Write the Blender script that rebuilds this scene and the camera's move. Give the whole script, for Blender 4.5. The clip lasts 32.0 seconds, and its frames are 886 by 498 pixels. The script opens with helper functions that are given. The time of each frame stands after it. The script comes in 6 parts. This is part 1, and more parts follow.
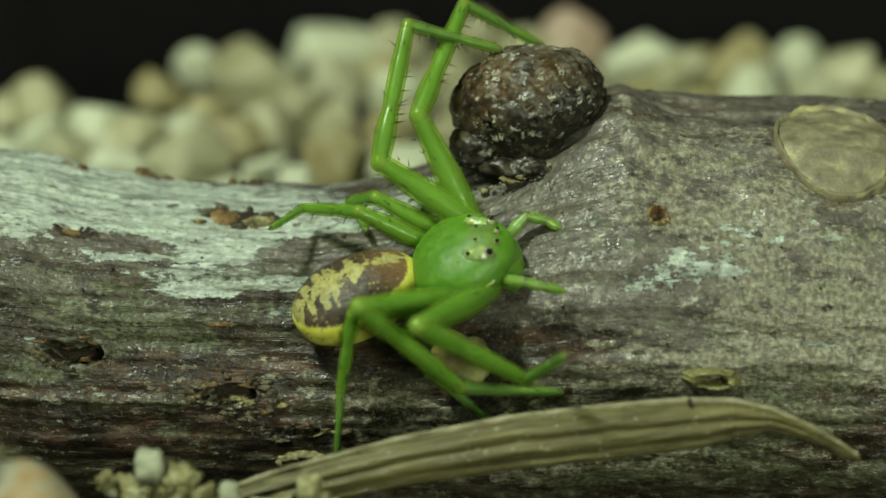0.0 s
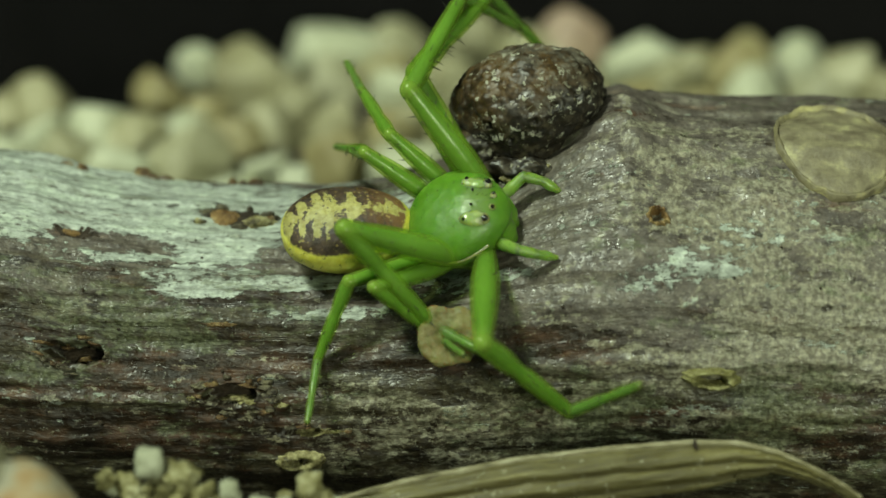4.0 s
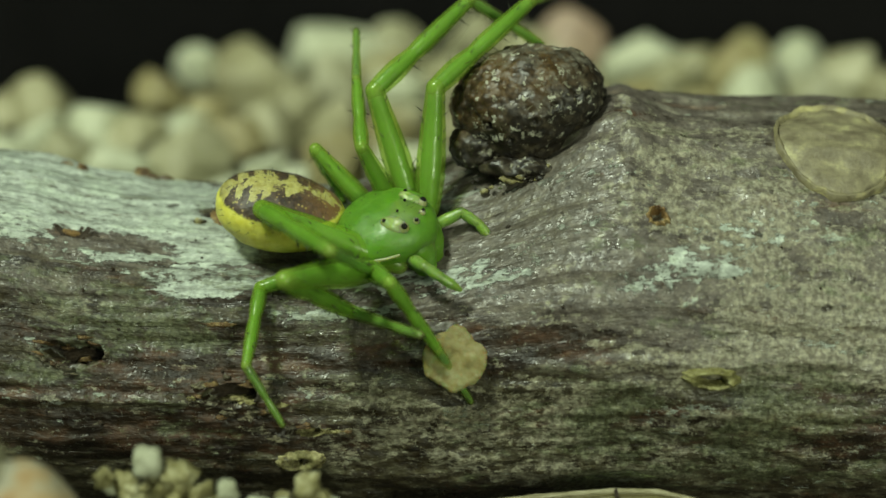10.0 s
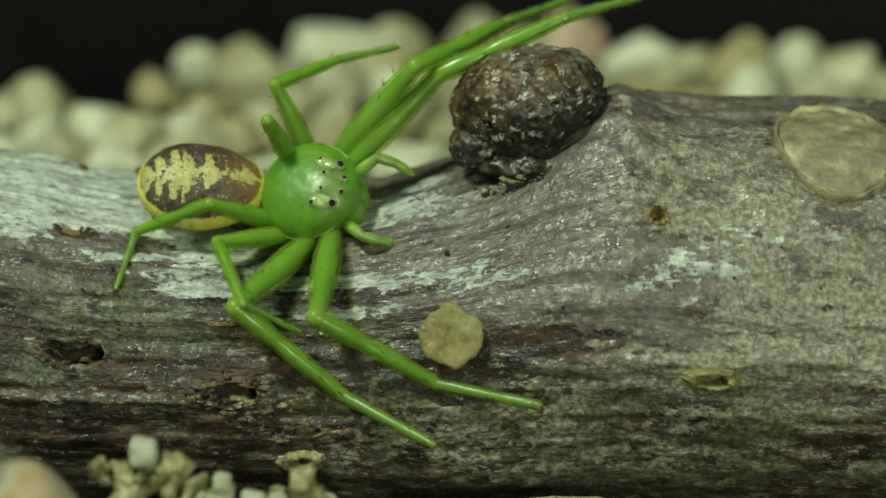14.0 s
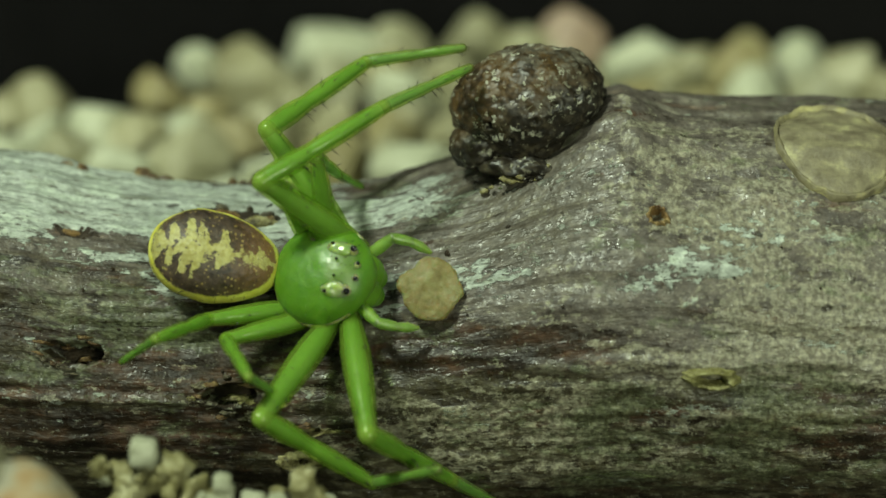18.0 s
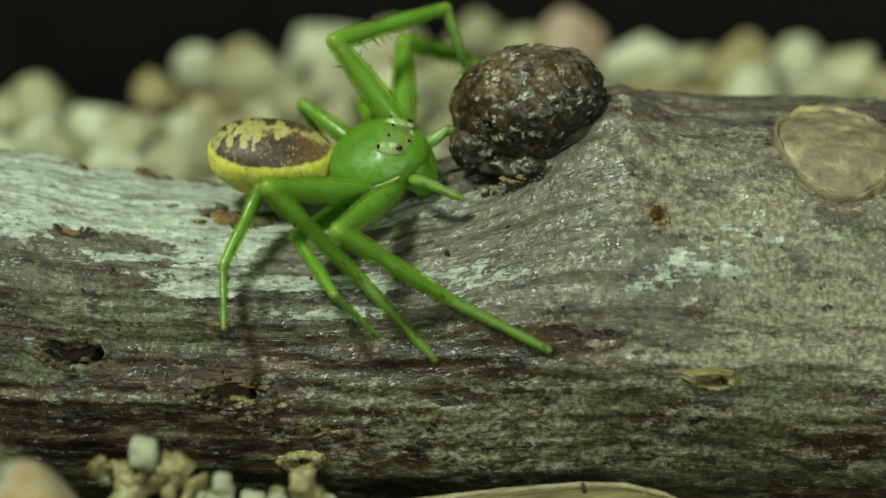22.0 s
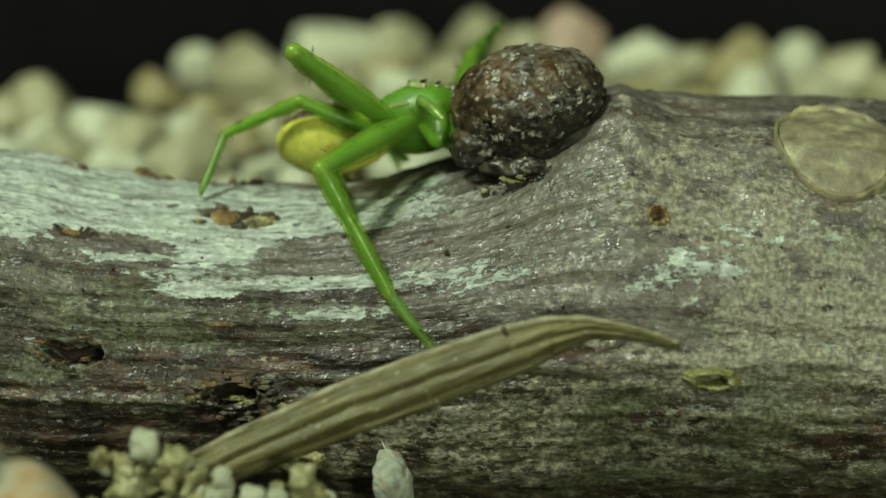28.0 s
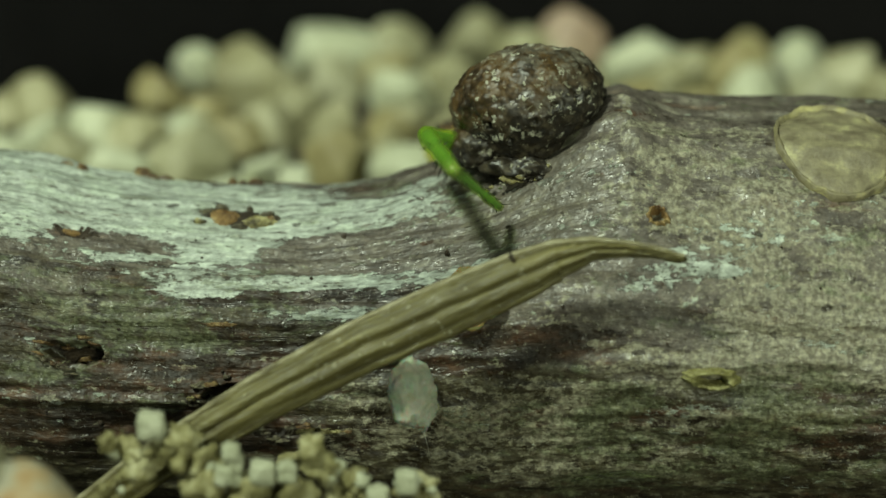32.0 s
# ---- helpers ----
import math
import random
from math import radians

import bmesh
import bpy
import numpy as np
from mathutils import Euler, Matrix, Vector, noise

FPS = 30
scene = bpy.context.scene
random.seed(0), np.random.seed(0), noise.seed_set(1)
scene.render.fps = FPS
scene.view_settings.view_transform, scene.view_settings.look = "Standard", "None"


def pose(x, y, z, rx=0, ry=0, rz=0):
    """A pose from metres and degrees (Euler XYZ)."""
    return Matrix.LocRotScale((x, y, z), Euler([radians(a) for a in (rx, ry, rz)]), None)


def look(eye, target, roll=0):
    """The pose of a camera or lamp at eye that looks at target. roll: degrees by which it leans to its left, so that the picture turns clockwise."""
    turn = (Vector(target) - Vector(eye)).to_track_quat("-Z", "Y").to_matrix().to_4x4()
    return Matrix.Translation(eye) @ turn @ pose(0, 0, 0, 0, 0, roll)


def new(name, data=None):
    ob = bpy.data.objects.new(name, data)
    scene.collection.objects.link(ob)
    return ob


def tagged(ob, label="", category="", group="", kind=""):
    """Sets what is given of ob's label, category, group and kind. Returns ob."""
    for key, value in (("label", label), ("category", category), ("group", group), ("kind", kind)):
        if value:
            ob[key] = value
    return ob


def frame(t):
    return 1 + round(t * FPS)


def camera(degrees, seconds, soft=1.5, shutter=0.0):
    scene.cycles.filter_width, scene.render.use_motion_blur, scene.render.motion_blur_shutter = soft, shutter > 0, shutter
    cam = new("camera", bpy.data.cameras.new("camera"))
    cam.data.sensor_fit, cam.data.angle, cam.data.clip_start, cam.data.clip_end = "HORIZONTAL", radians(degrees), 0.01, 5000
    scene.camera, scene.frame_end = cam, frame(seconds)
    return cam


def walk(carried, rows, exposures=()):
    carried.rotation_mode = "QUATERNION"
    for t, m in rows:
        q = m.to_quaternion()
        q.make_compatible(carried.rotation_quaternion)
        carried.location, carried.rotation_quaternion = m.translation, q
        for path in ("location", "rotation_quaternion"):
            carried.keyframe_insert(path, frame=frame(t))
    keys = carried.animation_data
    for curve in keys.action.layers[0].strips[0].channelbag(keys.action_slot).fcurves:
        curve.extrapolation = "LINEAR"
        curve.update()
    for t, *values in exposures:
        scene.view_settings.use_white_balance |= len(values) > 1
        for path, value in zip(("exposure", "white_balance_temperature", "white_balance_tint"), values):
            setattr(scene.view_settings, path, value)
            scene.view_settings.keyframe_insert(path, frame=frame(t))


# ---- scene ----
import functools

# A macro shot on a table top: all lengths below are in millimetres, MM turns them into metres.
MM = 0.001
cam = camera(25.0, 32.0, soft=1.6, shutter=0.5)
EYE = (0.0, -43.663 * MM, 10.886 * MM)
walk(cam, [(0.0, look(EYE, (0, 0, 0))), (32.0, look(EYE, (0, 0, 0)))])
cam.data.dof.use_dof = True
cam.data.dof.focus_distance = 46.0 * MM
cam.data.dof.aperture_fstop = 54.0

# ---- light: one small cold lamp above and to the left, in a dark room ----
world = bpy.data.worlds.new("dark_room")
scene.world = world
world.use_nodes = True
world.node_tree.nodes["Background"].inputs[0].default_value = (0.80, 1.0, 0.78, 1)
world.node_tree.nodes["Background"].inputs[1].default_value = 0.20


def area_lamp(name, eye, target, size, watts, colour):
    data = bpy.data.lights.new(name, "AREA")
    data.shape, data.size, data.energy, data.color = "DISK", size * MM, watts, colour
    ob = new(name, data)
    ob.matrix_world = look([c * MM for c in eye], [c * MM for c in target])
    return ob


lamp = area_lamp("desk_lamp_light", (-76, -82, 160), (0, 6, -2), 30, 0.385, (0.87, 1.0, 0.76))
lamp_two = area_lamp("desk_lamp_light", (70, -150, 22), (0, 6, -2), 30, 0.105, (0.90, 1.0, 0.72))
scene.view_settings.exposure = 0.0

# ---- materials ----
def mat(name, rough=0.6, **kw):
    m = bpy.data.materials.new(name)
    m.use_nodes = True
    nt = m.node_tree
    b = nt.nodes["Principled BSDF"]
    b.inputs["Roughness"].default_value = rough
    for k, v in kw.items():
        b.inputs[k.replace("_", " ")].default_value = v
    return m, nt, b


def coords(nt, scale=(1, 1, 1), kind="Object"):
    """Coordinates in millimetres, stretched by scale."""
    tc = nt.nodes.new("ShaderNodeTexCoord")
    mp = nt.nodes.new("ShaderNodeMapping")
    mp.inputs["Scale"].default_value = [1000 * s for s in scale]
    nt.links.new(tc.outputs[kind], mp.inputs["Vector"])
    return mp.outputs["Vector"]


def noise_tex(nt, vec, scale, detail=5.0, rough=0.6, dist=0.0):
    n = nt.nodes.new("ShaderNodeTexNoise")
    n.inputs["Scale"].default_value = scale
    n.inputs["Detail"].default_value = detail
    n.inputs["Roughness"].default_value = rough
    n.inputs["Distortion"].default_value = dist
    nt.links.new(vec, n.inputs["Vector"])
    return n.outputs["Fac"]


def ramp(nt, fac, stops):
    r = nt.nodes.new("ShaderNodeValToRGB")
    e = r.color_ramp.elements
    while len(e) < len(stops):
        e.new(0.5)
    for el, (p, c) in zip(e, stops):
        el.position = p
        el.color = (*c, 1) if len(c) == 3 else c
    nt.links.new(fac, r.inputs["Fac"])
    return r.outputs["Color"]


def grey(a, b):
    return [(a, (0, 0, 0)), (b, (1, 1, 1))]


def mix(nt, fac, a, b, blend="MIX"):
    m = nt.nodes.new("ShaderNodeMix")
    m.data_type, m.blend_type = "RGBA", blend
    for sock, v in ((m.inputs[0], fac), (m.inputs[6], a), (m.inputs[7], b)):
        if isinstance(v, bpy.types.NodeSocket):
            nt.links.new(v, sock)
        elif isinstance(v, (int, float)):
            sock.default_value = v
        else:
            sock.default_value = (*v, 1)
    return m.outputs[2]


def math_node(nt, op, a, b=0.5):
    m = nt.nodes.new("ShaderNodeMath")
    m.operation = op
    for sock, v in zip(m.inputs, (a, b)):
        if isinstance(v, bpy.types.NodeSocket):
            nt.links.new(v, sock)
        else:
            sock.default_value = v
    return m.outputs[0]


def bump(nt, b, height, strength, mm):
    n = nt.nodes.new("ShaderNodeBump")
    n.inputs["Strength"].default_value = strength
    n.inputs["Distance"].default_value = mm * MM
    nt.links.new(height, n.inputs["Height"])
    nt.links.new(n.outputs["Normal"], b.inputs["Normal"])


def axis(nt, vec, which):
    s = nt.nodes.new("ShaderNodeSeparateXYZ")
    nt.links.new(vec, s.inputs[0])
    return s.outputs[which]


def span(nt, fac, a, b, lo=0.0, hi=1.0):
    r = nt.nodes.new("ShaderNodeMapRange")
    for k, val in zip((1, 2, 3, 4), (a, b, lo, hi)):
        r.inputs[k].default_value = val
    nt.links.new(fac, r.inputs[0])
    return r.outputs[0]


def bark_material():
    """Bark whose grain runs along the twig; its surface map is (length, girth) in millimetres, and the
    fields film, bare, algae and grit say where its stains lie; grit also paints in light on the thick end."""
    m, nt, b = mat("weathered_bark", 0.5)

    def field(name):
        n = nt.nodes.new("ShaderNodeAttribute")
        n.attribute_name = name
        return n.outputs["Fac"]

    def total(*terms):
        out = terms[0]
        for t in terms[1:]:
            out = math_node(nt, "ADD", out, t)
        return out

    def times(a, k):
        return math_node(nt, "MULTIPLY", a, k)
    v1 = coords(nt, (1, 1, 1))
    x, z = axis(nt, v1, 0), axis(nt, v1, 2)
    streak = coords(nt, (0.13, 1.0, 1.0), "UV")
    grain = coords(nt, (0.40, 1.0, 1.0), "UV")
    flat = coords(nt, (1, 1, 1), "UV")
    mid = noise_tex(nt, coords(nt, (0.5, 1, 1), "UV"), 1.9, 6, 0.70)
    band = noise_tex(nt, streak, 1.3, 5, 0.62)
    fine = math_node(nt, "SUBTRACT", noise_tex(nt, coords(nt, (0.6, 1, 1), "UV"), 4.5, 4, 0.75), 0.5)
    grains = noise_tex(nt, flat, 7.5, 2, 0.6)
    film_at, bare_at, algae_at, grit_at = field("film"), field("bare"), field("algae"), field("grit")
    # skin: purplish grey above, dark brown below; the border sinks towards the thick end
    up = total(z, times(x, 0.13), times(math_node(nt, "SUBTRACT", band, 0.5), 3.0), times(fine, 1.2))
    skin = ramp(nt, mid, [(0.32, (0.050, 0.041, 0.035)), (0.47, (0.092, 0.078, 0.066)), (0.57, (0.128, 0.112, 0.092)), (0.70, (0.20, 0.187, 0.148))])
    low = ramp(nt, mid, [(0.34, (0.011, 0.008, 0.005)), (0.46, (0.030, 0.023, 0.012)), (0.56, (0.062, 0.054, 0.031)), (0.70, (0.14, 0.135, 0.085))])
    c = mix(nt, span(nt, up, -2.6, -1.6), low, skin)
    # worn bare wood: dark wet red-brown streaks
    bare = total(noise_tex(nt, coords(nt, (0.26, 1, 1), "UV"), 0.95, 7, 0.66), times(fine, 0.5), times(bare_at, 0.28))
    wood = ramp(nt, noise_tex(nt, grain, 1.6, 4, 0.6), [(0.36, (0.010, 0.006, 0.004)), (0.50, (0.026, 0.016, 0.009)), (0.60, (0.060, 0.030, 0.017)), (0.70, (0.10, 0.060, 0.032))])
    c = mix(nt, times(ramp(nt, bare, grey(0.57, 0.635)), 0.92), c, wood)
    # faint rust tints
    rust = total(noise_tex(nt, coords(nt, (0.22, 1, 1), "UV"), 0.8, 5, 0.6), times(fine, 0.25))
    c = mix(nt, times(ramp(nt, rust, grey(0.60, 0.68)), 0.35), c, (0.20, 0.105, 0.055))
    # yellowish grey grit: single pale grains crowding together where the field is high, also lightening the thick end
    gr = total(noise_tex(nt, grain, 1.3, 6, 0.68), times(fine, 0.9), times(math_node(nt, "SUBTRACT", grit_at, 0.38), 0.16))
    c = mix(nt, times(ramp(nt, gr, grey(0.565, 0.63)), 0.66), c, mix(nt, span(nt, grains, 0.40, 0.60), (0.150, 0.134, 0.094), (0.345, 0.330, 0.240)))
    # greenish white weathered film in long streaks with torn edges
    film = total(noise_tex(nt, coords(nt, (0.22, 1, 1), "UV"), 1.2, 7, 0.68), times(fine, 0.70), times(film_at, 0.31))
    holes = ramp(nt, noise_tex(nt, coords(nt, (0.30, 1, 1), "UV"), 5.0, 4, 0.7), grey(0.34, 0.43))
    fm = math_node(nt, "MULTIPLY", ramp(nt, film, grey(0.645, 0.69)), holes)
    pale = ramp(nt, noise_tex(nt, coords(nt, (0.14, 1, 1), "UV"), 4.6, 5, 0.7), [(0.30, (0.17, 0.18, 0.16)), (0.42, (0.29, 0.32, 0.28)), (0.54, (0.40, 0.445, 0.40)), (0.68, (0.53, 0.58, 0.52))])
    c = mix(nt, times(fm, 0.92), c, pale)
    # mint lichen islands
    mint = total(noise_tex(nt, coords(nt, (0.4, 1, 1), "UV"), 1.6, 6, 0.65), times(fine, 0.4), times(film_at, 0.08), span(nt, z, -3.4, -1.0, -0.10, 0.0))
    c = mix(nt, times(ramp(nt, mint, grey(0.64, 0.68)), 0.65), c, (0.42, 0.48, 0.40))
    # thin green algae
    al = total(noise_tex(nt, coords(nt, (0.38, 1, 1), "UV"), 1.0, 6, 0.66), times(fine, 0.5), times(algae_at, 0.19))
    c = mix(nt, times(ramp(nt, al, grey(0.58, 0.66)), 0.66), c, mix(nt, span(nt, grains, 0.36, 0.62), (0.040, 0.046, 0.021), (0.135, 0.150, 0.084)))
    # fibres: long thin dark cracks, fewer on the thick end
    fk = times(ramp(nt, noise_tex(nt, coords(nt, (0.09, 1, 1), "UV"), 4.0, 4, 0.65), [(0.31, (1, 1, 1)), (0.38, (0, 0, 0))]), span(nt, x, -2.0, 4.0, 0.40, 0.18))
    c = mix(nt, fk, c, (0.035, 0.026, 0.019))
    # darker wood round the foot of the scale shell, with the shadow there painted in
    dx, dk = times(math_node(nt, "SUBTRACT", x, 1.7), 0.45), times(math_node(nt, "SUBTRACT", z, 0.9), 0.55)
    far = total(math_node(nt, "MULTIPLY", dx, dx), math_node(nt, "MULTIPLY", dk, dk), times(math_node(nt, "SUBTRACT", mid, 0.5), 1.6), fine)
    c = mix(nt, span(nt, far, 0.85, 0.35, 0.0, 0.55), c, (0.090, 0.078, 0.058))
    # fine mottling, pale grains and black specks
    c = mix(nt, 0.50, c, ramp(nt, noise_tex(nt, coords(nt, (0.7, 1, 1), "UV"), 6.0, 2, 0.7), [(0.34, (0.42, 0.40, 0.38)), (0.50, (0.95, 0.95, 0.95)), (0.66, (1.65, 1.65, 1.58))]), "MULTIPLY")
    c = mix(nt, times(ramp(nt, noise_tex(nt, flat, 11.0, 1, 0.6), grey(0.67, 0.72)), 0.24), c, (0.50, 0.50, 0.40))
    c = mix(nt, times(ramp(nt, noise_tex(nt, coords(nt, (0.6, 1, 1), "UV"), 3.2, 2, 0.6), grey(0.665, 0.69)), 0.80), c, (0.026, 0.019, 0.013))
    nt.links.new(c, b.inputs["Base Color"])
    # damp sheen broken by fine grit; the film is dull
    rr = ramp(nt, noise_tex(nt, flat, 5.0, 2, 0.6), [(0.36, (0.27, 0.27, 0.27)), (0.60, (0.60, 0.60, 0.60))])
    nt.links.new(mix(nt, times(fm, 0.7), rr, (0.66, 0.66, 0.66)), b.inputs["Roughness"])
    b.inputs["Specular IOR Level"].default_value = 0.48
    h = total(times(noise_tex(nt, coords(nt, (0.55, 1, 1), "UV"), 2.8, 3, 0.6), 0.9), times(grains, 0.24), times(band, 1.2), times(fm, 0.22), times(fk, -0.35))
    bump(nt, b, h, 0.85, 0.125)
    return m


def speckled(name, stops, scale=1.5, rough=0.7, bump_mm=0.1, stretch=(1, 1, 1), bump_scale=5.0, vary=0.0, **kw):
    """A stony, woody or dry surface: a two-scale mottling with relief."""
    m, nt, b = mat(name, rough, **kw)
    v = coords(nt, stretch)
    if vary:
        info = nt.nodes.new("ShaderNodeObjectInfo")
        add = nt.nodes.new("ShaderNodeVectorMath")
        nt.links.new(v, add.inputs[0])
        comb = nt.nodes.new("ShaderNodeCombineXYZ")
        nt.links.new(math_node(nt, "MULTIPLY", info.outputs["Random"], 40.0), comb.inputs[0])
        nt.links.new(comb.outputs[0], add.inputs[1])
        v = add.outputs[0]
    c = ramp(nt, noise_tex(nt, v, scale, 6, 0.65), stops)
    if vary:
        tone = ramp(nt, info.outputs["Random"], [(0.0, (0.85, 0.80, 0.66)), (0.35, (1, 1, 1)), (0.7, (0.95, 0.88, 0.74)), (1.0, (0.80, 0.78, 0.68))])
        c = mix(nt, vary, c, tone, "MULTIPLY")
    nt.links.new(c, b.inputs["Base Color"])
    bump(nt, b, noise_tex(nt, v, bump_scale, 6, 0.7), 0.8, bump_mm)
    return m


def green_material(name, light, dark, gloss=0.30, joint=None, ocular=False):
    """Thin translucent green skin over flesh; a limb may turn yellowish towards its joints."""
    m, nt, b = mat(name, gloss)
    v = coords(nt)
    c = ramp(nt, noise_tex(nt, v, 0.9, 3, 0.5), [(0.34, dark), (0.66, light)])
    c = mix(nt, 0.22, c, ramp(nt, noise_tex(nt, v, 9.0, 3, 0.6), [(0.35, (0.80, 0.84, 0.78)), (0.65, (1.2, 1.15, 1.2))]), "MULTIPLY")
    if joint:
        g = axis(nt, coords(nt, kind="Generated"), 0)
        ends = math_node(nt, "ADD", span(nt, g, 110.0, 0.0), span(nt, g, 830.0, 1000.0))
        c = mix(nt, math_node(nt, "MULTIPLY", ends, 0.70), c, joint)
    if ocular:
        # a duller olive field between the eyes
        x, y, z = (axis(nt, v, k) for k in range(3))
        ex = math_node(nt, "POWER", math_node(nt, "MULTIPLY", math_node(nt, "SUBTRACT", x, 0.74), 2.9), 2.0)
        ey = math_node(nt, "POWER", math_node(nt, "ABSOLUTE", math_node(nt, "MULTIPLY", y, 1.9)), 2.0)
        q = math_node(nt, "ADD", math_node(nt, "ADD", ex, ey), math_node(nt, "MULTIPLY", math_node(nt, "SUBTRACT", noise_tex(nt, v, 4.0, 3, 0.6), 0.5), 1.2))
        c = mix(nt, math_node(nt, "MULTIPLY", span(nt, q, 1.2, 0.5), span(nt, z, 0.15, 0.35, 0.0, 0.55)), c, (0.17, 0.24, 0.065))
    nt.links.new(c, b.inputs["Base Color"])
    b.inputs["Subsurface Weight"].default_value = 1.0
    b.inputs["Subsurface Radius"].default_value = (0.75, 1.0, 0.18)
    b.inputs["Subsurface Scale"].default_value = 0.75 * MM
    b.inputs["Specular IOR Level"].default_value = 0.7
    b.inputs["Sheen Weight"].default_value = 0.04
    b.inputs["Sheen Roughness"].default_value = 0.35
    b.inputs["Sheen Tint"].default_value = (0.75, 1.0, 0.55, 1)
    rr = ramp(nt, noise_tex(nt, v, 6.0, 3, 0.6), [(0.35, (gloss * 0.8,) * 3), (0.65, (gloss * 1.35,) * 3)])
    nt.links.new(rr, b.inputs["Roughness"])
    bump(nt, b, noise_tex(nt, v, 11, 2, 0.5), 0.5, 0.014)
    if joint:
        # a limb's skin is half clear: the cloudy core inside shows through
        b.inputs["Subsurface Weight"].default_value = 0.0
        clear = nt.nodes.new("ShaderNodeBsdfTransparent")
        clear.inputs["Color"].default_value = (0.84, 0.97, 0.55, 1)
        both = nt.nodes.new("ShaderNodeMixShader")
        both.inputs[0].default_value = 0.68
        nt.links.new(b.outputs["BSDF"], both.inputs[1])
        nt.links.new(clear.outputs["BSDF"], both.inputs[2])
        nt.links.new(both.outputs["Shader"], nt.nodes["Material Output"].inputs["Surface"])
    return m


def abdomen_material():
    """Yellow flanks and belly; on the back a dark brown shield with a branched yellow figure along its middle."""
    m, nt, b = mat("abdomen_skin", 0.42)
    v = coords(nt)
    x, y, z = math_node(nt, "ADD", axis(nt, v, 0), 1.42), axis(nt, v, 1), axis(nt, v, 2)
    ay = math_node(nt, "ABSOLUTE", y)
    n1 = math_node(nt, "SUBTRACT", noise_tex(nt, v, 3.6, 5, 0.68), 0.5)
    n2 = math_node(nt, "SUBTRACT", noise_tex(nt, v, 7.5, 4, 0.65), 0.5)
    # half width of the yellow figure from the tail to the waist; its arms are swept back
    arm = math_node(nt, "ADD", math_node(nt, "ADD", x, math_node(nt, "MULTIPLY", ay, 0.28)), math_node(nt, "MULTIPLY", n1, 0.34))
    table = [(-1.45, 0.0), (-1.34, 0.28), (-1.24, 0.40), (-1.16, 0.06), (-1.08, 0.08), (-1.00, 0.48), (-0.88, 0.56), (-0.80, 0.12), (-0.72, 0.14), (-0.62, 0.60), (-0.50, 0.64), (-0.42, 0.22), (-0.34, 0.62), (-0.22, 0.56), (-0.12, 0.16), (0.04, 0.12), (0.14, 0.42), (0.28, 0.46), (0.38, 0.09), (0.60, 0.06), (0.80, 0.14), (1.10, 0.17), (1.22, 0.12), (1.32, 0.0)]
    wide = ramp(nt, span(nt, arm, -1.5, 1.5), [((p + 1.5) / 3.0, (w, w, w)) for p, w in table])
    edge = math_node(nt, "ADD", ay, math_node(nt, "ADD", math_node(nt, "MULTIPLY", n1, 0.52), math_node(nt, "MULTIPLY", n2, 0.60)))
    dark = span(nt, math_node(nt, "SUBTRACT", edge, wide), -0.02, 0.05)
    blot = ramp(nt, noise_tex(nt, v, 5.2, 3, 0.6), grey(0.605, 0.65))
    dark = math_node(nt, "MAXIMUM", dark, math_node(nt, "MULTIPLY", blot, span(nt, x, 0.4, 0.1)))
    brown = ramp(nt, noise_tex(nt, v, 5.0, 4, 0.65), [(0.38, (0.030, 0.019, 0.013)), (0.62, (0.095, 0.066, 0.046))])
    rust = math_node(nt, "ADD", x, math_node(nt, "MULTIPLY", n2, 1.4))
    brown = mix(nt, span(nt, rust, 0.25, 1.2, 0.0, 0.85), brown, (0.215, 0.115, 0.050))
    dot = nt.nodes.new("ShaderNodeTexVoronoi")
    dot.inputs["Scale"].default_value = 8.5
    nt.links.new(v, dot.inputs["Vector"])
    dots = math_node(nt, "MULTIPLY", ramp(nt, dot.outputs["Distance"], [(0.20, (1, 1, 1)), (0.30, (0, 0, 0))]), span(nt, noise_tex(nt, v, 4.0, 1, 0.4), 0.40, 0.52))
    brown = mix(nt, math_node(nt, "MULTIPLY", dots, 0.80), brown, (0.40, 0.30, 0.10))
    pale = ramp(nt, noise_tex(nt, v, 8.0, 3, 0.6), [(0.36, (0.32, 0.285, 0.085)), (0.62, (0.46, 0.43, 0.165))])
    back = mix(nt, dark, pale, brown)
    rim = math_node(nt, "SUBTRACT", math_node(nt, "ADD", z, math_node(nt, "MULTIPLY", n1, 0.20)), math_node(nt, "MULTIPLY", x, 0.03))
    shield = span(nt, rim, 0.27, 0.32)
    flank = ramp(nt, noise_tex(nt, v, 4.0, 4, 0.6), [(0.36, (0.60, 0.57, 0.075)), (0.62, (0.74, 0.72, 0.15))])
    c = mix(nt, shield, flank, back)
    nt.links.new(c, b.inputs["Base Color"])
    b.inputs["Subsurface Weight"].default_value = 0.35
    b.inputs["Subsurface Radius"].default_value = (1.0, 0.8, 0.15)
    b.inputs["Subsurface Scale"].default_value = 0.16 * MM
    bump(nt, b, noise_tex(nt, v, 7, 4, 0.65), 0.7, 0.05)
    return m


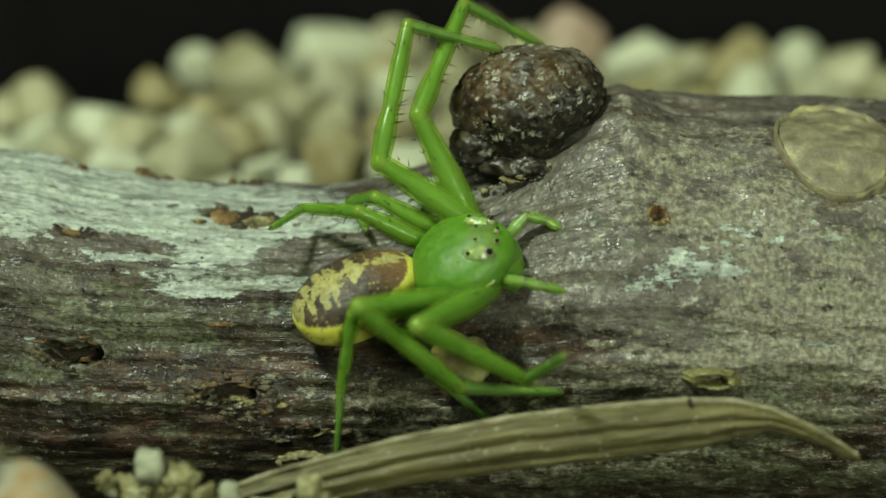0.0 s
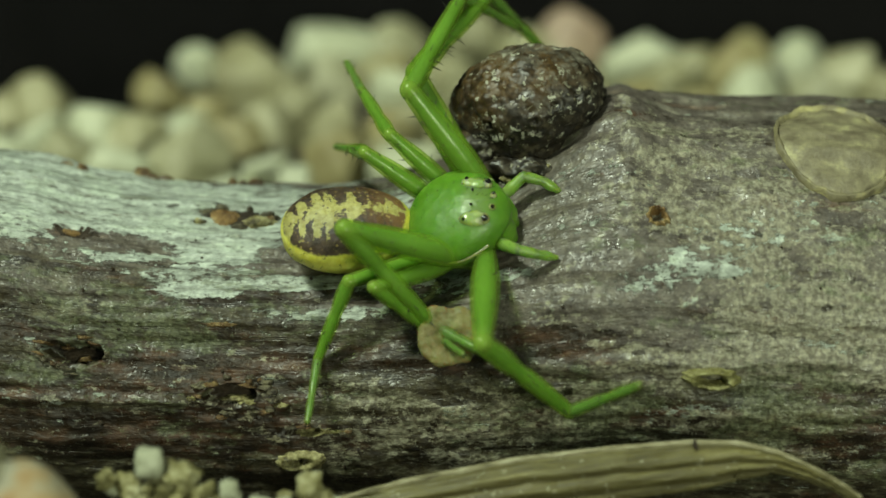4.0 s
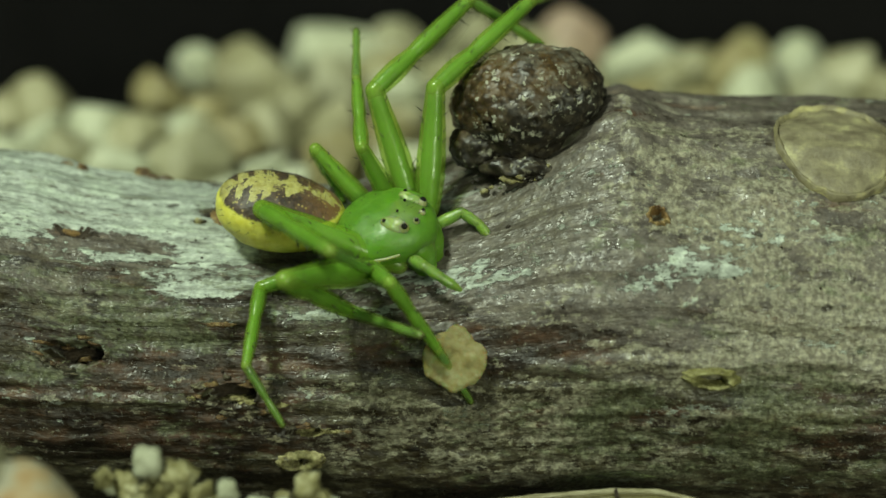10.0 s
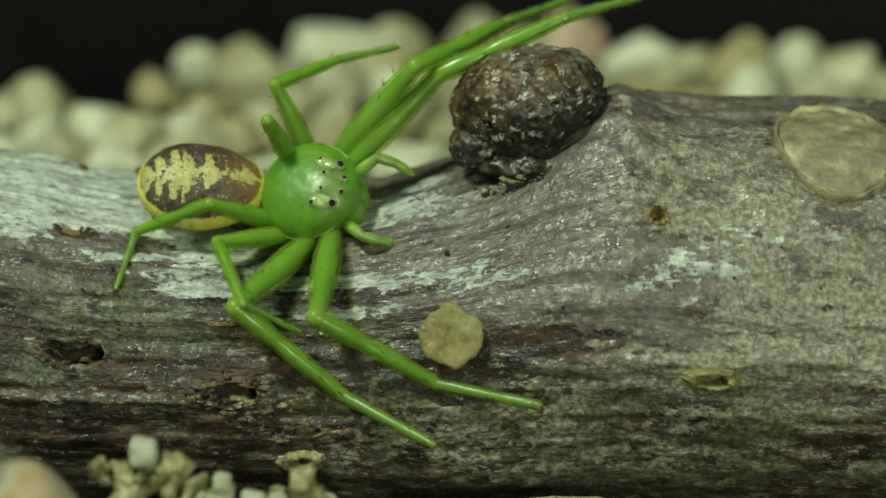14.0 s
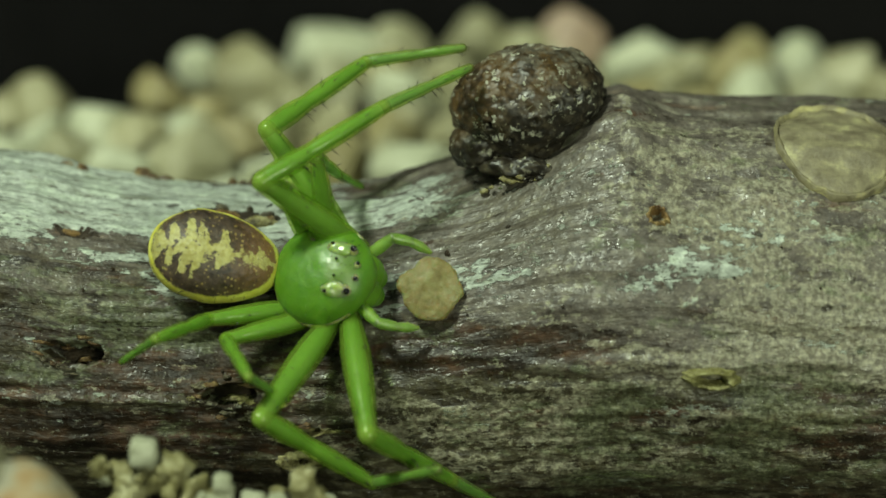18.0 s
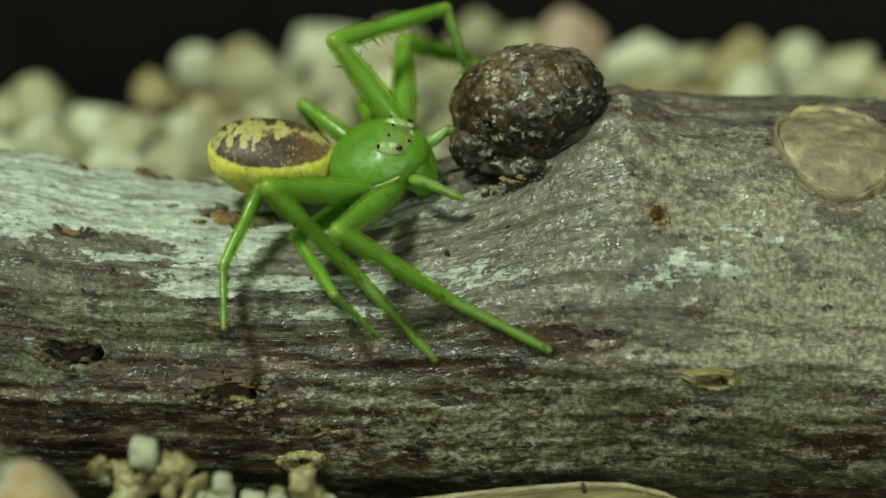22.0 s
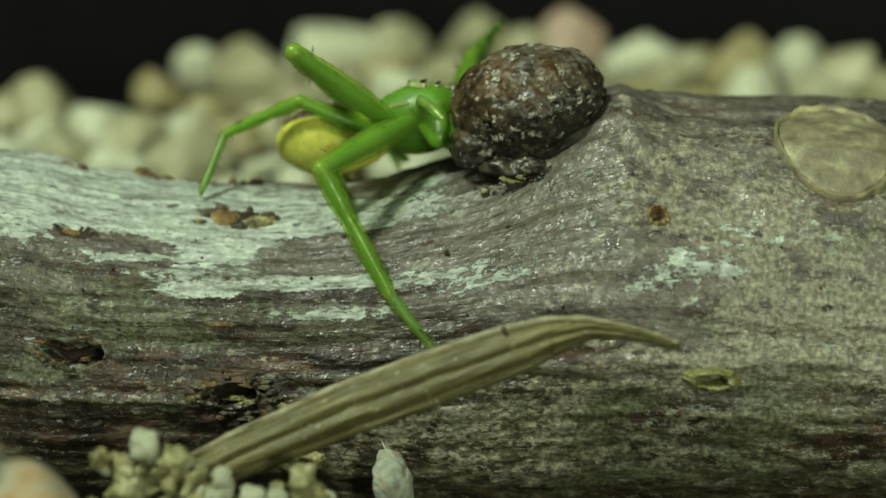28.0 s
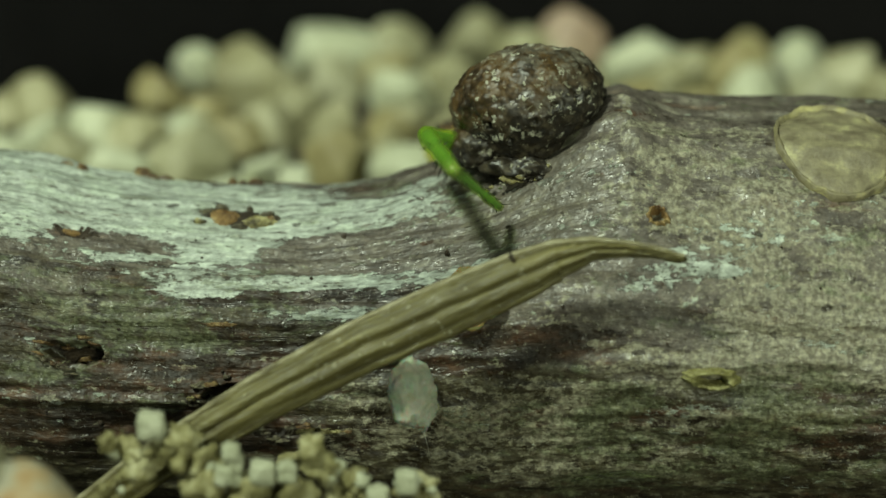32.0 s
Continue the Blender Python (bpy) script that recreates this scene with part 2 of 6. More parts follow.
def shell_material():
    """The scale insect's shell: polished red-brown above, its shade painted nearly black at the lower right, with scabs
    of pale crust.
    """
    m, nt, b = mat("dark_scale_shell", 0.45)
    v = coords(nt)
    x, y, z = (axis(nt, v, k) for k in range(3))
    wob = math_node(nt, "SUBTRACT", noise_tex(nt, v, 1.2, 4, 0.6), 0.5)
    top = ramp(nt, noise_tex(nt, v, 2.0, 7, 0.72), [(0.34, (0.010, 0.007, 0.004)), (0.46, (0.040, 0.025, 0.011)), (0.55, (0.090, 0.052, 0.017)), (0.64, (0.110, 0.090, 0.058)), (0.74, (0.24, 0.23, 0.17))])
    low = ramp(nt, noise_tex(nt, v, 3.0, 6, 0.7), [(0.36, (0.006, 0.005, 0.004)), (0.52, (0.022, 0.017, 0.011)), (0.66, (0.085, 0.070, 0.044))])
    # the shell's unlit lower right is put into the colour
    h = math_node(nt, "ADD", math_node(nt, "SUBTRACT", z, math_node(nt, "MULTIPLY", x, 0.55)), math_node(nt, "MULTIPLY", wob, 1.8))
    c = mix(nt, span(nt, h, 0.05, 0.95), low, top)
    # the grey sheen of the crown, painted into the colour
    crown_sheen = math_node(nt, "ADD", z, math_node(nt, "MULTIPLY", math_node(nt, "SUBTRACT", noise_tex(nt, v, 2.6, 6, 0.7), 0.5), 2.4))
    c = mix(nt, span(nt, crown_sheen, 1.15, 1.75, 0.0, 0.65), c, (0.19, 0.18, 0.145))
    # scabs: cells of crust, in crowds
    cell = nt.nodes.new("ShaderNodeTexVoronoi")
    cell.inputs["Scale"].default_value = 4.6
    cell.inputs["Randomness"].default_value = 1.0
    warp = nt.nodes.new("ShaderNodeVectorMath")
    warp.operation = "ADD"
    nt.links.new(v, warp.inputs[0])
    nz = nt.nodes.new("ShaderNodeTexNoise")
    nz.inputs["Scale"].default_value = 5.0
    nt.links.new(v, nz.inputs["Vector"])
    half = nt.nodes.new("ShaderNodeVectorMath")
    half.operation = "SCALE"
    half.inputs["Scale"].default_value = 0.35
    nt.links.new(nz.outputs["Color"], half.inputs[0])
    nt.links.new(half.outputs[0], warp.inputs[1])
    nt.links.new(warp.outputs[0], cell.inputs["Vector"])
    pick = axis(nt, cell.outputs["Color"], 0)
    crowd = math_node(nt, "ADD", pick, math_node(nt, "ADD", math_node(nt, "MULTIPLY", math_node(nt, "SUBTRACT", noise_tex(nt, v, 0.9, 3, 0.5), 0.5), 1.6), math_node(nt, "MULTIPLY", x, 0.08)))
    scab = math_node(nt, "MULTIPLY", span(nt, crowd, 0.52, 0.58), ramp(nt, cell.outputs["Distance"], [(0.30, (1, 1, 1)), (0.48, (0, 0, 0))]))
    scab = math_node(nt, "MULTIPLY", scab, span(nt, noise_tex(nt, v, 9.0, 3, 0.6), 0.36, 0.52))
    c = mix(nt, math_node(nt, "MULTIPLY", scab, 0.85), c, ramp(nt, pick, [(0.5, (0.17, 0.155, 0.105)), (1.0, (0.50, 0.50, 0.40))]))
    # tiny pale grains
    c = mix(nt, math_node(nt, "MULTIPLY", ramp(nt, noise_tex(nt, v, 9.0, 1, 0.5), grey(0.67, 0.71)), 0.35), c, (0.33, 0.31, 0.22))
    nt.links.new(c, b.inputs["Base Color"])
    rr = ramp(nt, noise_tex(nt, v, 4.0, 4, 0.7), [(0.35, (0.28, 0.28, 0.28)), (0.65, (0.58, 0.58, 0.58))])
    nt.links.new(mix(nt, scab, rr, (0.6, 0.6, 0.6)), b.inputs["Roughness"])
    b.inputs["Specular IOR Level"].default_value = 0.5
    bump(nt, b, math_node(nt, "ADD", noise_tex(nt, v, 4.0, 4, 0.6), math_node(nt, "MULTIPLY", scab, 0.30)), 0.6, 0.06)
    return m


def blade_material():
    """A dry blade: long fine veins, darker where they lie low, dusted with pale grains."""
    m, nt, b = mat("dry_blade", 0.42)
    v = coords(nt)
    veins = noise_tex(nt, coords(nt, (0.05, 1.3, 1.3)), 7.0, 4, 0.65)
    c = ramp(nt, veins, [(0.32, (0.060, 0.049, 0.014)), (0.48, (0.112, 0.097, 0.033)), (0.60, (0.160, 0.142, 0.054)), (0.72, (0.25, 0.23, 0.105))])
    c = mix(nt, 0.7, c, ramp(nt, noise_tex(nt, coords(nt, (0.35, 1, 1)), 1.6, 5, 0.65), [(0.34, (0.62, 0.58, 0.50)), (0.5, (1, 1, 1)), (0.66, (1.25, 1.22, 1.2))]), "MULTIPLY")
    dust = math_node(nt, "MULTIPLY", ramp(nt, noise_tex(nt, v, 7.0, 2, 0.6), grey(0.655, 0.69)), span(nt, noise_tex(nt, v, 0.9, 3, 0.6), 0.40, 0.55))
    c = mix(nt, math_node(nt, "MULTIPLY", dust, 0.75), c, (0.48, 0.46, 0.33))
    nt.links.new(c, b.inputs["Base Color"])
    rr = ramp(nt, noise_tex(nt, v, 4.0, 3, 0.6), [(0.35, (0.34, 0.34, 0.34)), (0.65, (0.58, 0.58, 0.58))])
    nt.links.new(rr, b.inputs["Roughness"])
    bump(nt, b, math_node(nt, "ADD", veins, math_node(nt, "MULTIPLY", dust, 0.5)), 0.8, 0.07)
    return m


BARK = bark_material()
M_GREEN = green_material("green_carapace", (0.108, 0.262, 0.012), (0.086, 0.222, 0.009), 0.42, None, True)
M_LEG = green_material("green_leg", (0.275, 0.455, 0.054), (0.222, 0.385, 0.042), 0.22, (0.44, 0.54, 0.13))
M_FOOT = green_material("yellowish_foot", (0.26, 0.36, 0.085), (0.21, 0.30, 0.105), 0.26, (0.27, 0.21, 0.085))
M_FACE = green_material("yellow_green_face", (0.135, 0.310, 0.014), (0.108, 0.265, 0.010), 0.36)
M_MARGIN = green_material("pale_green_margin", (0.36, 0.52, 0.10), (0.28, 0.44, 0.07))
M_FEELER = green_material("pale_green_feeler", (0.185, 0.300, 0.060), (0.140, 0.240, 0.045), 0.32)
M_FLESH = green_material("cloudy_green_core", (0.095, 0.235, 0.064), (0.072, 0.190, 0.047), 0.5)
M_ABDOMEN = abdomen_material()
M_EYE, _nt, _b = mat("black_eye", 0.08, Base_Color=(0.008, 0.007, 0.006, 1))
M_SOCKET = green_material("pale_eye_ring", (0.42, 0.46, 0.20), (0.30, 0.38, 0.13), 0.2)
M_TUBERCLE = green_material("pale_eye_mound", (0.36, 0.45, 0.19), (0.19, 0.33, 0.08), 0.20)
M_SPINE, _nt, _b = mat("dark_bristle", 0.45, Base_Color=(0.022, 0.026, 0.012, 1))
M_GALL = shell_material()
M_STONE = speckled("pale_gravel", [(0.3, (0.225, 0.210, 0.120)), (0.5, (0.385, 0.370, 0.235)), (0.7, (0.565, 0.555, 0.400))], 0.6, 0.42, 0.14, bump_scale=1.6, vary=0.6)
M_PINK = speckled("pinkish_gravel", [(0.34, (0.23, 0.15, 0.10)), (0.5, (0.38, 0.265, 0.185)), (0.66, (0.47, 0.37, 0.27))], 0.7, 0.45, 0.10, bump_scale=1.6)
M_PEBBLE = speckled("orange_white_pebble", [(0.38, (0.27, 0.15, 0.050)), (0.46, (0.33, 0.24, 0.125)), (0.53, (0.31, 0.285, 0.205)), (0.64, (0.21, 0.21, 0.17))], 1.3, 0.55, 0.12, bump_scale=2.6)
M_CRYSTAL = speckled("white_crumb", [(0.3, (0.30, 0.31, 0.20)), (0.7, (0.50, 0.51, 0.38))], 2.0, 0.40, 0.12, bump_scale=3.0)
M_WHITE = speckled("white_gravel", [(0.3, (0.437, 0.454, 0.301)), (0.7, (0.673, 0.684, 0.507))], 0.6, 0.40, 0.12, bump_scale=1.6)
M_TAN = speckled("tan_gravel", [(0.3, (0.260, 0.212, 0.091)), (0.7, (0.448, 0.395, 0.212))], 0.6, 0.42, 0.12, bump_scale=1.6)
M_SOIL = speckled("dark_grit", [(0.3, (0.03, 0.025, 0.018)), (0.7, (0.12, 0.10, 0.07))], 0.8, 0.9, 0.3)
M_CLOTH = speckled("black_cloth", [(0.3, (0.0036, 0.0033, 0.0033)), (0.7, (0.0110, 0.0098, 0.0100))], 0.1, 0.95, 0.2, Specular_IOR_Level=0.15)
M_LEAF = blade_material()
M_HUSK = speckled("translucent_husk", [(0.3, (0.24, 0.20, 0.060)), (0.5, (0.40, 0.35, 0.13)), (0.7, (0.58, 0.53, 0.26))], 2.2, 0.22, 0.09, Transmission_Weight=0.5, Subsurface_Weight=0.4, Subsurface_Scale=0.4 * MM)
M_PEARL = speckled("waxy_white_flake", [(0.3, (0.42, 0.46, 0.36)), (0.7, (0.66, 0.68, 0.57))], 3.0, 0.14, 0.15, bump_scale=6.0, Subsurface_Weight=0.6, Subsurface_Scale=0.5 * MM, Transmission_Weight=0.3)
M_CRUMB = speckled("olive_crumb", [(0.3, (0.065, 0.055, 0.018)), (0.50, (0.23, 0.208, 0.085)), (0.68, (0.50, 0.48, 0.30))], 1.8, 0.45, 0.15, bump_scale=3.0)
M_COVER = speckled("olive_yellow_cover", [(0.32, (0.105, 0.086, 0.052)), (0.45, (0.185, 0.160, 0.100)), (0.56, (0.255, 0.228, 0.138)), (0.68, (0.42, 0.39, 0.21))], 1.7, 0.45, 0.05, bump_scale=6.0)
M_LICHEN = speckled("yellowish_lichen", [(0.36, (0.14, 0.118, 0.070)), (0.50, (0.20, 0.175, 0.098)), (0.60, (0.44, 0.40, 0.18))], 0.7, 0.45, 0.05)
M_RIM = speckled("pale_scar_rim", [(0.36, (0.055, 0.045, 0.018)), (0.48, (0.19, 0.165, 0.065)), (0.66, (0.42, 0.39, 0.19))], 4.5, 0.4, 0.10)
M_FLAKE = speckled("orange_bark_flake", [(0.36, (0.035, 0.020, 0.009)), (0.52, (0.13, 0.075, 0.028)), (0.68, (0.30, 0.22, 0.09))], 4.0, 0.5, 0.15)
M_LENTICEL = speckled("yellow_green_pore", [(0.34, (0.085, 0.075, 0.022)), (0.50, (0.20, 0.185, 0.065)), (0.66, (0.34, 0.33, 0.15))], 3.0, 0.35, 0.10)
M_SCRAP = speckled("grey_brown_scrap", [(0.34, (0.022, 0.016, 0.010)), (0.50, (0.075, 0.062, 0.038)), (0.68, (0.20, 0.18, 0.105))], 4.5, 0.5, 0.12)
M_PIT = speckled("dark_pit", [(0.3, (0.014, 0.009, 0.005)), (0.7, (0.060, 0.040, 0.022))], 3.0, 0.6, 0.2)
M_MOSS = speckled("green_algae_streak", [(0.40, (0.030, 0.028, 0.016)), (0.5, (0.080, 0.095, 0.040)), (0.64, (0.17, 0.20, 0.085))], 4.5, 0.35, 0.3, stretch=(0.35, 1, 1))
M_CHIP = speckled("rotten_wood_chip", [(0.36, (0.09, 0.045, 0.016)), (0.50, (0.24, 0.145, 0.050)), (0.66, (0.42, 0.31, 0.14))], 3.0, 0.5, 0.15)
M_EDGE = speckled("dry_blade_edge", [(0.36, (0.10, 0.085, 0.040)), (0.50, (0.22, 0.195, 0.105)), (0.66, (0.38, 0.35, 0.23))], 5.0, 0.4, 0.10, stretch=(0.3, 1, 1))
M_SILK, _nt, _b = mat("silk_thread", 0.3, Base_Color=(0.7, 0.7, 0.62, 1))


# ---- mesh helpers (millimetres in, metres out) ----
def part(name, bm, material, parent=None, label="", smooth=True):
    me = bpy.data.meshes.new(name)
    bm.transform(Matrix.Scale(MM, 4))
    bm.to_mesh(me)
    bm.free()
    me.materials.append(material)
    if smooth:
        me.shade_smooth()
    ob = new(name, me)
    if parent:
        ob.parent = parent
    if label:
        tagged(ob, label)
    return ob


def mesh_thing(name, verts, faces, material, smooth=True, parent=None):
    me = bpy.data.meshes.new(name)
    me.from_pydata((np.asarray(verts) * MM).tolist(), [], faces)
    me.materials.append(material)
    if smooth:
        me.shade_smooth()
    ob = new(name, me)
    if parent:
        ob.parent = parent
    return ob


def grid_faces(nu, nv, wrap):
    f = []
    for i in range(nu - 1):
        for j in range(nv if wrap else nv - 1):
            k = (j + 1) % nv
            f.append((i * nv + j, (i + 1) * nv + j, (i + 1) * nv + k, i * nv + k))
    return f


def at_mm(ob, x, y, z, rx=0, ry=0, rz=0):
    ob.matrix_basis = pose(x * MM, y * MM, z * MM, rx, ry, rz)
    return ob


def blob(shape, sub=4, rough=0.0, scale=1.0, seed=0.0, jitter=None):
    """A rounded body: an icosphere mapped by shape(direction) -> point, roughened by noise."""
    bm = bmesh.new()
    bmesh.ops.create_icosphere(bm, subdivisions=sub, radius=1.0)
    for v in bm.verts:
        d = v.co.normalized()
        p = Vector(shape(d))
        if rough:
            q = p * scale + Vector((seed, seed * 1.7, -seed))
            p = p + d * rough * (noise.noise(q) + 0.5 * noise.noise(q * 2.3))
        v.co = p
    return bm


def lathe(rows, sides=14, bend=None):
    """A limb along +x: rows of (x, radius), closed at both ends. bend(x) gives a sideways shift in z."""
    bm = bmesh.new()
    rings = []
    for x, r in rows:
        dz = bend(x) if bend else 0.0
        rings.append([bm.verts.new((x, r * math.cos(a), dz + r * math.sin(a))) for a in [2 * math.pi * k / sides for k in range(sides)]])
    for a, b in zip(rings, rings[1:]):
        for k in range(sides):
            bm.faces.new((a[k], a[(k + 1) % sides], b[(k + 1) % sides], b[k]))
    bm.faces.new(rings[0][::-1])
    bm.faces.new(rings[-1])
    return bm


def spike(bm, root, tip, r):
    """A thin bristle from root to tip."""
    root, tip = Vector(root), Vector(tip)
    d = (tip - root).normalized()
    u = d.orthogonal().normalized()
    w = d.cross(u)
    ring = [bm.verts.new(root + r * (math.cos(a) * u + math.sin(a) * w)) for a in (0, 2.094, 4.189)]
    t = bm.verts.new(tip)
    for k in range(3):
        bm.faces.new((ring[k], ring[(k + 1) % 3], t))
    # the dark socket it stands in
    collar = [bm.verts.new(root + d * 0.6 * r + 1.35 * r * (math.cos(a) * u + math.sin(a) * w)) for a in (0, 1.257, 2.513, 3.77, 5.027)]
    cap, foot = bm.verts.new(root + d * 1.6 * r), bm.verts.new(root - d * r)
    for k in range(5):
        bm.faces.new((collar[k], collar[(k + 1) % 5], cap))
        bm.faces.new((collar[(k + 1) % 5], collar[k], foot))
    return bm


def curve_at(table, x):
    xs = [r[0] for r in table]
    return [float(np.interp(x, xs, [r[k] for r in table])) for k in range(1, len(table[0]))]


# ---- the ground, the dark surround ----
def ground_height(x, y):
    """Grit under the twig, a bank of gravel behind it and a small heap in front of its thin end."""
    def bell(cx, cy, sx, sy):
        return math.exp(-((x - cx) / sx) ** 2 - ((y - cy) / sy) ** 2)
    h = -8.6 + 0.3 * noise.noise(Vector((x * 0.3, y * 0.3, 0)))
    h += 6.0 * min(1.0, max(0.0, (y - 10.0) / 9.0))
    h += 1.9 * min(1.0, max(0.0, (y - 19.0) / 11.0)) - 6.0 * min(1.0, max(0.0, (y - 28.0 + 0.35 * max(0.0, -x - 4)) / 12.0))
    h += 4.0 * bell(-8.5, -7.0, 3.6, 3.2) + 3.6 * bell(-3.5, -4.6, 3.8, 1.6)
    return h


def ground_sheet():
    xs = np.concatenate([np.linspace(-260, -40, 12), np.linspace(-36, 36, 80), np.linspace(40, 260, 12)])
    ys = np.concatenate([np.linspace(-260, -22, 12), np.linspace(-20, 52, 90), np.linspace(56, 200, 10)])
    v = [(x, y, ground_height(x, y)) for x in xs for y in ys]
    ob = mesh_thing("ground", v, grid_faces(len(xs), len(ys), False), M_SOIL)
    return tagged(ob, "dark gritty soil bed under the twig and gravel", "ground", kind="structure")


def box_wall(name, c, s, label):
    bm = bmesh.new()
    bmesh.ops.create_cube(bm, size=1.0)
    bm.transform(Matrix.Translation(c) @ Matrix.Diagonal((*s, 1)))
    return tagged(part(name, bm, M_CLOTH, smooth=False), label, "wall", kind="structure")


ground_sheet()
box_wall("wall_back", (0, 47, 110), (520, 4, 300), "black cloth behind the gravel bank")

# ---- the twig ----
# along x: height of the axis, radius
TWIG = [(-60, -3.0, 4.7), (-14.61, -3.2, 4.7), (-11.1, -3.47, 4.6), (-9.7, -3.6, 4.55), (-8.72, -3.83, 4.5), (-6.88, -3.98, 4.4), (-4.75, -4.04, 4.35), (-3.19, -4.04, 4.35), (-1.48, -3.96, 4.45), (-0.06, -3.71, 4.6), (1.22, -3.38, 4.8), (2.76, -2.91, 5.05), (4.3, -2.59, 5.2), (7.26, -2.74, 5.25), (9.37, -2.84, 5.3), (11.04, -2.95, 5.3), (15.03, -3.1, 5.3), (60, -3.3, 5.2)]
TWIG_Y = 4.6
# pits and slots in the bark: length along the twig, angle, half length, half girth, depth
PITS = [(-8.47, 0.294, 0.64, 0.27, 0.60), (-4.95, 0.112, 0.58, 0.26, 0.45), (-3.33, -0.083, 0.55, 0.11, 0.30), (-8.69, 0.964, 0.46, 0.17, 0.10), (-3.50, -0.266, 0.22, 0.12, 0.30), (4.86, 0.677, 0.17, 0.17, 0.22), (6.01, -0.039, 0.42, 0.06, 0.22)]
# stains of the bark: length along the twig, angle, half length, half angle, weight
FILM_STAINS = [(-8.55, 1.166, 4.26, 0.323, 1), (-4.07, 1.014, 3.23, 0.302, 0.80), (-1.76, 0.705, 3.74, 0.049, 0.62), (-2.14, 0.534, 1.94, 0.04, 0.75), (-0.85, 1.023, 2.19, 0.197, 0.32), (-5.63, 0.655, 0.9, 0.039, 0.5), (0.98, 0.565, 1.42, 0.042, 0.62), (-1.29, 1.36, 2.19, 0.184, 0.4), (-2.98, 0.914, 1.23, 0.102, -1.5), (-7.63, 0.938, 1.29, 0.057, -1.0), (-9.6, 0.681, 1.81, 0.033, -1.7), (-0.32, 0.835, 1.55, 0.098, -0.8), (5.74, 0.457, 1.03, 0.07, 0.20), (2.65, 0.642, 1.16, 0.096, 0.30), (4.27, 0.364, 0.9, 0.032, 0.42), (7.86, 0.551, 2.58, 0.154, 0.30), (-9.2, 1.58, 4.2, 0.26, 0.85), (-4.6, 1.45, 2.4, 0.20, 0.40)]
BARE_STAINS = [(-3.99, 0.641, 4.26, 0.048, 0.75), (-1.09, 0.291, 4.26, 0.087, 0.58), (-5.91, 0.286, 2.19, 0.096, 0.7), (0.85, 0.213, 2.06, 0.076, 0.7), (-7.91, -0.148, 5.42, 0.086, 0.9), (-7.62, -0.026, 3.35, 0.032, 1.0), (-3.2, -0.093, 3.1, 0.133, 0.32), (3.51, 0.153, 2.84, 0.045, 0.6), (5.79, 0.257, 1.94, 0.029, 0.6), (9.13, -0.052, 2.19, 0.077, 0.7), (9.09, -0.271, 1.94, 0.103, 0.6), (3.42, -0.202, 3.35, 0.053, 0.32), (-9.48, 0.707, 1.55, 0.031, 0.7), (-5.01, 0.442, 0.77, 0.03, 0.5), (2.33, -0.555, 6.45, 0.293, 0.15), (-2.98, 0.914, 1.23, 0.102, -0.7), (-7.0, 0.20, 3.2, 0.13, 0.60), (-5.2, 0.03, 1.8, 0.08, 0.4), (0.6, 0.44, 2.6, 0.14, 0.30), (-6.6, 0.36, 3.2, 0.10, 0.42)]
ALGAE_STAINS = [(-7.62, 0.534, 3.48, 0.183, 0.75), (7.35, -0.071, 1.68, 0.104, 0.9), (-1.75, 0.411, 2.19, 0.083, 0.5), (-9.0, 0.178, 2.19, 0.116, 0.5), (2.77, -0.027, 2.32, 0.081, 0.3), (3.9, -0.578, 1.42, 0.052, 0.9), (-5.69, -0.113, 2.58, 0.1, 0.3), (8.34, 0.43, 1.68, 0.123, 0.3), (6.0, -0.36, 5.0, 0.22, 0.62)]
# grit; rows at the thick end also make up for weak lamp light
GRIT_AND_LIGHT_STAINS = [(3.61, 0.965, 2.19, 0.295, 0.6), (6.41, 1.091, 2.19, 0.103, 0.6), (6.31, 0.033, 3.35, 0.085, 1.25), (8.45, 0.225, 2.19, 0.109, 0.6), (2.77, -0.054, 2.45, 0.049, 0.8), (-7.09, 0.062, 2.71, 0.042, 0.75), (-1.0, 0.00, 2.6, 0.20, 0.78), (0.5, -0.28, 4.2, 0.18, 0.68), (1.75, 0.344, 2.97, 0.074, 0.4), (8.84, 0.071, 1.9, 0.085, 1.0), (5.8, -0.40, 5.5, 0.24, 0.62), (8.0, -0.15, 2.4, 0.06, 0.5), (-9.13, 0.309, 0.65, 0.057, 0.5), (-4.75, 0.188, 1.16, 0.054, 0.5), (8.6, 0.50, 3.2, 0.40, 1.15), (6.2, 0.72, 1.8, 0.18, 0.7), (8.5, 0.25, 2.4, 0.12, 0.5)]
# raised ledges: from, to, angle, half girth, height
LEDGES = [(-11.5, -5.4, 0.055, 0.16, 0.15), (-12.0, -3.0, 0.745, 0.20, 0.05), (0.8, 5.2, -0.04, 0.16, 0.07), (4.0, 12.0, 0.05, 0.22, 0.09), (1.5, 12.0, 0.30, 0.25, 0.06), (-4.0, 1.5, 0.53, 0.14, 0.05)]


def grain_line(x, a):
    """The girth, in millimetres, at which a fibre of the bark lies: below the top the fibres cut across the swelling."""
    zc = np.interp(x, [r[0] for r in TWIG], [r[1] for r in TWIG])
    low = np.clip((1.25 - a) / 0.95, 0.0, 1.0)
    return 4.8 * a + 0.60 * low * (zc + 3.7)


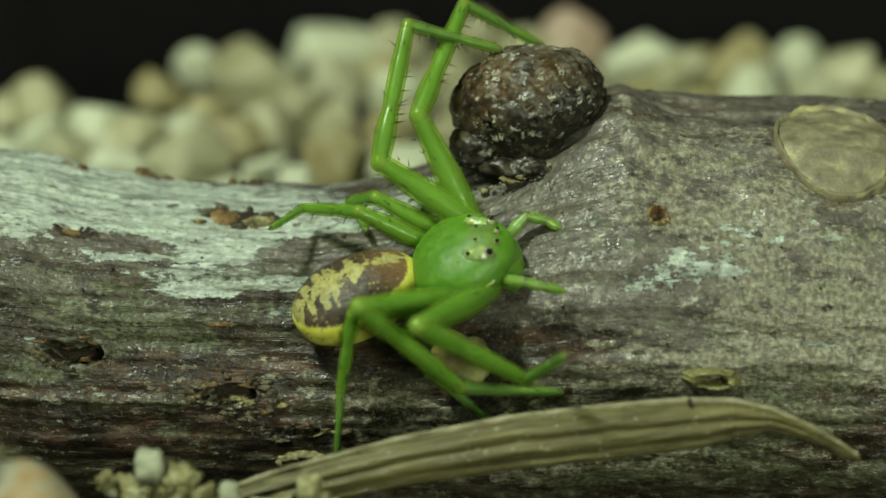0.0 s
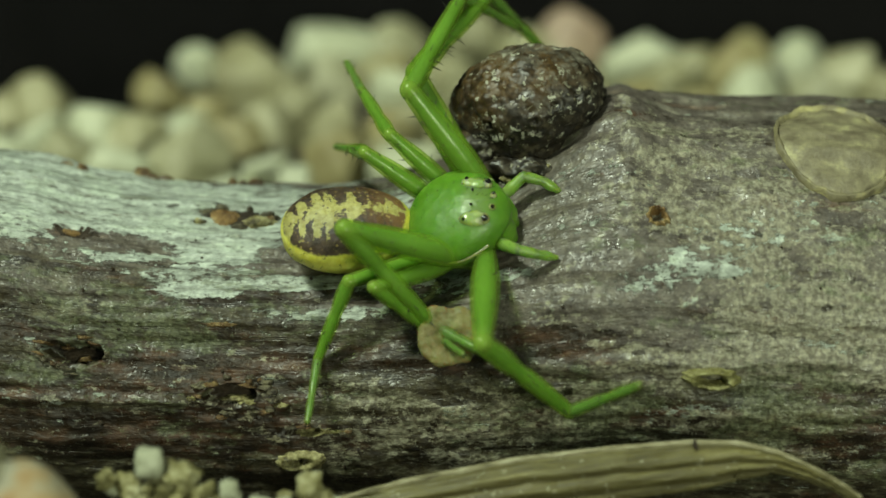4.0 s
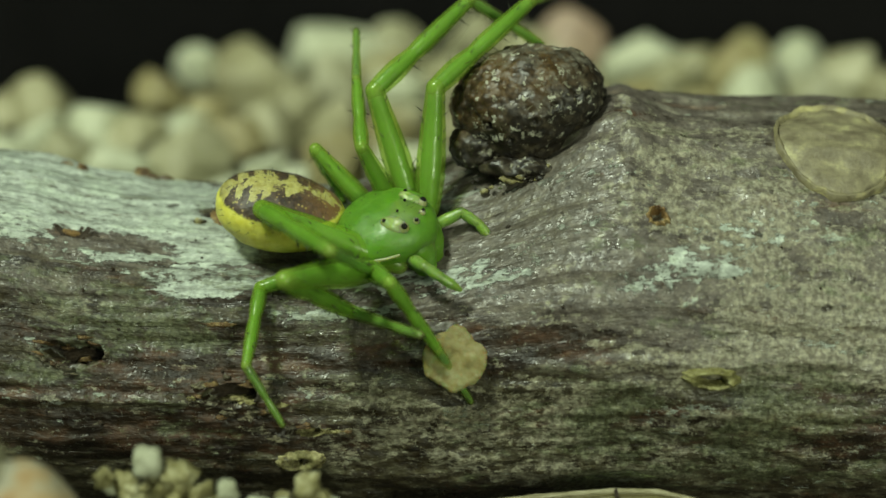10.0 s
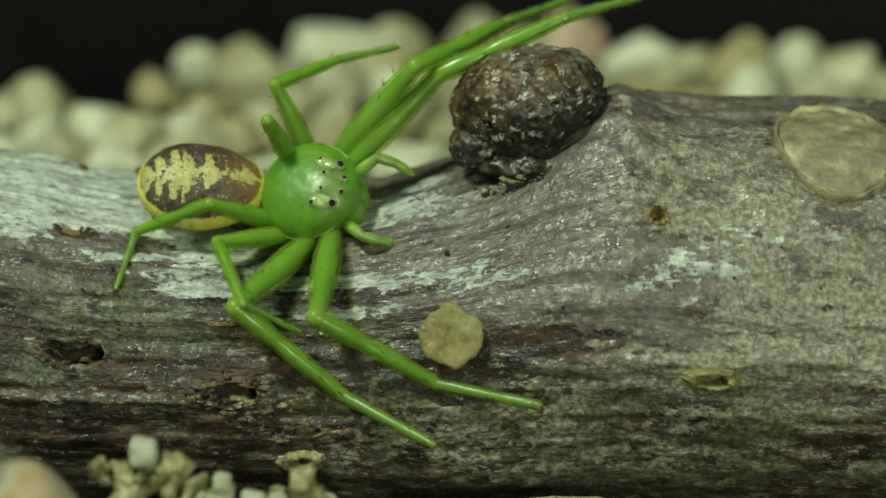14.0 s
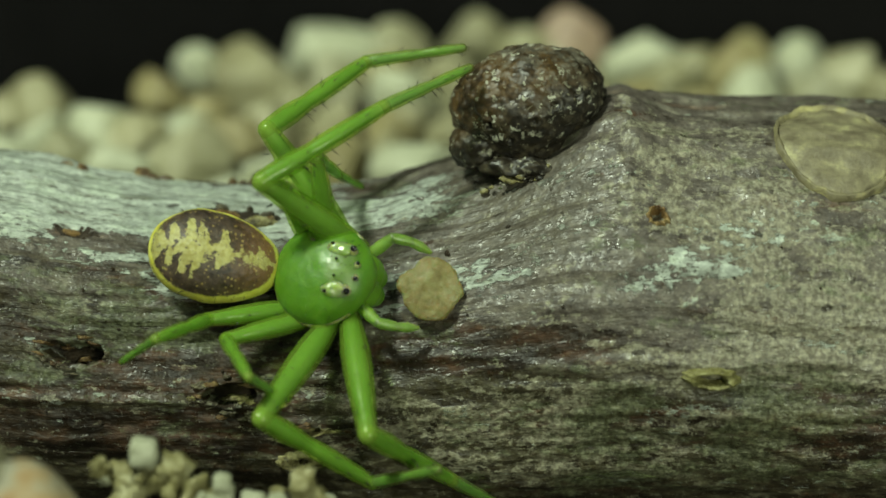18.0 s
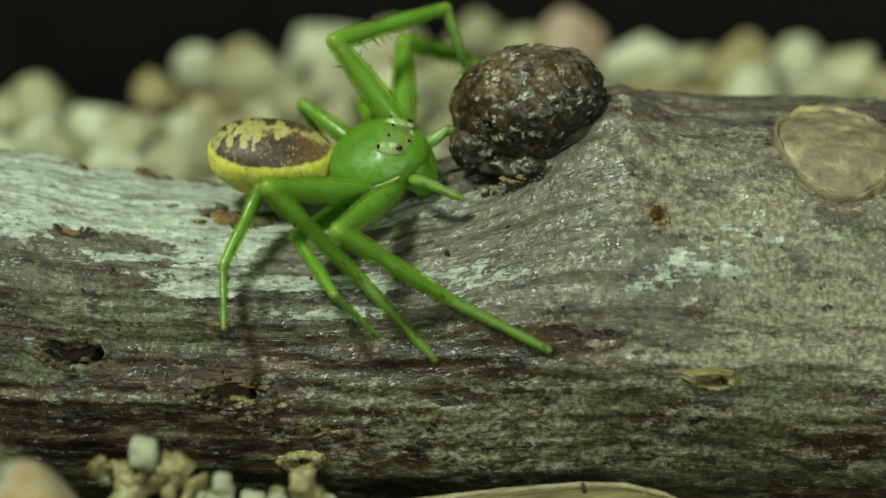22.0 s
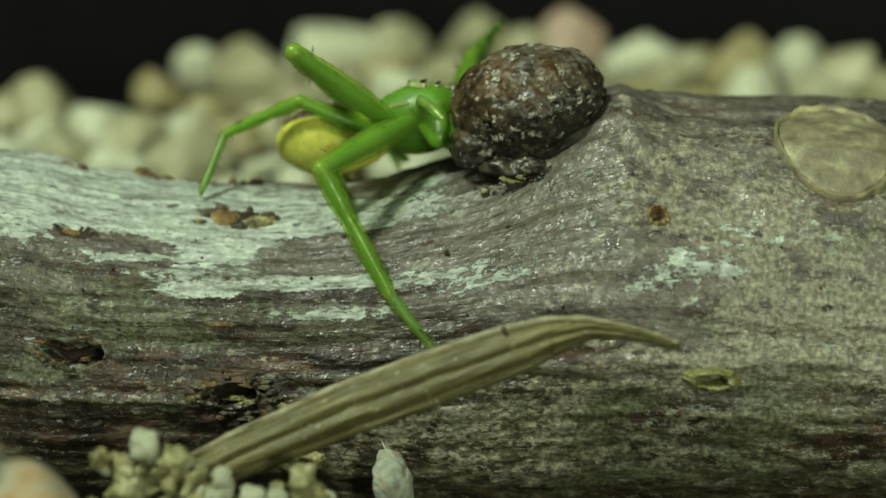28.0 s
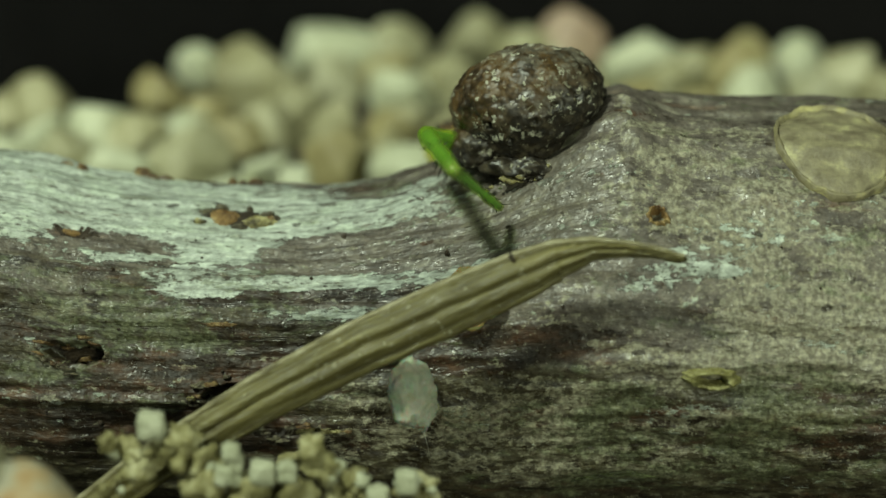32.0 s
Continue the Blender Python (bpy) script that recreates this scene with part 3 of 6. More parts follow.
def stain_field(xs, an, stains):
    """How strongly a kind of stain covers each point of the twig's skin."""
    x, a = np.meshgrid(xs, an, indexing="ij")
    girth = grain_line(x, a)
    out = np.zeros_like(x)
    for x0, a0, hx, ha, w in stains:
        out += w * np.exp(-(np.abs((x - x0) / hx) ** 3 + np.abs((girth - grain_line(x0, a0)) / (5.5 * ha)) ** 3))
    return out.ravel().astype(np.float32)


LEDGE_GIRTHS = [float(grain_line((x0 + x1) / 2, la)) for x0, x1, la, _, _ in LEDGES]


@functools.lru_cache(maxsize=4096)
def twig_axis(x):
    return curve_at(TWIG, x)


def twig_point(x, a, lift=0.0):
    """A point of the twig's skin: a is the angle from the front (-y) up towards the top."""
    zc, r = twig_axis(x)
    ca, sa = math.cos(a), math.sin(a)
    k = 4.8 * a + 0.60 * min(1.0, max(0.0, (1.25 - a) / 0.95)) * (zc + 3.7)
    n = noise.noise
    d = 0.10 * n(Vector((x * 0.10, k * 0.85, 3.1))) + 0.055 * n(Vector((x * 0.22, k * 2.1, 7.7)))
    d += 0.10 * n(Vector((x * 0.45, k * 0.45, 11.0))) + 0.035 * n(Vector((x * 1.3, k * 3.2, 5.0)))
    d += 0.05 * n(Vector((x * 0.08, k * 4.5, 21.0)))
    # long rounded ridges and grit
    d += 0.20 * (0.45 - abs(n(Vector((x * 0.11, k * 0.75 + 0.12 * x, 41.0))))) + 0.10 * (0.45 - abs(n(Vector((x * 0.25, k * 1.7 + 0.15 * x, 43.0)))))
    if -14.5 < x < 14.5 and a < 2.0:
        d += 0.030 * n(Vector((x * 0.7, k * 3.0, 2.0))) + 0.014 * n(Vector((x * 1.5, k * 5.0, 31.0)))
        # the collar that has grown round the foot of the scale shell
        if 1.0 < x < 6.5 and a > 0.3:
            d += 0.42 * math.exp(-((x - 4.05) / 1.15) ** 2 - ((a - 1.28) / 0.40) ** 2) * (1 + 0.5 * n(Vector((x * 2, k * 2, 17.0))))
        for (x0, x1, la, lw, lh), kl in zip(LEDGES, LEDGE_GIRTHS):
            if not x0 < x < x1 or abs(k - kl) > 3.5 * lw:
                continue
            q = (k - kl) / lw + 0.5 * n(Vector((x * 0.9, 0, la * 9)))
            ends = min(1.0, (x - x0) / 0.8) * min(1.0, (x1 - x) / 0.8)
            if abs(q) < 3:
                d += lh * ends * math.exp(-q * q * (1 if q > 0 else 3)) * (1 + 0.6 * n(Vector((x * 1.8, k * 2, 8.0))))
    for px, pa, lx, lk, dep in PITS:
        u, w = (x - px) / lx, (a - pa) * r / lk
        if abs(u) < 1.7 and abs(w) < 1.9:
            q = u * u + w * w + 0.42 * n(Vector((x * 2.6, k * 4, 1.0))) + 0.15 * n(Vector((x * 7, k * 8, 4.0)))
            if q < 0.8:
                d -= dep
            elif q < 1.8:
                d += -dep * max(0.0, 1 - (q - 0.8) * 3.5) + 0.05 * max(0.0, 1 - abs(q - 1.3) * 2)
    r = r + d + lift
    return (x, TWIG_Y - r * ca, zc + r * sa)


def twig():
    xs = np.concatenate([np.linspace(-60, -14.5, 24), np.linspace(-13.5, 13.5, 760), np.linspace(14.5, 60, 24)])
    # the angles are closest together on the face that is seen
    an = np.concatenate([np.linspace(-1.4, 2.0, 300), np.linspace(2.1, 4.68, 30)])
    v = [twig_point(x, a) for x in xs for a in an]
    n = len(an)
    faces = grid_faces(len(xs), n, True)
    faces.append(tuple(range(n)))
    faces.append(tuple(range((len(xs) - 1) * n, len(xs) * n))[::-1])
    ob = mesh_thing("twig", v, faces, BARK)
    # surface map: length along the twig, girth from the front
    girth = grain_line(*np.meshgrid(xs, an, indexing="ij")).ravel()
    per_vertex = np.stack([np.repeat(xs, n), girth], axis=1) * MM
    index = np.empty(len(ob.data.loops), dtype=np.int32)
    ob.data.loops.foreach_get("vertex_index", index)
    ob.data.uv_layers.new(name="grain").data.foreach_set("uv", per_vertex[index].astype(np.float32).ravel())
    for name, stains in (("film", FILM_STAINS), ("bare", BARE_STAINS), ("algae", ALGAE_STAINS), ("grit", GRIT_AND_LIGHT_STAINS)):
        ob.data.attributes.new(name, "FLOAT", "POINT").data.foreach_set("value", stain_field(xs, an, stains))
    return tagged(ob, "weathered grey-brown dead twig with pale lichen film, lying on grit", "twig")


TWIG_OB = twig()


# ---- small things grown on or torn from the bark ----
def patch(name, x0, a0, hx, hk, height, material, seed, ragged=0.2, parent=None, rings=12, sides=56, rough=0.03, label="", hole=0.0):
    """A thin piece that follows the twig's skin: half length hx, half width hk, height(r) above the bark."""
    r0 = curve_at(TWIG, x0)[1]
    v = [] if hole else [Vector(twig_point(x0, a0, height(0.0)))]
    for i in range(1, rings + 1):
        r = hole + (1 - hole) * (i - (1 if hole else 0)) / (rings - (1 if hole else 0))
        for k in range(sides):
            t = 2 * math.pi * k / sides
            e = 1 + ragged * (0.7 * noise.noise(Vector((1.1 * math.cos(t), 1.1 * math.sin(t), seed))) + 0.5 * noise.noise(Vector((4 * math.cos(t), 4 * math.sin(t), seed))) + 0.3 * noise.noise(Vector((11 * math.cos(t), 11 * math.sin(t), seed))))
            x, kk = x0 + hx * r * e * math.cos(t), hk * r * e * math.sin(t)
            h = height(r) + rough * noise.noise(Vector((x * 4, kk * 6, seed))) * (1 if i < rings else 0)
            v.append(Vector(twig_point(x, a0 + kk / r0, h if abs(h) > 1e-4 else 1e-4)))
    f = [] if hole else [(0, 1 + k, 1 + (k + 1) % sides) for k in range(sides)]
    first = 0 if hole else 1
    for i in range(rings - 1):
        a, b = first + i * sides, first + (i + 1) * sides
        f += [(a + k, b + k, b + (k + 1) % sides, a + (k + 1) % sides) for k in range(sides)]
    ob = mesh_thing(name, [tuple(p) for p in v], f, material, parent=parent)
    if label:
        tagged(ob, label)
    return ob


def dome(h):
    return lambda r: h * (1 - r ** 4) - 0.06 * r ** 6


def ring(h, at=0.68, w=0.22, floor=-0.12):
    return lambda r: h * math.exp(-((r - at) / w) ** 2) + (floor if r < at - w else 0.0) - 0.08 * r ** 8


def bark_details():
    patch("lenticel", 6.03, -0.022, 0.74, 0.30, ring(0.24, 0.60, 0.26, -0.20), M_LENTICEL, 3.0, 0.30, TWIG_OB, label="yellowish slit-shaped bark pore")
    patch("bud_scar", 4.88, 0.677, 0.30, 0.27, ring(0.12, 0.70, 0.2, -0.06), M_CHIP, 5.0, 0.45, TWIG_OB, label="small brown ring-shaped bud scar")
    # a flat dark patch paints the shade of a hollow not cut here
    patch("shaded_rotten_pit", -4.95, 1.21, 0.90, 0.40, dome(0.03), M_PIT, 23.0, 0.45, TWIG_OB, label="rotten hollow in the bark, its shade painted dark")
    patch("wood_chip", -5.22, 1.20, 0.40, 0.30, dome(0.12), M_CHIP, 7.0, 0.3, TWIG_OB, label="orange rotten wood in a pit")
    patch("wood_chip", -4.40, 1.17, 0.45, 0.20, dome(0.10), M_RIM, 9.0, 0.6, TWIG_OB, label="straw coloured splinter in a pit")
    patch("wood_chip", -8.75, 0.97, 0.24, 0.13, dome(0.13), M_CHIP, 11.0, 0.3, TWIG_OB, label="brown wood in a slot")
    patch("bark_flake", -5.15, 0.483, 0.50, 0.07, dome(0.03), M_FLAKE, 13.0, 0.8, TWIG_OB, label="torn yellow-brown bark edge")
    patch("bark_flake", -4.75, 0.085, 0.42, 0.09, dome(0.24), M_RIM, 15.0, 0.7, TWIG_OB, label="pale lifted flake below a pit")
    patch("bark_flake", -2.95, -0.09, 0.52, 0.11, dome(0.08), M_RIM, 17.0, 0.45, TWIG_OB, label="pale lifted bark flake")
    patch("bark_flake", -3.30, -0.26, 0.62, 0.27, ring(0.13, 0.62, 0.35, -0.12), M_RIM, 19.0, 0.35, TWIG_OB, label="straw coloured flake with a dark hole")
    # near-black floors paint the depth shade into the pits
    for x, a, hx, hk in ((-8.47, 0.294, 0.66, 0.30), (-4.85, 0.112, 0.62, 0.30), (-8.69, 0.964, 0.58, 0.22)):
        patch("shaded_rotten_pit", x, a, hx, hk, dome(0.05), M_PIT, x, 0.9, TWIG_OB, label="rotten hollow in the bark, its shade painted dark")
    # crusty scraps of bark round the pits
    scraps = random.Random(31)
    for px, pa, rx, rk, count in ((-8.47, 0.294, 0.80, 0.42, 12), (-4.75, 0.10, 0.95, 0.44, 26), (-4.95, 1.20, 0.95, 0.40, 12), (-3.2, -0.10, 0.9, 0.20, 8)):
        for _ in range(count):
            t, q = scraps.uniform(0, 6.28), scraps.uniform(0.85, 1.15)
            patch("bark_scrap", px + rx * q * math.cos(t), pa + rk * q * math.sin(t) / 4.5, scraps.uniform(0.08, 0.24), scraps.uniform(0.04, 0.10), dome(scraps.uniform(0.05, 0.14)), scraps.choice((M_SCRAP, M_SCRAP, M_SCRAP, M_FLAKE, M_RIM)), scraps.uniform(0, 90), 0.9, TWIG_OB, 5, 22, 0.10)
    for x, a, hx, hk in ((-5.3, 0.17, 0.14, 0.10), (-4.5, 0.165, 0.22, 0.06), (-8.3, 0.26, 0.20, 0.10), (-8.75, 0.32, 0.16, 0.08), (-8.05, 0.35, 0.18, 0.05)):
        patch("splinter", x, a, hx, hk, dome(0.20), M_FLAKE, x * 3, 0.9, TWIG_OB, 8, 32, 0.08, "brown splinter standing in a pit")
    for x, a, hx, hk, s in [(4.02, -0.548, 1.05, 0.15, 1), (3.4, -0.56, 0.5, 0.08, 7)]:
        patch("algae_patch", x, a, hx, hk, dome(0.03), M_MOSS, 30.0 + s, 0.5, TWIG_OB, label="thin green algae film")
    rnd = random.Random(8)
    for _ in range(26):
        x, a, r = rnd.uniform(-9.5, 9.5), rnd.uniform(-0.5, 1.3), rnd.uniform(0.03, 0.075)
        patch("wart", x, a, r, r, dome(0.05), M_PIT, rnd.uniform(0, 90), 0.2, TWIG_OB, 4, 12, 0.0)
    # crumbs along the upper edge
    for x, a in [(-7.5, 1.72), (-7.2, 1.70), (-6.95, 1.74), (-5.25, 1.72), (-5.0, 1.70), (-4.7, 1.73), (-8.9, 1.6), (-9.3, 1.66)]:
        patch("bark_crumb", x, a, rnd.uniform(0.12, 0.26), rnd.uniform(0.08, 0.14), dome(rnd.uniform(0.08, 0.17)), M_FLAKE if rnd.random() < 0.5 else M_GALL, rnd.uniform(0, 90), 0.5, TWIG_OB, 6, 24, 0.08)


bark_details()
cover = patch("scale_cover", 9.15, 1.10, 1.45, 1.78, lambda r: 0.16 * (1 - r ** 6) - 0.05 * r ** 10, M_COVER, 41.0, 0.07, None, 18, 80, 0.018)
tagged(cover, "round flat olive-yellow scale cover stuck to the bark", "insect scale")


def cover_rim():
    """The thicker pale edge of the scale cover."""
    r0 = curve_at(TWIG, 9.15)[1]
    n, v = 160, []
    for k in range(n):
        t = 2 * math.pi * k / n
        e = 0.94 + 0.07 * (0.7 * noise.noise(Vector((1.1 * math.cos(t), 1.1 * math.sin(t), 41.0))) + 0.5 * noise.noise(Vector((4 * math.cos(t), 4 * math.sin(t), 41.0))))
        w = 0.030 + 0.022 * noise.noise(Vector((3 * math.cos(t), 3 * math.sin(t), 4.0)))
        for q, h in ((-1.6, 0.06), (-0.6, 0.185), (0.5, 0.17), (1.5, -0.04)):
            rr = e + q * w
            h2 = h + 0.03 * noise.noise(Vector((14 * math.cos(t), 14 * math.sin(t), q)))
            v.append(twig_point(9.15 + 1.45 * rr * math.cos(t), 1.10 + 1.78 * rr * math.sin(t) / r0, h2))
    f = [(4 * k + i, 4 * k + i + 1, 4 * ((k + 1) % n) + i + 1, 4 * ((k + 1) % n) + i) for k in range(n) for i in range(3)]
    tagged(mesh_thing("rim", v, f, M_LICHEN, parent=cover), "raised paler edge")


cover_rim()


# ---- the scale insect shell on the twig ----
def scale_shell():
    root = new("scale_insect_shell")
    tagged(root, "round dark brown crusty scale insect shell grown on the twig", "insect shell")

    def main(d):
        x, y, z = d
        k = 1.0 + 0.05 * noise.noise(d * 1.6)
        foot = 1.0 - (0.16 + 0.46 * max(0.0, x)) * max(0.0, 0.12 - z) ** 1.25
        flat = 1.0 - 0.10 * max(0.0, z) ** 4
        return (1.86 * x * k * foot + 0.04 * z, 1.5 * y * k * foot, 1.60 * z * k * flat + 0.10 * x + 0.05)
    bm = blob(main, 6, 0.09, 2.4, 4.0)
    pits = [Vector(p).normalized() for p in ((-0.62, -0.75, -0.1), (0.05, -1, 0.0), (0.35, -0.95, 0.25), (-0.35, -0.9, -0.35), (0.62, -0.7, 0.3))]
    for v in bm.verts:
        d = v.co.normalized()
        k = 1.0 + 0.035 * max(0.0, noise.noise(v.co * 3.2)) + 0.024 * noise.noise(v.co * 6) + 0.014 * noise.noise(v.co * 12) + 0.008 * noise.noise(v.co * 22)
        for p in pits:
            q = (d - p).length
            k += 0.03 * math.exp(-((q - 0.085) / 0.03) ** 2) - (0.10 if q < 0.055 else 0.0)
        # a groove round the foot
        k -= 0.10 * math.exp(-((d.z + 0.62 - 0.25 * d.x) / 0.10) ** 2) * max(0.0, d.x)
        v.co *= k
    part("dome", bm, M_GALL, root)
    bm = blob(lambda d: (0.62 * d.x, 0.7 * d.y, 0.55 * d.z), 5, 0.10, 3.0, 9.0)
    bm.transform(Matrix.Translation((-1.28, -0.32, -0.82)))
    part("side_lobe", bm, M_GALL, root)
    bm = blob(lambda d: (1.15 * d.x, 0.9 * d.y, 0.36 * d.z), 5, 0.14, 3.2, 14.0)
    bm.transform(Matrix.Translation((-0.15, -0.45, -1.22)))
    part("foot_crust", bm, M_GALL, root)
    rnd = random.Random(12)
    for k in range(34):
        t = rnd.uniform(-2.9, -0.3)
        r = rnd.choice((0.03, 0.04, 0.05, 0.06, 0.09))
        bm = blob(lambda d: Vector((d.x * r * 1.3, d.y * r, d.z * r * 0.7)), 2, r * 0.7, 0.9 / r, k * 3.1)
        bm.transform(Matrix.Translation((1.35 * math.cos(t) - 0.15, 1.1 * math.sin(t) - 0.22, -1.36 + 0.38 * math.cos(t) + rnd.uniform(-0.14, 0.12))))
        part("crust_crumb", bm, M_MOSS if k == 5 else (M_GALL if k % 3 else M_RIM), root)
    return at_mm(root, 2.06, 3.2, 2.62)


scale_shell()


# ---- gravel ----
def stone_mesh(seed):
    rnd = random.Random(seed)
    cuts = [(Vector((rnd.uniform(-1, 1), rnd.uniform(-1, 1), rnd.uniform(-1, 1))).normalized(), rnd.uniform(0.56, 0.80)) for _ in range(13)]

    def shape(d):
        r = 1.0
        for n, h in cuts:
            c = d.dot(n)
            if c > 0.05:
                r = min(r, h / c)
        return d * (1.0 * r + 0.06)
    bm = blob(shape, 4, 0.05, 1.6, seed)
    bmesh.ops.smooth_vert(bm, verts=bm.verts, factor=0.12, use_axis_x=True, use_axis_y=True, use_axis_z=True)
    me = bpy.data.meshes.new("stone")
    bm.transform(Matrix.Scale(MM, 4))
    bm.to_mesh(me)
    bm.free()
    me.shade_smooth()
    return me


STONES = [stone_mesh(s) for s in range(7)]
TONES = {"cream": (M_STONE, "rounded cream gravel stone in the bank"), "pink": (M_PINK, "pinkish brown gravel stone in the bank"), "pebble": (M_PEBBLE, "white and orange pebble"), "white": (M_WHITE, "white gravel stone in the bank"), "tan": (M_TAN, "tan ochre gravel stone in the bank")}


def stone(x, y, z, r, tone, rnd, label=""):
    ob = new("gravel_stone", rnd.choice(STONES))
    if not ob.data.materials:
        ob.data.materials.append(M_STONE)
    ob.material_slots[0].link = "OBJECT"
    ob.material_slots[0].material = TONES[tone][0]
    s = r * 1.08
    ob.matrix_basis = pose(x * MM, y * MM, z * MM, rnd.uniform(0, 360), rnd.uniform(0, 360), rnd.uniform(0, 360)) @ Matrix.Diagonal((s, s * rnd.uniform(0.85, 1.1), s * rnd.uniform(0.85, 1.1), 1))
    return tagged(ob, label or TONES[tone][1], "gravel stone", "gravel stones of the bank")


def bank_edge(x):
    """How far back the gravel bank reaches."""
    return curve_at([(-30, 21), (-16, 22), (-10, 23.5), (-7.5, 26), (-4, 29), (6, 29), (9, 27.5), (16, 26.5), (30, 24)], x)[0]


def gravel():
    rnd = random.Random(5)
    crest = [(-15.1, 24.5, -0.9, 0.9, "cream"), (-13.8, 24.0, -1.0, 1.2, "cream"), (-11.3, 22.1, -1.3, 1.3, "white"), (-9.9, 25.3, -0.7, 1.1, "tan")]
    crest += [(-8.7, 28.1, -0.1, 0.9, "white"), (-6.6, 26.7, -0.4, 1.6, "cream"), (-4.1, 29.5, 0.2, 1.6, "white"), (-1.8, 29.7, 0.2, 1.3, "cream")]
    crest += [(-6.8, 21.6, -1.4, 1.1, "tan"), (-8.2, 19.4, -1.7, 1.3, "cream"), (-12.2, 19.4, -1.7, 1.3, "cream"), (-3.5, 18.9, -1.8, 1.4, "tan")]
    crest += [(-4.6, 17.3, -2.0, 0.7, "white"), (-1.6, 21.8, -1.4, 1.1, "tan"), (-0.8, 18.3, -1.9, 1.3, "white"), (1.2, 30.8, 0.5, 1.3, "cream")]
    crest += [(5.0, 30.8, 0.5, 1.3, "pink"), (7.1, 28.6, 0.0, 1.4, "white"), (8.9, 28.1, -0.1, 1.2, "cream"), (10.7, 28.1, -0.1, 1.4, "tan")]
    crest += [(13.0, 29.5, 0.2, 1.0, "white"), (14.5, 27.2, -0.3, 1.2, "cream"), (10.7, 25.1, -0.8, 1.2, "white"), (13.0, 25.9, -0.6, 1.0, "cream")]
    crest += [(7.7, 25.9, -0.6, 1.2, "cream"), (3.1, 30.2, 0.4, 1.0, "cream"), (15.5, 26.1, -0.5, 0.9, "cream"), (-10.3, 21.3, -1.4, 1.1, "cream"), (-5.8, 22.4, -1.3, 1.1, "cream")]
    placed = []
    for c in crest:
        x, y, z, r, tone = c
        stone(x, y, z - 0.32, r, tone, rnd)
        placed.append((x, y, z - 0.32, r))
    # the rest of the bank lies a little lower, between these
    for _ in range(2600):
        x, y = rnd.uniform(-26, 26), rnd.uniform(11.5, 36)
        r = rnd.uniform(0.85, 1.35)
        if y > bank_edge(x) - r:
            continue
        z = ground_height(x, y) + 0.45 * r
        if all((x - p[0]) ** 2 + (y - p[1]) ** 2 + (z - p[2]) ** 2 > (0.80 * (r + p[3])) ** 2 for p in placed):
            stone(x, y, z, r, rnd.choice(("cream", "cream", "white", "tan")), rnd)
            placed.append((x, y, z, r))
        if len(placed) > 275:
            break
    stone(-8.85, -7.0, -4.30, 1.66, "pebble", rnd, "large white and orange mottled pebble in front of the twig")
    stone(-8.72, -9.0, -1.75, 0.55, "cream", rnd, "pale pebble lying on the front heap")


gravel()


# ---- the spider ----
# lengths of thigh, shin and foot, and the hips in the spider's own space (x ahead, y to its left, z up)
LEG_LENGTHS = {"L1": (3.15, 3.3, 2.3), "L2": (3.15, 3.3, 2.3), "L3": (2.25, 2.0, 1.5), "L4": (2.25, 2.0, 1.5), "R1": (3.35, 3.3, 2.5), "R2": (3.35, 3.3, 2.5), "R3": (2.25, 2.1, 1.6), "R4": (2.25, 2.1, 1.6)}
HIPS = {"1": (0.66, 0.78, -0.38), "2": (0.27, 0.93, -0.42), "3": (-0.16, 0.90, -0.42), "4": (-0.57, 0.72, -0.38)}
WAIST = Vector((-1.12, 0.0, 0.10))


def hip(key):
    x, y, z = HIPS[key[1]]
    return Vector((x, y if key[0] == "L" else -y, z))


def limb(length, radii, sides=16, seed=0):
    """A rounded limb along +x; radii are spread along it, both ends are domes."""
    rows = []
    n = 36
    for k in range(n + 1):
        s = k / n
        r = float(np.interp(s, np.linspace(0, 1, len(radii)), radii))
        x = s * length
        rows.append((x, r * (1 + 0.03 * noise.noise(Vector((x * 3, seed, 0))))))
    r0, r1 = radii[0], radii[-1]
    head = [(-r0 * math.cos(a), r0 * math.sin(a)) for a in (0.15, 0.5, 0.9, 1.25)]
    tail = [(length + r1 * math.cos(a), r1 * math.sin(a)) for a in (1.25, 0.9, 0.5, 0.15)]
    return lathe(head + rows + tail, sides)


def bristled(name, bm, material, parent, spikes, core):
    """A limb part with dark bristles standing on its skin, spikes of (root, tip, radius), and a cloudy core inside."""
    n = len(bm.faces)
    for root, tip, r in spikes:
        spike(bm, root, tip, r)
    bm.faces.ensure_lookup_table()
    for f in bm.faces[n:]:
        f.material_index = 1
    n = len(bm.faces)
    inner = bpy.data.meshes.new("core")
    core.to_mesh(inner)
    core.free()
    bm.from_mesh(inner)
    bpy.data.meshes.remove(inner)
    bm.faces.ensure_lookup_table()
    for f in bm.faces[n:]:
        f.material_index = 2
    ob = part(name, bm, material, parent)
    ob.data.materials.append(M_SPINE)
    ob.data.materials.append(M_FLESH)
    return ob


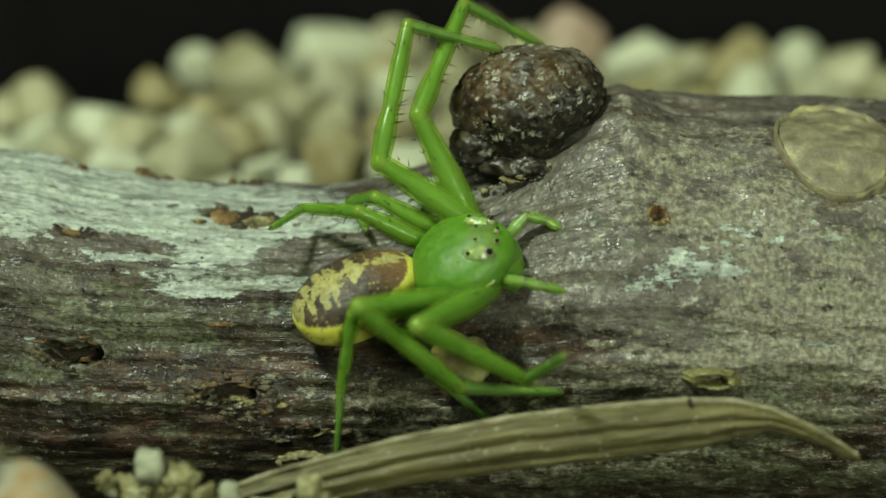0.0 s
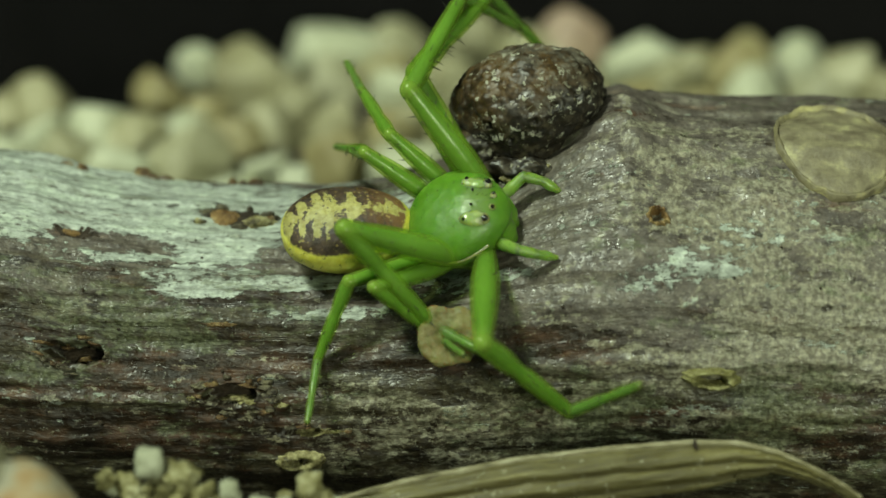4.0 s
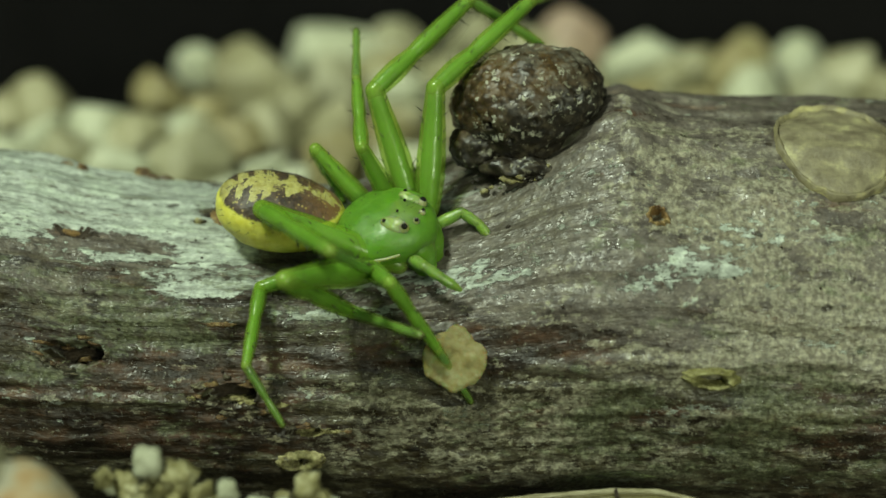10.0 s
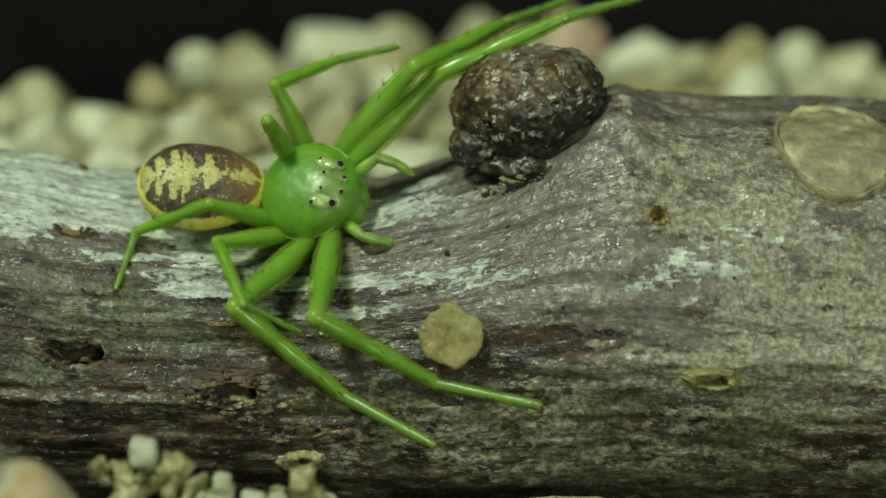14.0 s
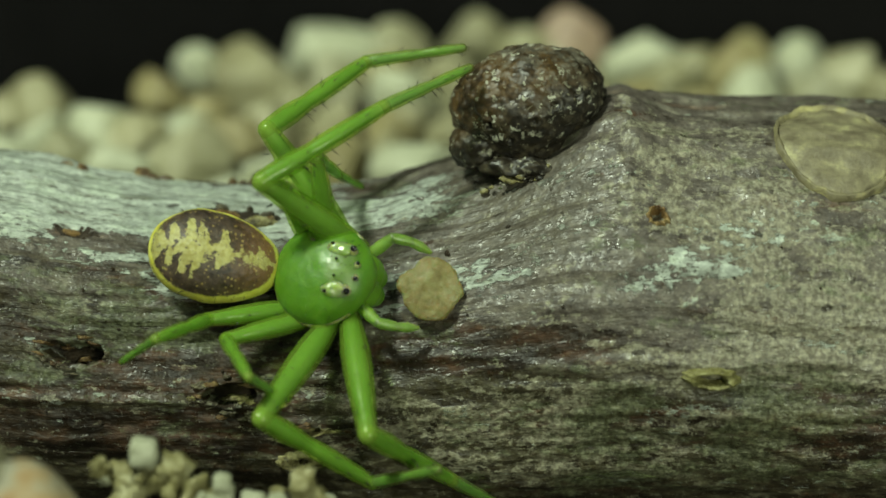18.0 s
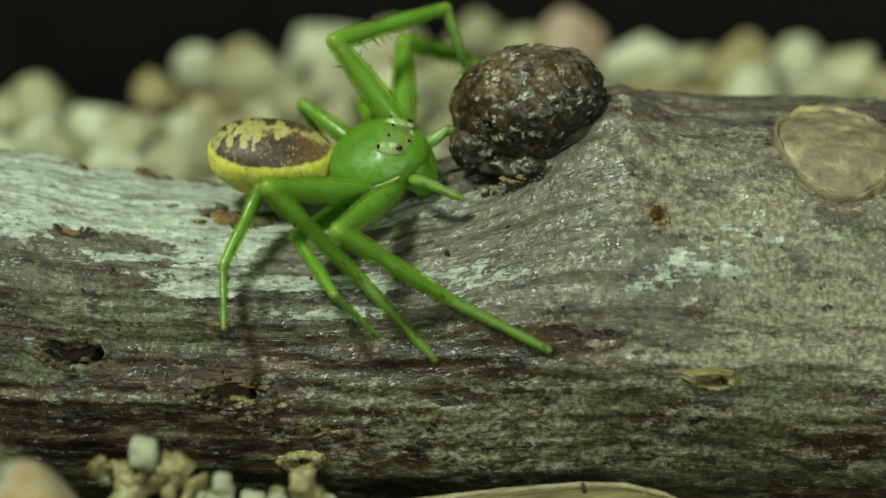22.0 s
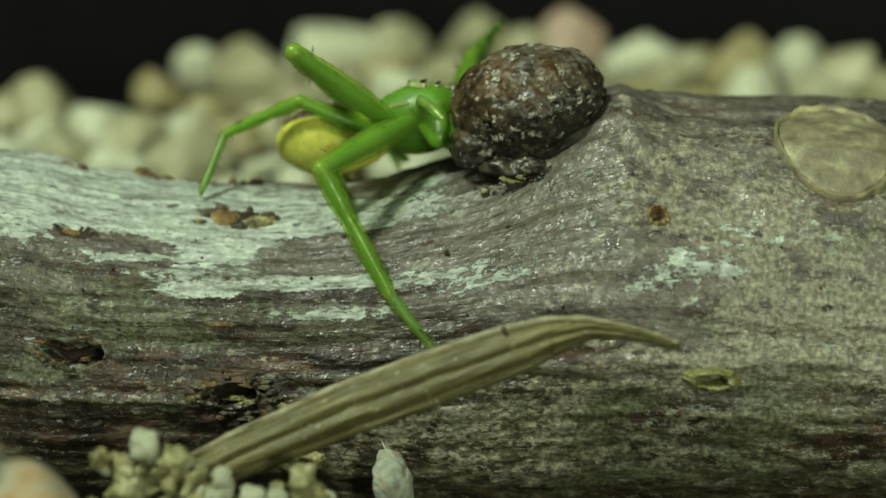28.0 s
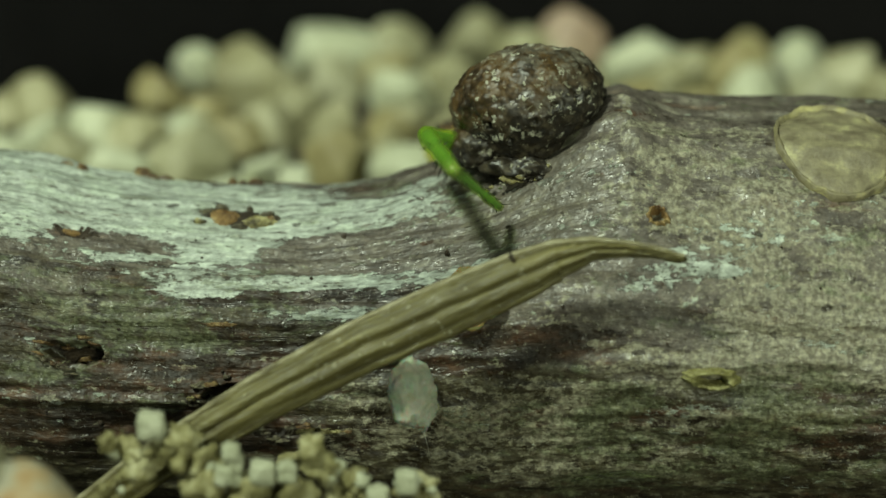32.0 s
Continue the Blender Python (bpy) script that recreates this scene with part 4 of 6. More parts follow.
def spider_leg(key, root):
    a, b, c = LEG_LENGTHS[key]
    long = key[1] in "12"
    k = 1.0 if long else 0.72
    rnd = random.Random(key)
    radii = [0.22 * k, 0.30 * k, 0.345 * k, 0.34 * k, 0.31 * k, 0.26 * k, 0.225 * k]
    thigh = limb(a, radii, seed=a)
    hair = []
    for _ in range(15 if long else 7):
        x, t = rnd.uniform(0.3, 0.95) * a, rnd.uniform(0, 6.28)
        u = Vector((0, math.cos(t), math.sin(t)))
        hair.append((Vector((x, 0, 0)) + u * 0.30 * k, Vector((x + 0.12, 0, 0)) + u * (0.30 * k + rnd.uniform(0.09, 0.20)), 0.017))
    leg = bristled("leg", thigh, M_LEG, root, hair, limb(a, [0.70 * r for r in radii], 12, a))
    leg.matrix_basis = Matrix.Translation(hip(key) * MM)
    hair = []
    for i in range(24 if long else 8):
        x = rnd.uniform(0.15, 0.97) * b
        t = rnd.uniform(0, 6.28) if i % 3 else (-1.57 + rnd.choice((-0.5, 0.5)))
        u = Vector((0, math.cos(t), math.sin(t)))
        ln = rnd.uniform(0.22, 0.34) if long and i % 3 == 0 else rnd.uniform(0.09, 0.20)
        hair.append((Vector((x, 0, 0)) + u * 0.19 * k, Vector((x + 0.12, 0, 0)) + u * (0.21 * k + ln), 0.018))
    radii = [0.225 * k, 0.25 * k, 0.26 * k, 0.235 * k, 0.195 * k, 0.225 * k, 0.225 * k, 0.215 * k, 0.20 * k, 0.185 * k, 0.165 * k]
    shin = bristled("shin", limb(b, radii, seed=b + 5), M_LEG, leg, hair, limb(b, [0.68 * r for r in radii], 12, b))
    hair = []
    for i in range(30 if long else 12):
        x = rnd.uniform(0.05, 0.98) * c
        t = rnd.uniform(0, 6.28) if i % 2 else (-1.57 + rnd.choice((-0.6, 0.6)))
        u = Vector((0, math.cos(t), math.sin(t)))
        ln = rnd.uniform(0.14, 0.26) if long and i % 2 == 0 else rnd.uniform(0.07, 0.14)
        hair.append((Vector((x, 0, 0)) + u * 0.13 * k, Vector((x + 0.10, 0, 0)) + u * (0.14 * k + ln), 0.016))
    for s in (-1, 1):
        hair.append((Vector((c + 0.04, 0.03 * s, 0)), Vector((c + 0.17, 0.05 * s, -0.07)), 0.025))
    radii = [0.16 * k, 0.165 * k, 0.15 * k, 0.145 * k, 0.115 * k, 0.135 * k, 0.13 * k, 0.11 * k]
    foot = bristled("foot", limb(c, radii, seed=c + 9), M_FOOT, leg, hair, limb(c, [0.62 * r for r in radii], 10, c))
    return leg, shin, foot


def spider():
    root = new("crab_spider")
    tagged(root, "small bright green crab spider with a yellow and brown abdomen", "spider")

    def shell(d):
        x, y, z = d
        # a broad shield, with a high steep face and a flat underside
        w = 1.22 - 0.20 * max(0.0, x) ** 2
        lift = 0.72 if z > 0 else 0.66
        face = 0.17 * max(0.0, x) * (1 - 0.5 * abs(z))
        return (1.16 * x + face, w * y, lift * z + 0.16 * max(0.0, x) * max(0.0, z) - 0.34 * max(0.0, x) * max(0.0, -z))
    shield = part("carapace", blob(shell, 5, 0.02, 2.5, 2.0), M_GREEN, root)
    hair = bmesh.new()
    rnd = random.Random(3)
    for _ in range(46):
        a, e = rnd.uniform(-3.1, 3.1), rnd.uniform(0.25, 1.2)
        d = Vector((math.cos(a) * math.cos(e), math.sin(a) * math.cos(e), math.sin(e)))
        p = Vector(shell(d))
        spike(hair, p - d * 0.02, p + d * rnd.uniform(0.05, 0.12) + Vector((0.06, 0, 0)), 0.012)
    part("bristles", hair, M_SPINE, shield, "short dark bristles")
    # a pale line round the edge of the shield
    bm = bmesh.new()
    n, rings = 72, []
    for k in range(n):
        t = 2 * math.pi * k / n
        p = Vector(shell(Vector((math.cos(t), math.sin(t), 0.0))))
        out = Vector((math.cos(t), math.sin(t), 0))
        rings.append([bm.verts.new(p + 0.042 * (math.cos(a) * out + math.sin(a) * Vector((0, 0, 1))) + Vector((0, 0, 0.01))) for a in (0, 1.257, 2.513, 3.77, 5.027)])
    # open at the face
    rings = rings[10:-9]
    for a, b in zip(rings, rings[1:]):
        for k in range(5):
            bm.faces.new((a[k], a[(k + 1) % 5], b[(k + 1) % 5], b[k]))
    part("margin", bm, M_MARGIN, shield, "pale yellow-green edge line")
    # eight eyes in two curved rows; the side eyes share a low glossy pale mound
    def skin_point(x, y):
        return Vector((x, y, 0.80 * math.sqrt(max(0.1, 1 - (x / 1.27) ** 2 - (y / 1.1) ** 2)) + 0.05))
    for s in (-1, 1):
        c = skin_point(0.70, 0.50 * s)
        out = Vector((0.6, 0.75 * s * 0.6, 1.0)).normalized()
        turn = out.to_track_quat("Z", "X").to_matrix().to_4x4()
        bm = blob(lambda d: (0.19 * d.x, 0.34 * d.y, 0.15 * d.z), 4, 0.04, 5.0, 3.0 + s)
        along = (skin_point(0.92, 0.47 * s) - skin_point(0.48, 0.52 * s)).normalized()
        side = out.cross(along).normalized()
        bm.transform(Matrix.Translation(c - out * 0.09) @ Matrix((side, along, out)).transposed().to_4x4())
        part("eye_mound", bm, M_TUBERCLE, shield, "pale shiny mound round the side eyes")
        for x, y, r, up in [(0.90, 0.47, 0.082, 0.060), (1.06, 0.16, 0.054, 0.04), (0.46, 0.54, 0.050, 0.035), (0.64, 0.19, 0.036, 0.02)]:
            bm = bmesh.new()
            bmesh.ops.create_uvsphere(bm, u_segments=14, v_segments=9, radius=r, matrix=Matrix.Translation(skin_point(x, y * s) + out * up))
            part("eye", bm, M_EYE, shield, "black shiny eye")
            if x in (0.90, 1.06):
                bm = bmesh.new()
                bmesh.ops.create_uvsphere(bm, u_segments=16, v_segments=10, radius=r * 1.55, matrix=Matrix.Translation(skin_point(x, y * s) + out * (up - r * 1.0)))
                part("eye_ring", bm, M_SOCKET, shield, "pale ring round an eye")
    for s in (-1, 1):
        jaw = limb(0.80, [0.40, 0.45, 0.42, 0.28])
        jaw.transform(Matrix.Translation((0.80, 0.22 * s, -0.02)) @ Euler((0, radians(78), radians(-5 * s))).to_matrix().to_4x4())
        part("jaw", jaw, M_FACE, root)
        joints = [Vector((0.96, 0.62 * s, -0.30)), Vector((1.52, 1.00 * s, -0.14)), Vector((1.88, 1.00 * s, -0.42)), Vector((2.20, 0.90 * s, -0.80))]
        feeler = None
        for name, p, q, rr in zip(("feeler", "feeler_middle", "feeler_tip"), joints, joints[1:], ([0.13, 0.15, 0.12], [0.12, 0.13, 0.11], [0.11, 0.12, 0.06])):
            bit = limb((q - p).length, rr, 12)
            bit.transform(Matrix.Translation(p) @ (q - p).to_track_quat("X", "Z").to_matrix().to_4x4())
            ob = part(name, bit, M_FEELER, feeler or root)
            feeler = feeler or ob
    waist = limb(0.7, [0.34, 0.26, 0.24, 0.3])
    waist.transform(Matrix.Translation((-1.45, 0, 0.02)))
    part("waist", waist, M_GREEN, root)
    belly = bmesh.new()
    bmesh.ops.create_uvsphere(belly, u_segments=24, v_segments=14, radius=1.0, matrix=Matrix.Translation((0, 0, -0.42)) @ Matrix.Diagonal((1.0, 0.84, 0.42, 1)))
    part("breastplate", belly, M_GREEN, root)

    def sac(d):
        x, y, z = d
        w = 1.06 - 0.13 * x
        top = 0.78 if z > 0 else 0.98
        return (1.55 * x - 1.42, w * y, top * z - 0.05 * x * z)
    ob = part("abdomen", blob(sac, 5, 0.03, 1.8, 6.0), M_ABDOMEN, root, "yellow abdomen with brown mottled back")
    ob.matrix_basis = Matrix.Translation(WAIST * MM)
    hair = bmesh.new()
    for _ in range(120):
        a, e = rnd.uniform(-3.14, 3.14), rnd.uniform(-0.1, 1.3)
        d = Vector((math.cos(a) * math.cos(e), math.sin(a) * math.cos(e), math.sin(e)))
        p = Vector(sac(d))
        spike(hair, p - d * 0.02, p + d * rnd.uniform(0.05, 0.10) - Vector((0.05, 0, 0)), 0.010)
    part("bristles", hair, M_SPINE, ob, "short dark bristles")
    legs = {key: spider_leg(key, root) for key in LEG_LENGTHS}
    return root, legs, ob


SPIDER, LEGS, ABDOMEN = spider()


# ---- dry blade, husk and flake that the spider's threads drag about ----
BLADE_NEAR = 0.966


def dry_blade():
    """A ridged dry grass blade, origin at a dark nick on its upper edge, x towards the hooked tip."""
    spine = [(-12.0, -0.9, 0.80), (-9.5, -0.35, 0.95), (-6.6, 0.02, 1.10), (-4.0, 0.16, 1.22), (-2.0, 0.12, 1.25), (0.0, 0.0, 1.15), (1.0, -0.16, 0.92), (1.8, -0.46, 0.56), (2.5, -0.90, 0.34), (3.0, -1.26, 0.27), (3.42, -1.64, 0.24), (3.55, -1.76, 0.15)]
    n, m = 300, 72
    v = []
    for i in range(n):
        s = -12.0 + 15.55 * i / (n - 1)
        y, w = curve_at(spine, s)
        dy = (curve_at(spine, s + 0.05)[0] - curve_at(spine, s - 0.05)[0]) / 0.1
        nx, ny = -dy / math.hypot(1, dy), 1 / math.hypot(1, dy)
        for j in range(m):
            k = j / m
            q, side = (k * 2, 1) if k < 0.5 else (2 - k * 2, -1)
            ridge = 0.17 * (abs(math.cos(q * math.pi * 3.0 + 0.25 + 0.10 * noise.noise(Vector((s * 0.15, q, 5))))) ** 0.7 - 0.6) + 0.018 * noise.noise(Vector((s * 0.4, q * 9, 2)))
            curl = 0.42 * w * (q - 0.45) ** 2 * 1.6
            edge = math.sin(math.pi * min(1, max(0, q)))
            out = side * (0.05 + 0.05 * edge) + ridge * edge ** 0.5 - curl
            out += 0.018 * noise.noise(Vector((s * 1.5, q * 14, side))) + 0.018 * noise.noise(Vector((s * 11, q * 20, side)))
            d = -q * w + 0.025 * noise.noise(Vector((s * 1.7, q, 9)))
            v.append((s + nx * d, y + ny * d, out + 0.25 * math.exp(-((s - 3.6) / 1.6) ** 2) - 0.003 * s * s))
    faces = grid_faces(n, m, True)
    faces += [tuple(range(m))[::-1], tuple(range((n - 1) * m, n * m))]
    v = [tuple(c * BLADE_NEAR for c in p) for p in v]
    root = new("dry_grass_blade")
    tagged(root, "dry olive-brown ridged grass blade with a hooked tip", "dry leaf")
    mesh_thing("blade", v, faces, M_LEAF, parent=root)
    # the thickened upper edge, running out into the hook
    ev, em = [], 8
    for i in range(n):
        s = -12.0 + 15.50 * i / (n - 1)
        y, w = curve_at(spine, s)
        r = min(0.075, 0.5 * w) * (1 + 0.25 * noise.noise(Vector((s * 2.5, 0, 7))))
        lift = 0.25 * math.exp(-((s - 3.6) / 1.6) ** 2) - 0.003 * s * s - 0.42 * w * 0.324 + 0.06
        for j in range(em):
            t = 2 * math.pi * j / em
            ev.append((s, y - 0.03 + r * math.sin(t), lift + r * math.cos(t)))
    ev = [tuple(c * BLADE_NEAR for c in p) for p in ev]
    ef = grid_faces(n, em, True) + [tuple(range(em))[::-1], tuple(range((n - 1) * em, n * em))]
    tagged(mesh_thing("edge", ev, ef, M_EDGE, parent=root), "pale thickened edge")
    nick = blob(lambda d: (0.05 * d.x, 0.13 * d.y - 0.08, 0.05 * d.z + 0.04), 2)
    part("nick", nick, M_PIT, root, "dark nick on the edge")
    return root


BLADE = dry_blade()


def husk():
    def shape(d):
        k = 1 + 0.11 * noise.noise(Vector((d.x * 1.5, d.y * 1.5, 0.4))) + 0.03 * noise.noise(Vector((d.x * 5, d.y * 5, 2.4))) + 0.16 * math.exp(-((math.atan2(d.y, d.x) - 2.2) / 0.25) ** 2) - 0.14 * math.exp(-((math.atan2(d.y, d.x) - 1.6) / 0.22) ** 2)
        return (0.70 * d.x * k, 0.70 * d.y * k, 0.22 * d.z + 0.16 * (d.x * d.x + d.y * d.y) * 0.8)
    ob = part("seed_husk", blob(shape, 5, 0.06, 3.4, 1.0), M_HUSK)
    return tagged(ob, "round cupped yellowish translucent seed husk", "seed husk")


HUSK = husk()


def flake():
    def shape(d):
        k = 1 + 0.16 * noise.noise(Vector((d.x * 2.6, d.z * 2.6, 1.4))) + 0.10 * noise.noise(Vector((d.x * 6.5, d.z * 6.5, 5.4)))
        tip = 1 + 0.10 * max(0.0, d.z) ** 6
        return (0.68 * d.x * k * (1 - 0.14 * d.z * abs(d.z)), 0.40 * d.y + 0.12 * d.x * d.x, 0.80 * d.z * k * tip)
    ob = part("wax_flake", blob(shape, 5, 0.06, 4.4, 8.0), M_PEARL)
    hair = bmesh.new()
    for a, b in (((0.0, 0, 0.75), (-0.12, 0.05, 1.25)), ((0.1, 0, 0.7), (0.16, 0.05, 1.0)), ((0.05, 0, -0.7), (0.3, 0.1, -1.9))):
        spike(hair, a, b, 0.014)
    part("thread", hair, M_SILK, ob, "fine pale silk threads")
    return tagged(ob, "pearly white waxy flake hanging on a silk thread", "flake")


FLAKE = flake()


# ---- crumbs heaped on the base of the blade ----
def crumb_heap():
    root = new("crumb_heap")
    tagged(root, "heap of pale crusty crumbs round the base of the dry blade", "crumbs")
    rnd = random.Random(21)
    # x, z, radius, how white
    bits = [(0.0, 0.0, 0.30, 1), (0.60, -0.38, 0.33, 0), (0.30, -0.70, 0.36, 0), (1.02, -0.85, 0.36, 0), (1.68, -0.52, 0.20, 1), (1.76, -0.78, 0.19, 1), (1.54, -1.0, 0.22, 1), (2.34, -0.98, 0.27, 1), (2.85, -0.92, 0.22, 1), (3.35, -0.72, 0.33, 0), (3.62, -1.05, 0.33, 0), (4.25, -1.2, 0.26, 0), (4.75, -1.5, 0.24, 1), (5.35, -1.22, 0.25, 1), (5.75, -1.55, 0.32, 0), (-0.55, -0.65, 0.26, 0), (-0.95, -0.42, 0.20, 0), (-0.35, -1.0, 0.30, 0), (2.0, -1.45, 0.40, 0), (3.0, -1.55, 0.40, 0), (1.1, -1.4, 0.40, 0), (4.1, -1.75, 0.40, 0)]
    for x, z, r, white in bits:
        s = rnd.uniform(0, 50)
        # the white ones are blocky
        bm = blob(lambda d: Vector((r * d.x, r * 0.9 * d.y, r * 1.05 * d.z)) * (0.98 / max(abs(d.x), abs(d.y), abs(d.z)) ** 0.75 if white else 1.0), 3, r * (0.22 if white else 0.8), 1.3 / r, s)
        bm.transform(Matrix.Translation((x, rnd.uniform(-0.25, 0.25) - (0.0 if white else -0.2), z)))
        part("crumb", bm, M_CRYSTAL if white else M_CRUMB, root)
    # finer crumbs that fill the gaps
    for _ in range(46):
        x = rnd.uniform(-1.2, 6.0)
        r = rnd.uniform(0.08, 0.19)
        z = float(np.interp(x, (-1.2, 0.3, 2.0, 3.4, 6.0), (-0.75, -0.45, -0.85, -0.80, -1.45))) - rnd.uniform(0.0, 0.8)
        s = rnd.uniform(0, 50)
        bm = blob(lambda d: (r * d.x, r * d.y, r * rnd.uniform(0.98, 1.02) * d.z), 2, r * 0.8, 1.2 / r, s)
        bm.transform(Matrix.Translation((x, rnd.uniform(-0.1, 0.35), z)))
        part("crumb", bm, M_CRYSTAL if rnd.random() < 0.25 else M_CRUMB, root)
    return root


CRUMBS = crumb_heap()


# ---- what moves, and when ----
turned = type(Matrix().to_quaternion())


def heading(azimuth, elevation, side):
    """A limb's direction in the spider's space: degrees forward of sideways, and up."""
    a, e = radians(azimuth), radians(elevation)
    return Vector((math.sin(a) * math.cos(e), side * math.cos(a) * math.cos(e), math.sin(e)))


def step_leg(key, rows):
    """Keys one leg from rows of seconds and the headings of thigh, shin and foot."""
    leg, shin, foot = LEGS[key]
    side = 1 if key[0] == "L" else -1
    a, b, c = LEG_LENGTHS[key]
    keys = ([], [], [])
    rest = Vector((0, side, 0))
    base = Vector((1, 0, 0)).rotation_difference(rest)
    for t, *angles in rows:
        turns = [rest.rotation_difference(heading(*angles[k:k + 2], side)) @ base for k in (0, 2, 4)]
        thigh = Matrix.LocRotScale(hip(key) * MM, turns[0], None)
        knee = thigh @ Vector((a * MM, 0, 0))
        ankle = knee + turns[1] @ Vector((b * MM, 0, 0))
        back = thigh.inverted()
        keys[0].append((t, thigh))
        keys[1].append((t, back @ Matrix.LocRotScale(knee, turns[1], None)))
        keys[2].append((t, back @ Matrix.LocRotScale(ankle, turns[2], None)))
    for ob, k in zip((leg, shin, foot), keys):
        walk(ob, k)


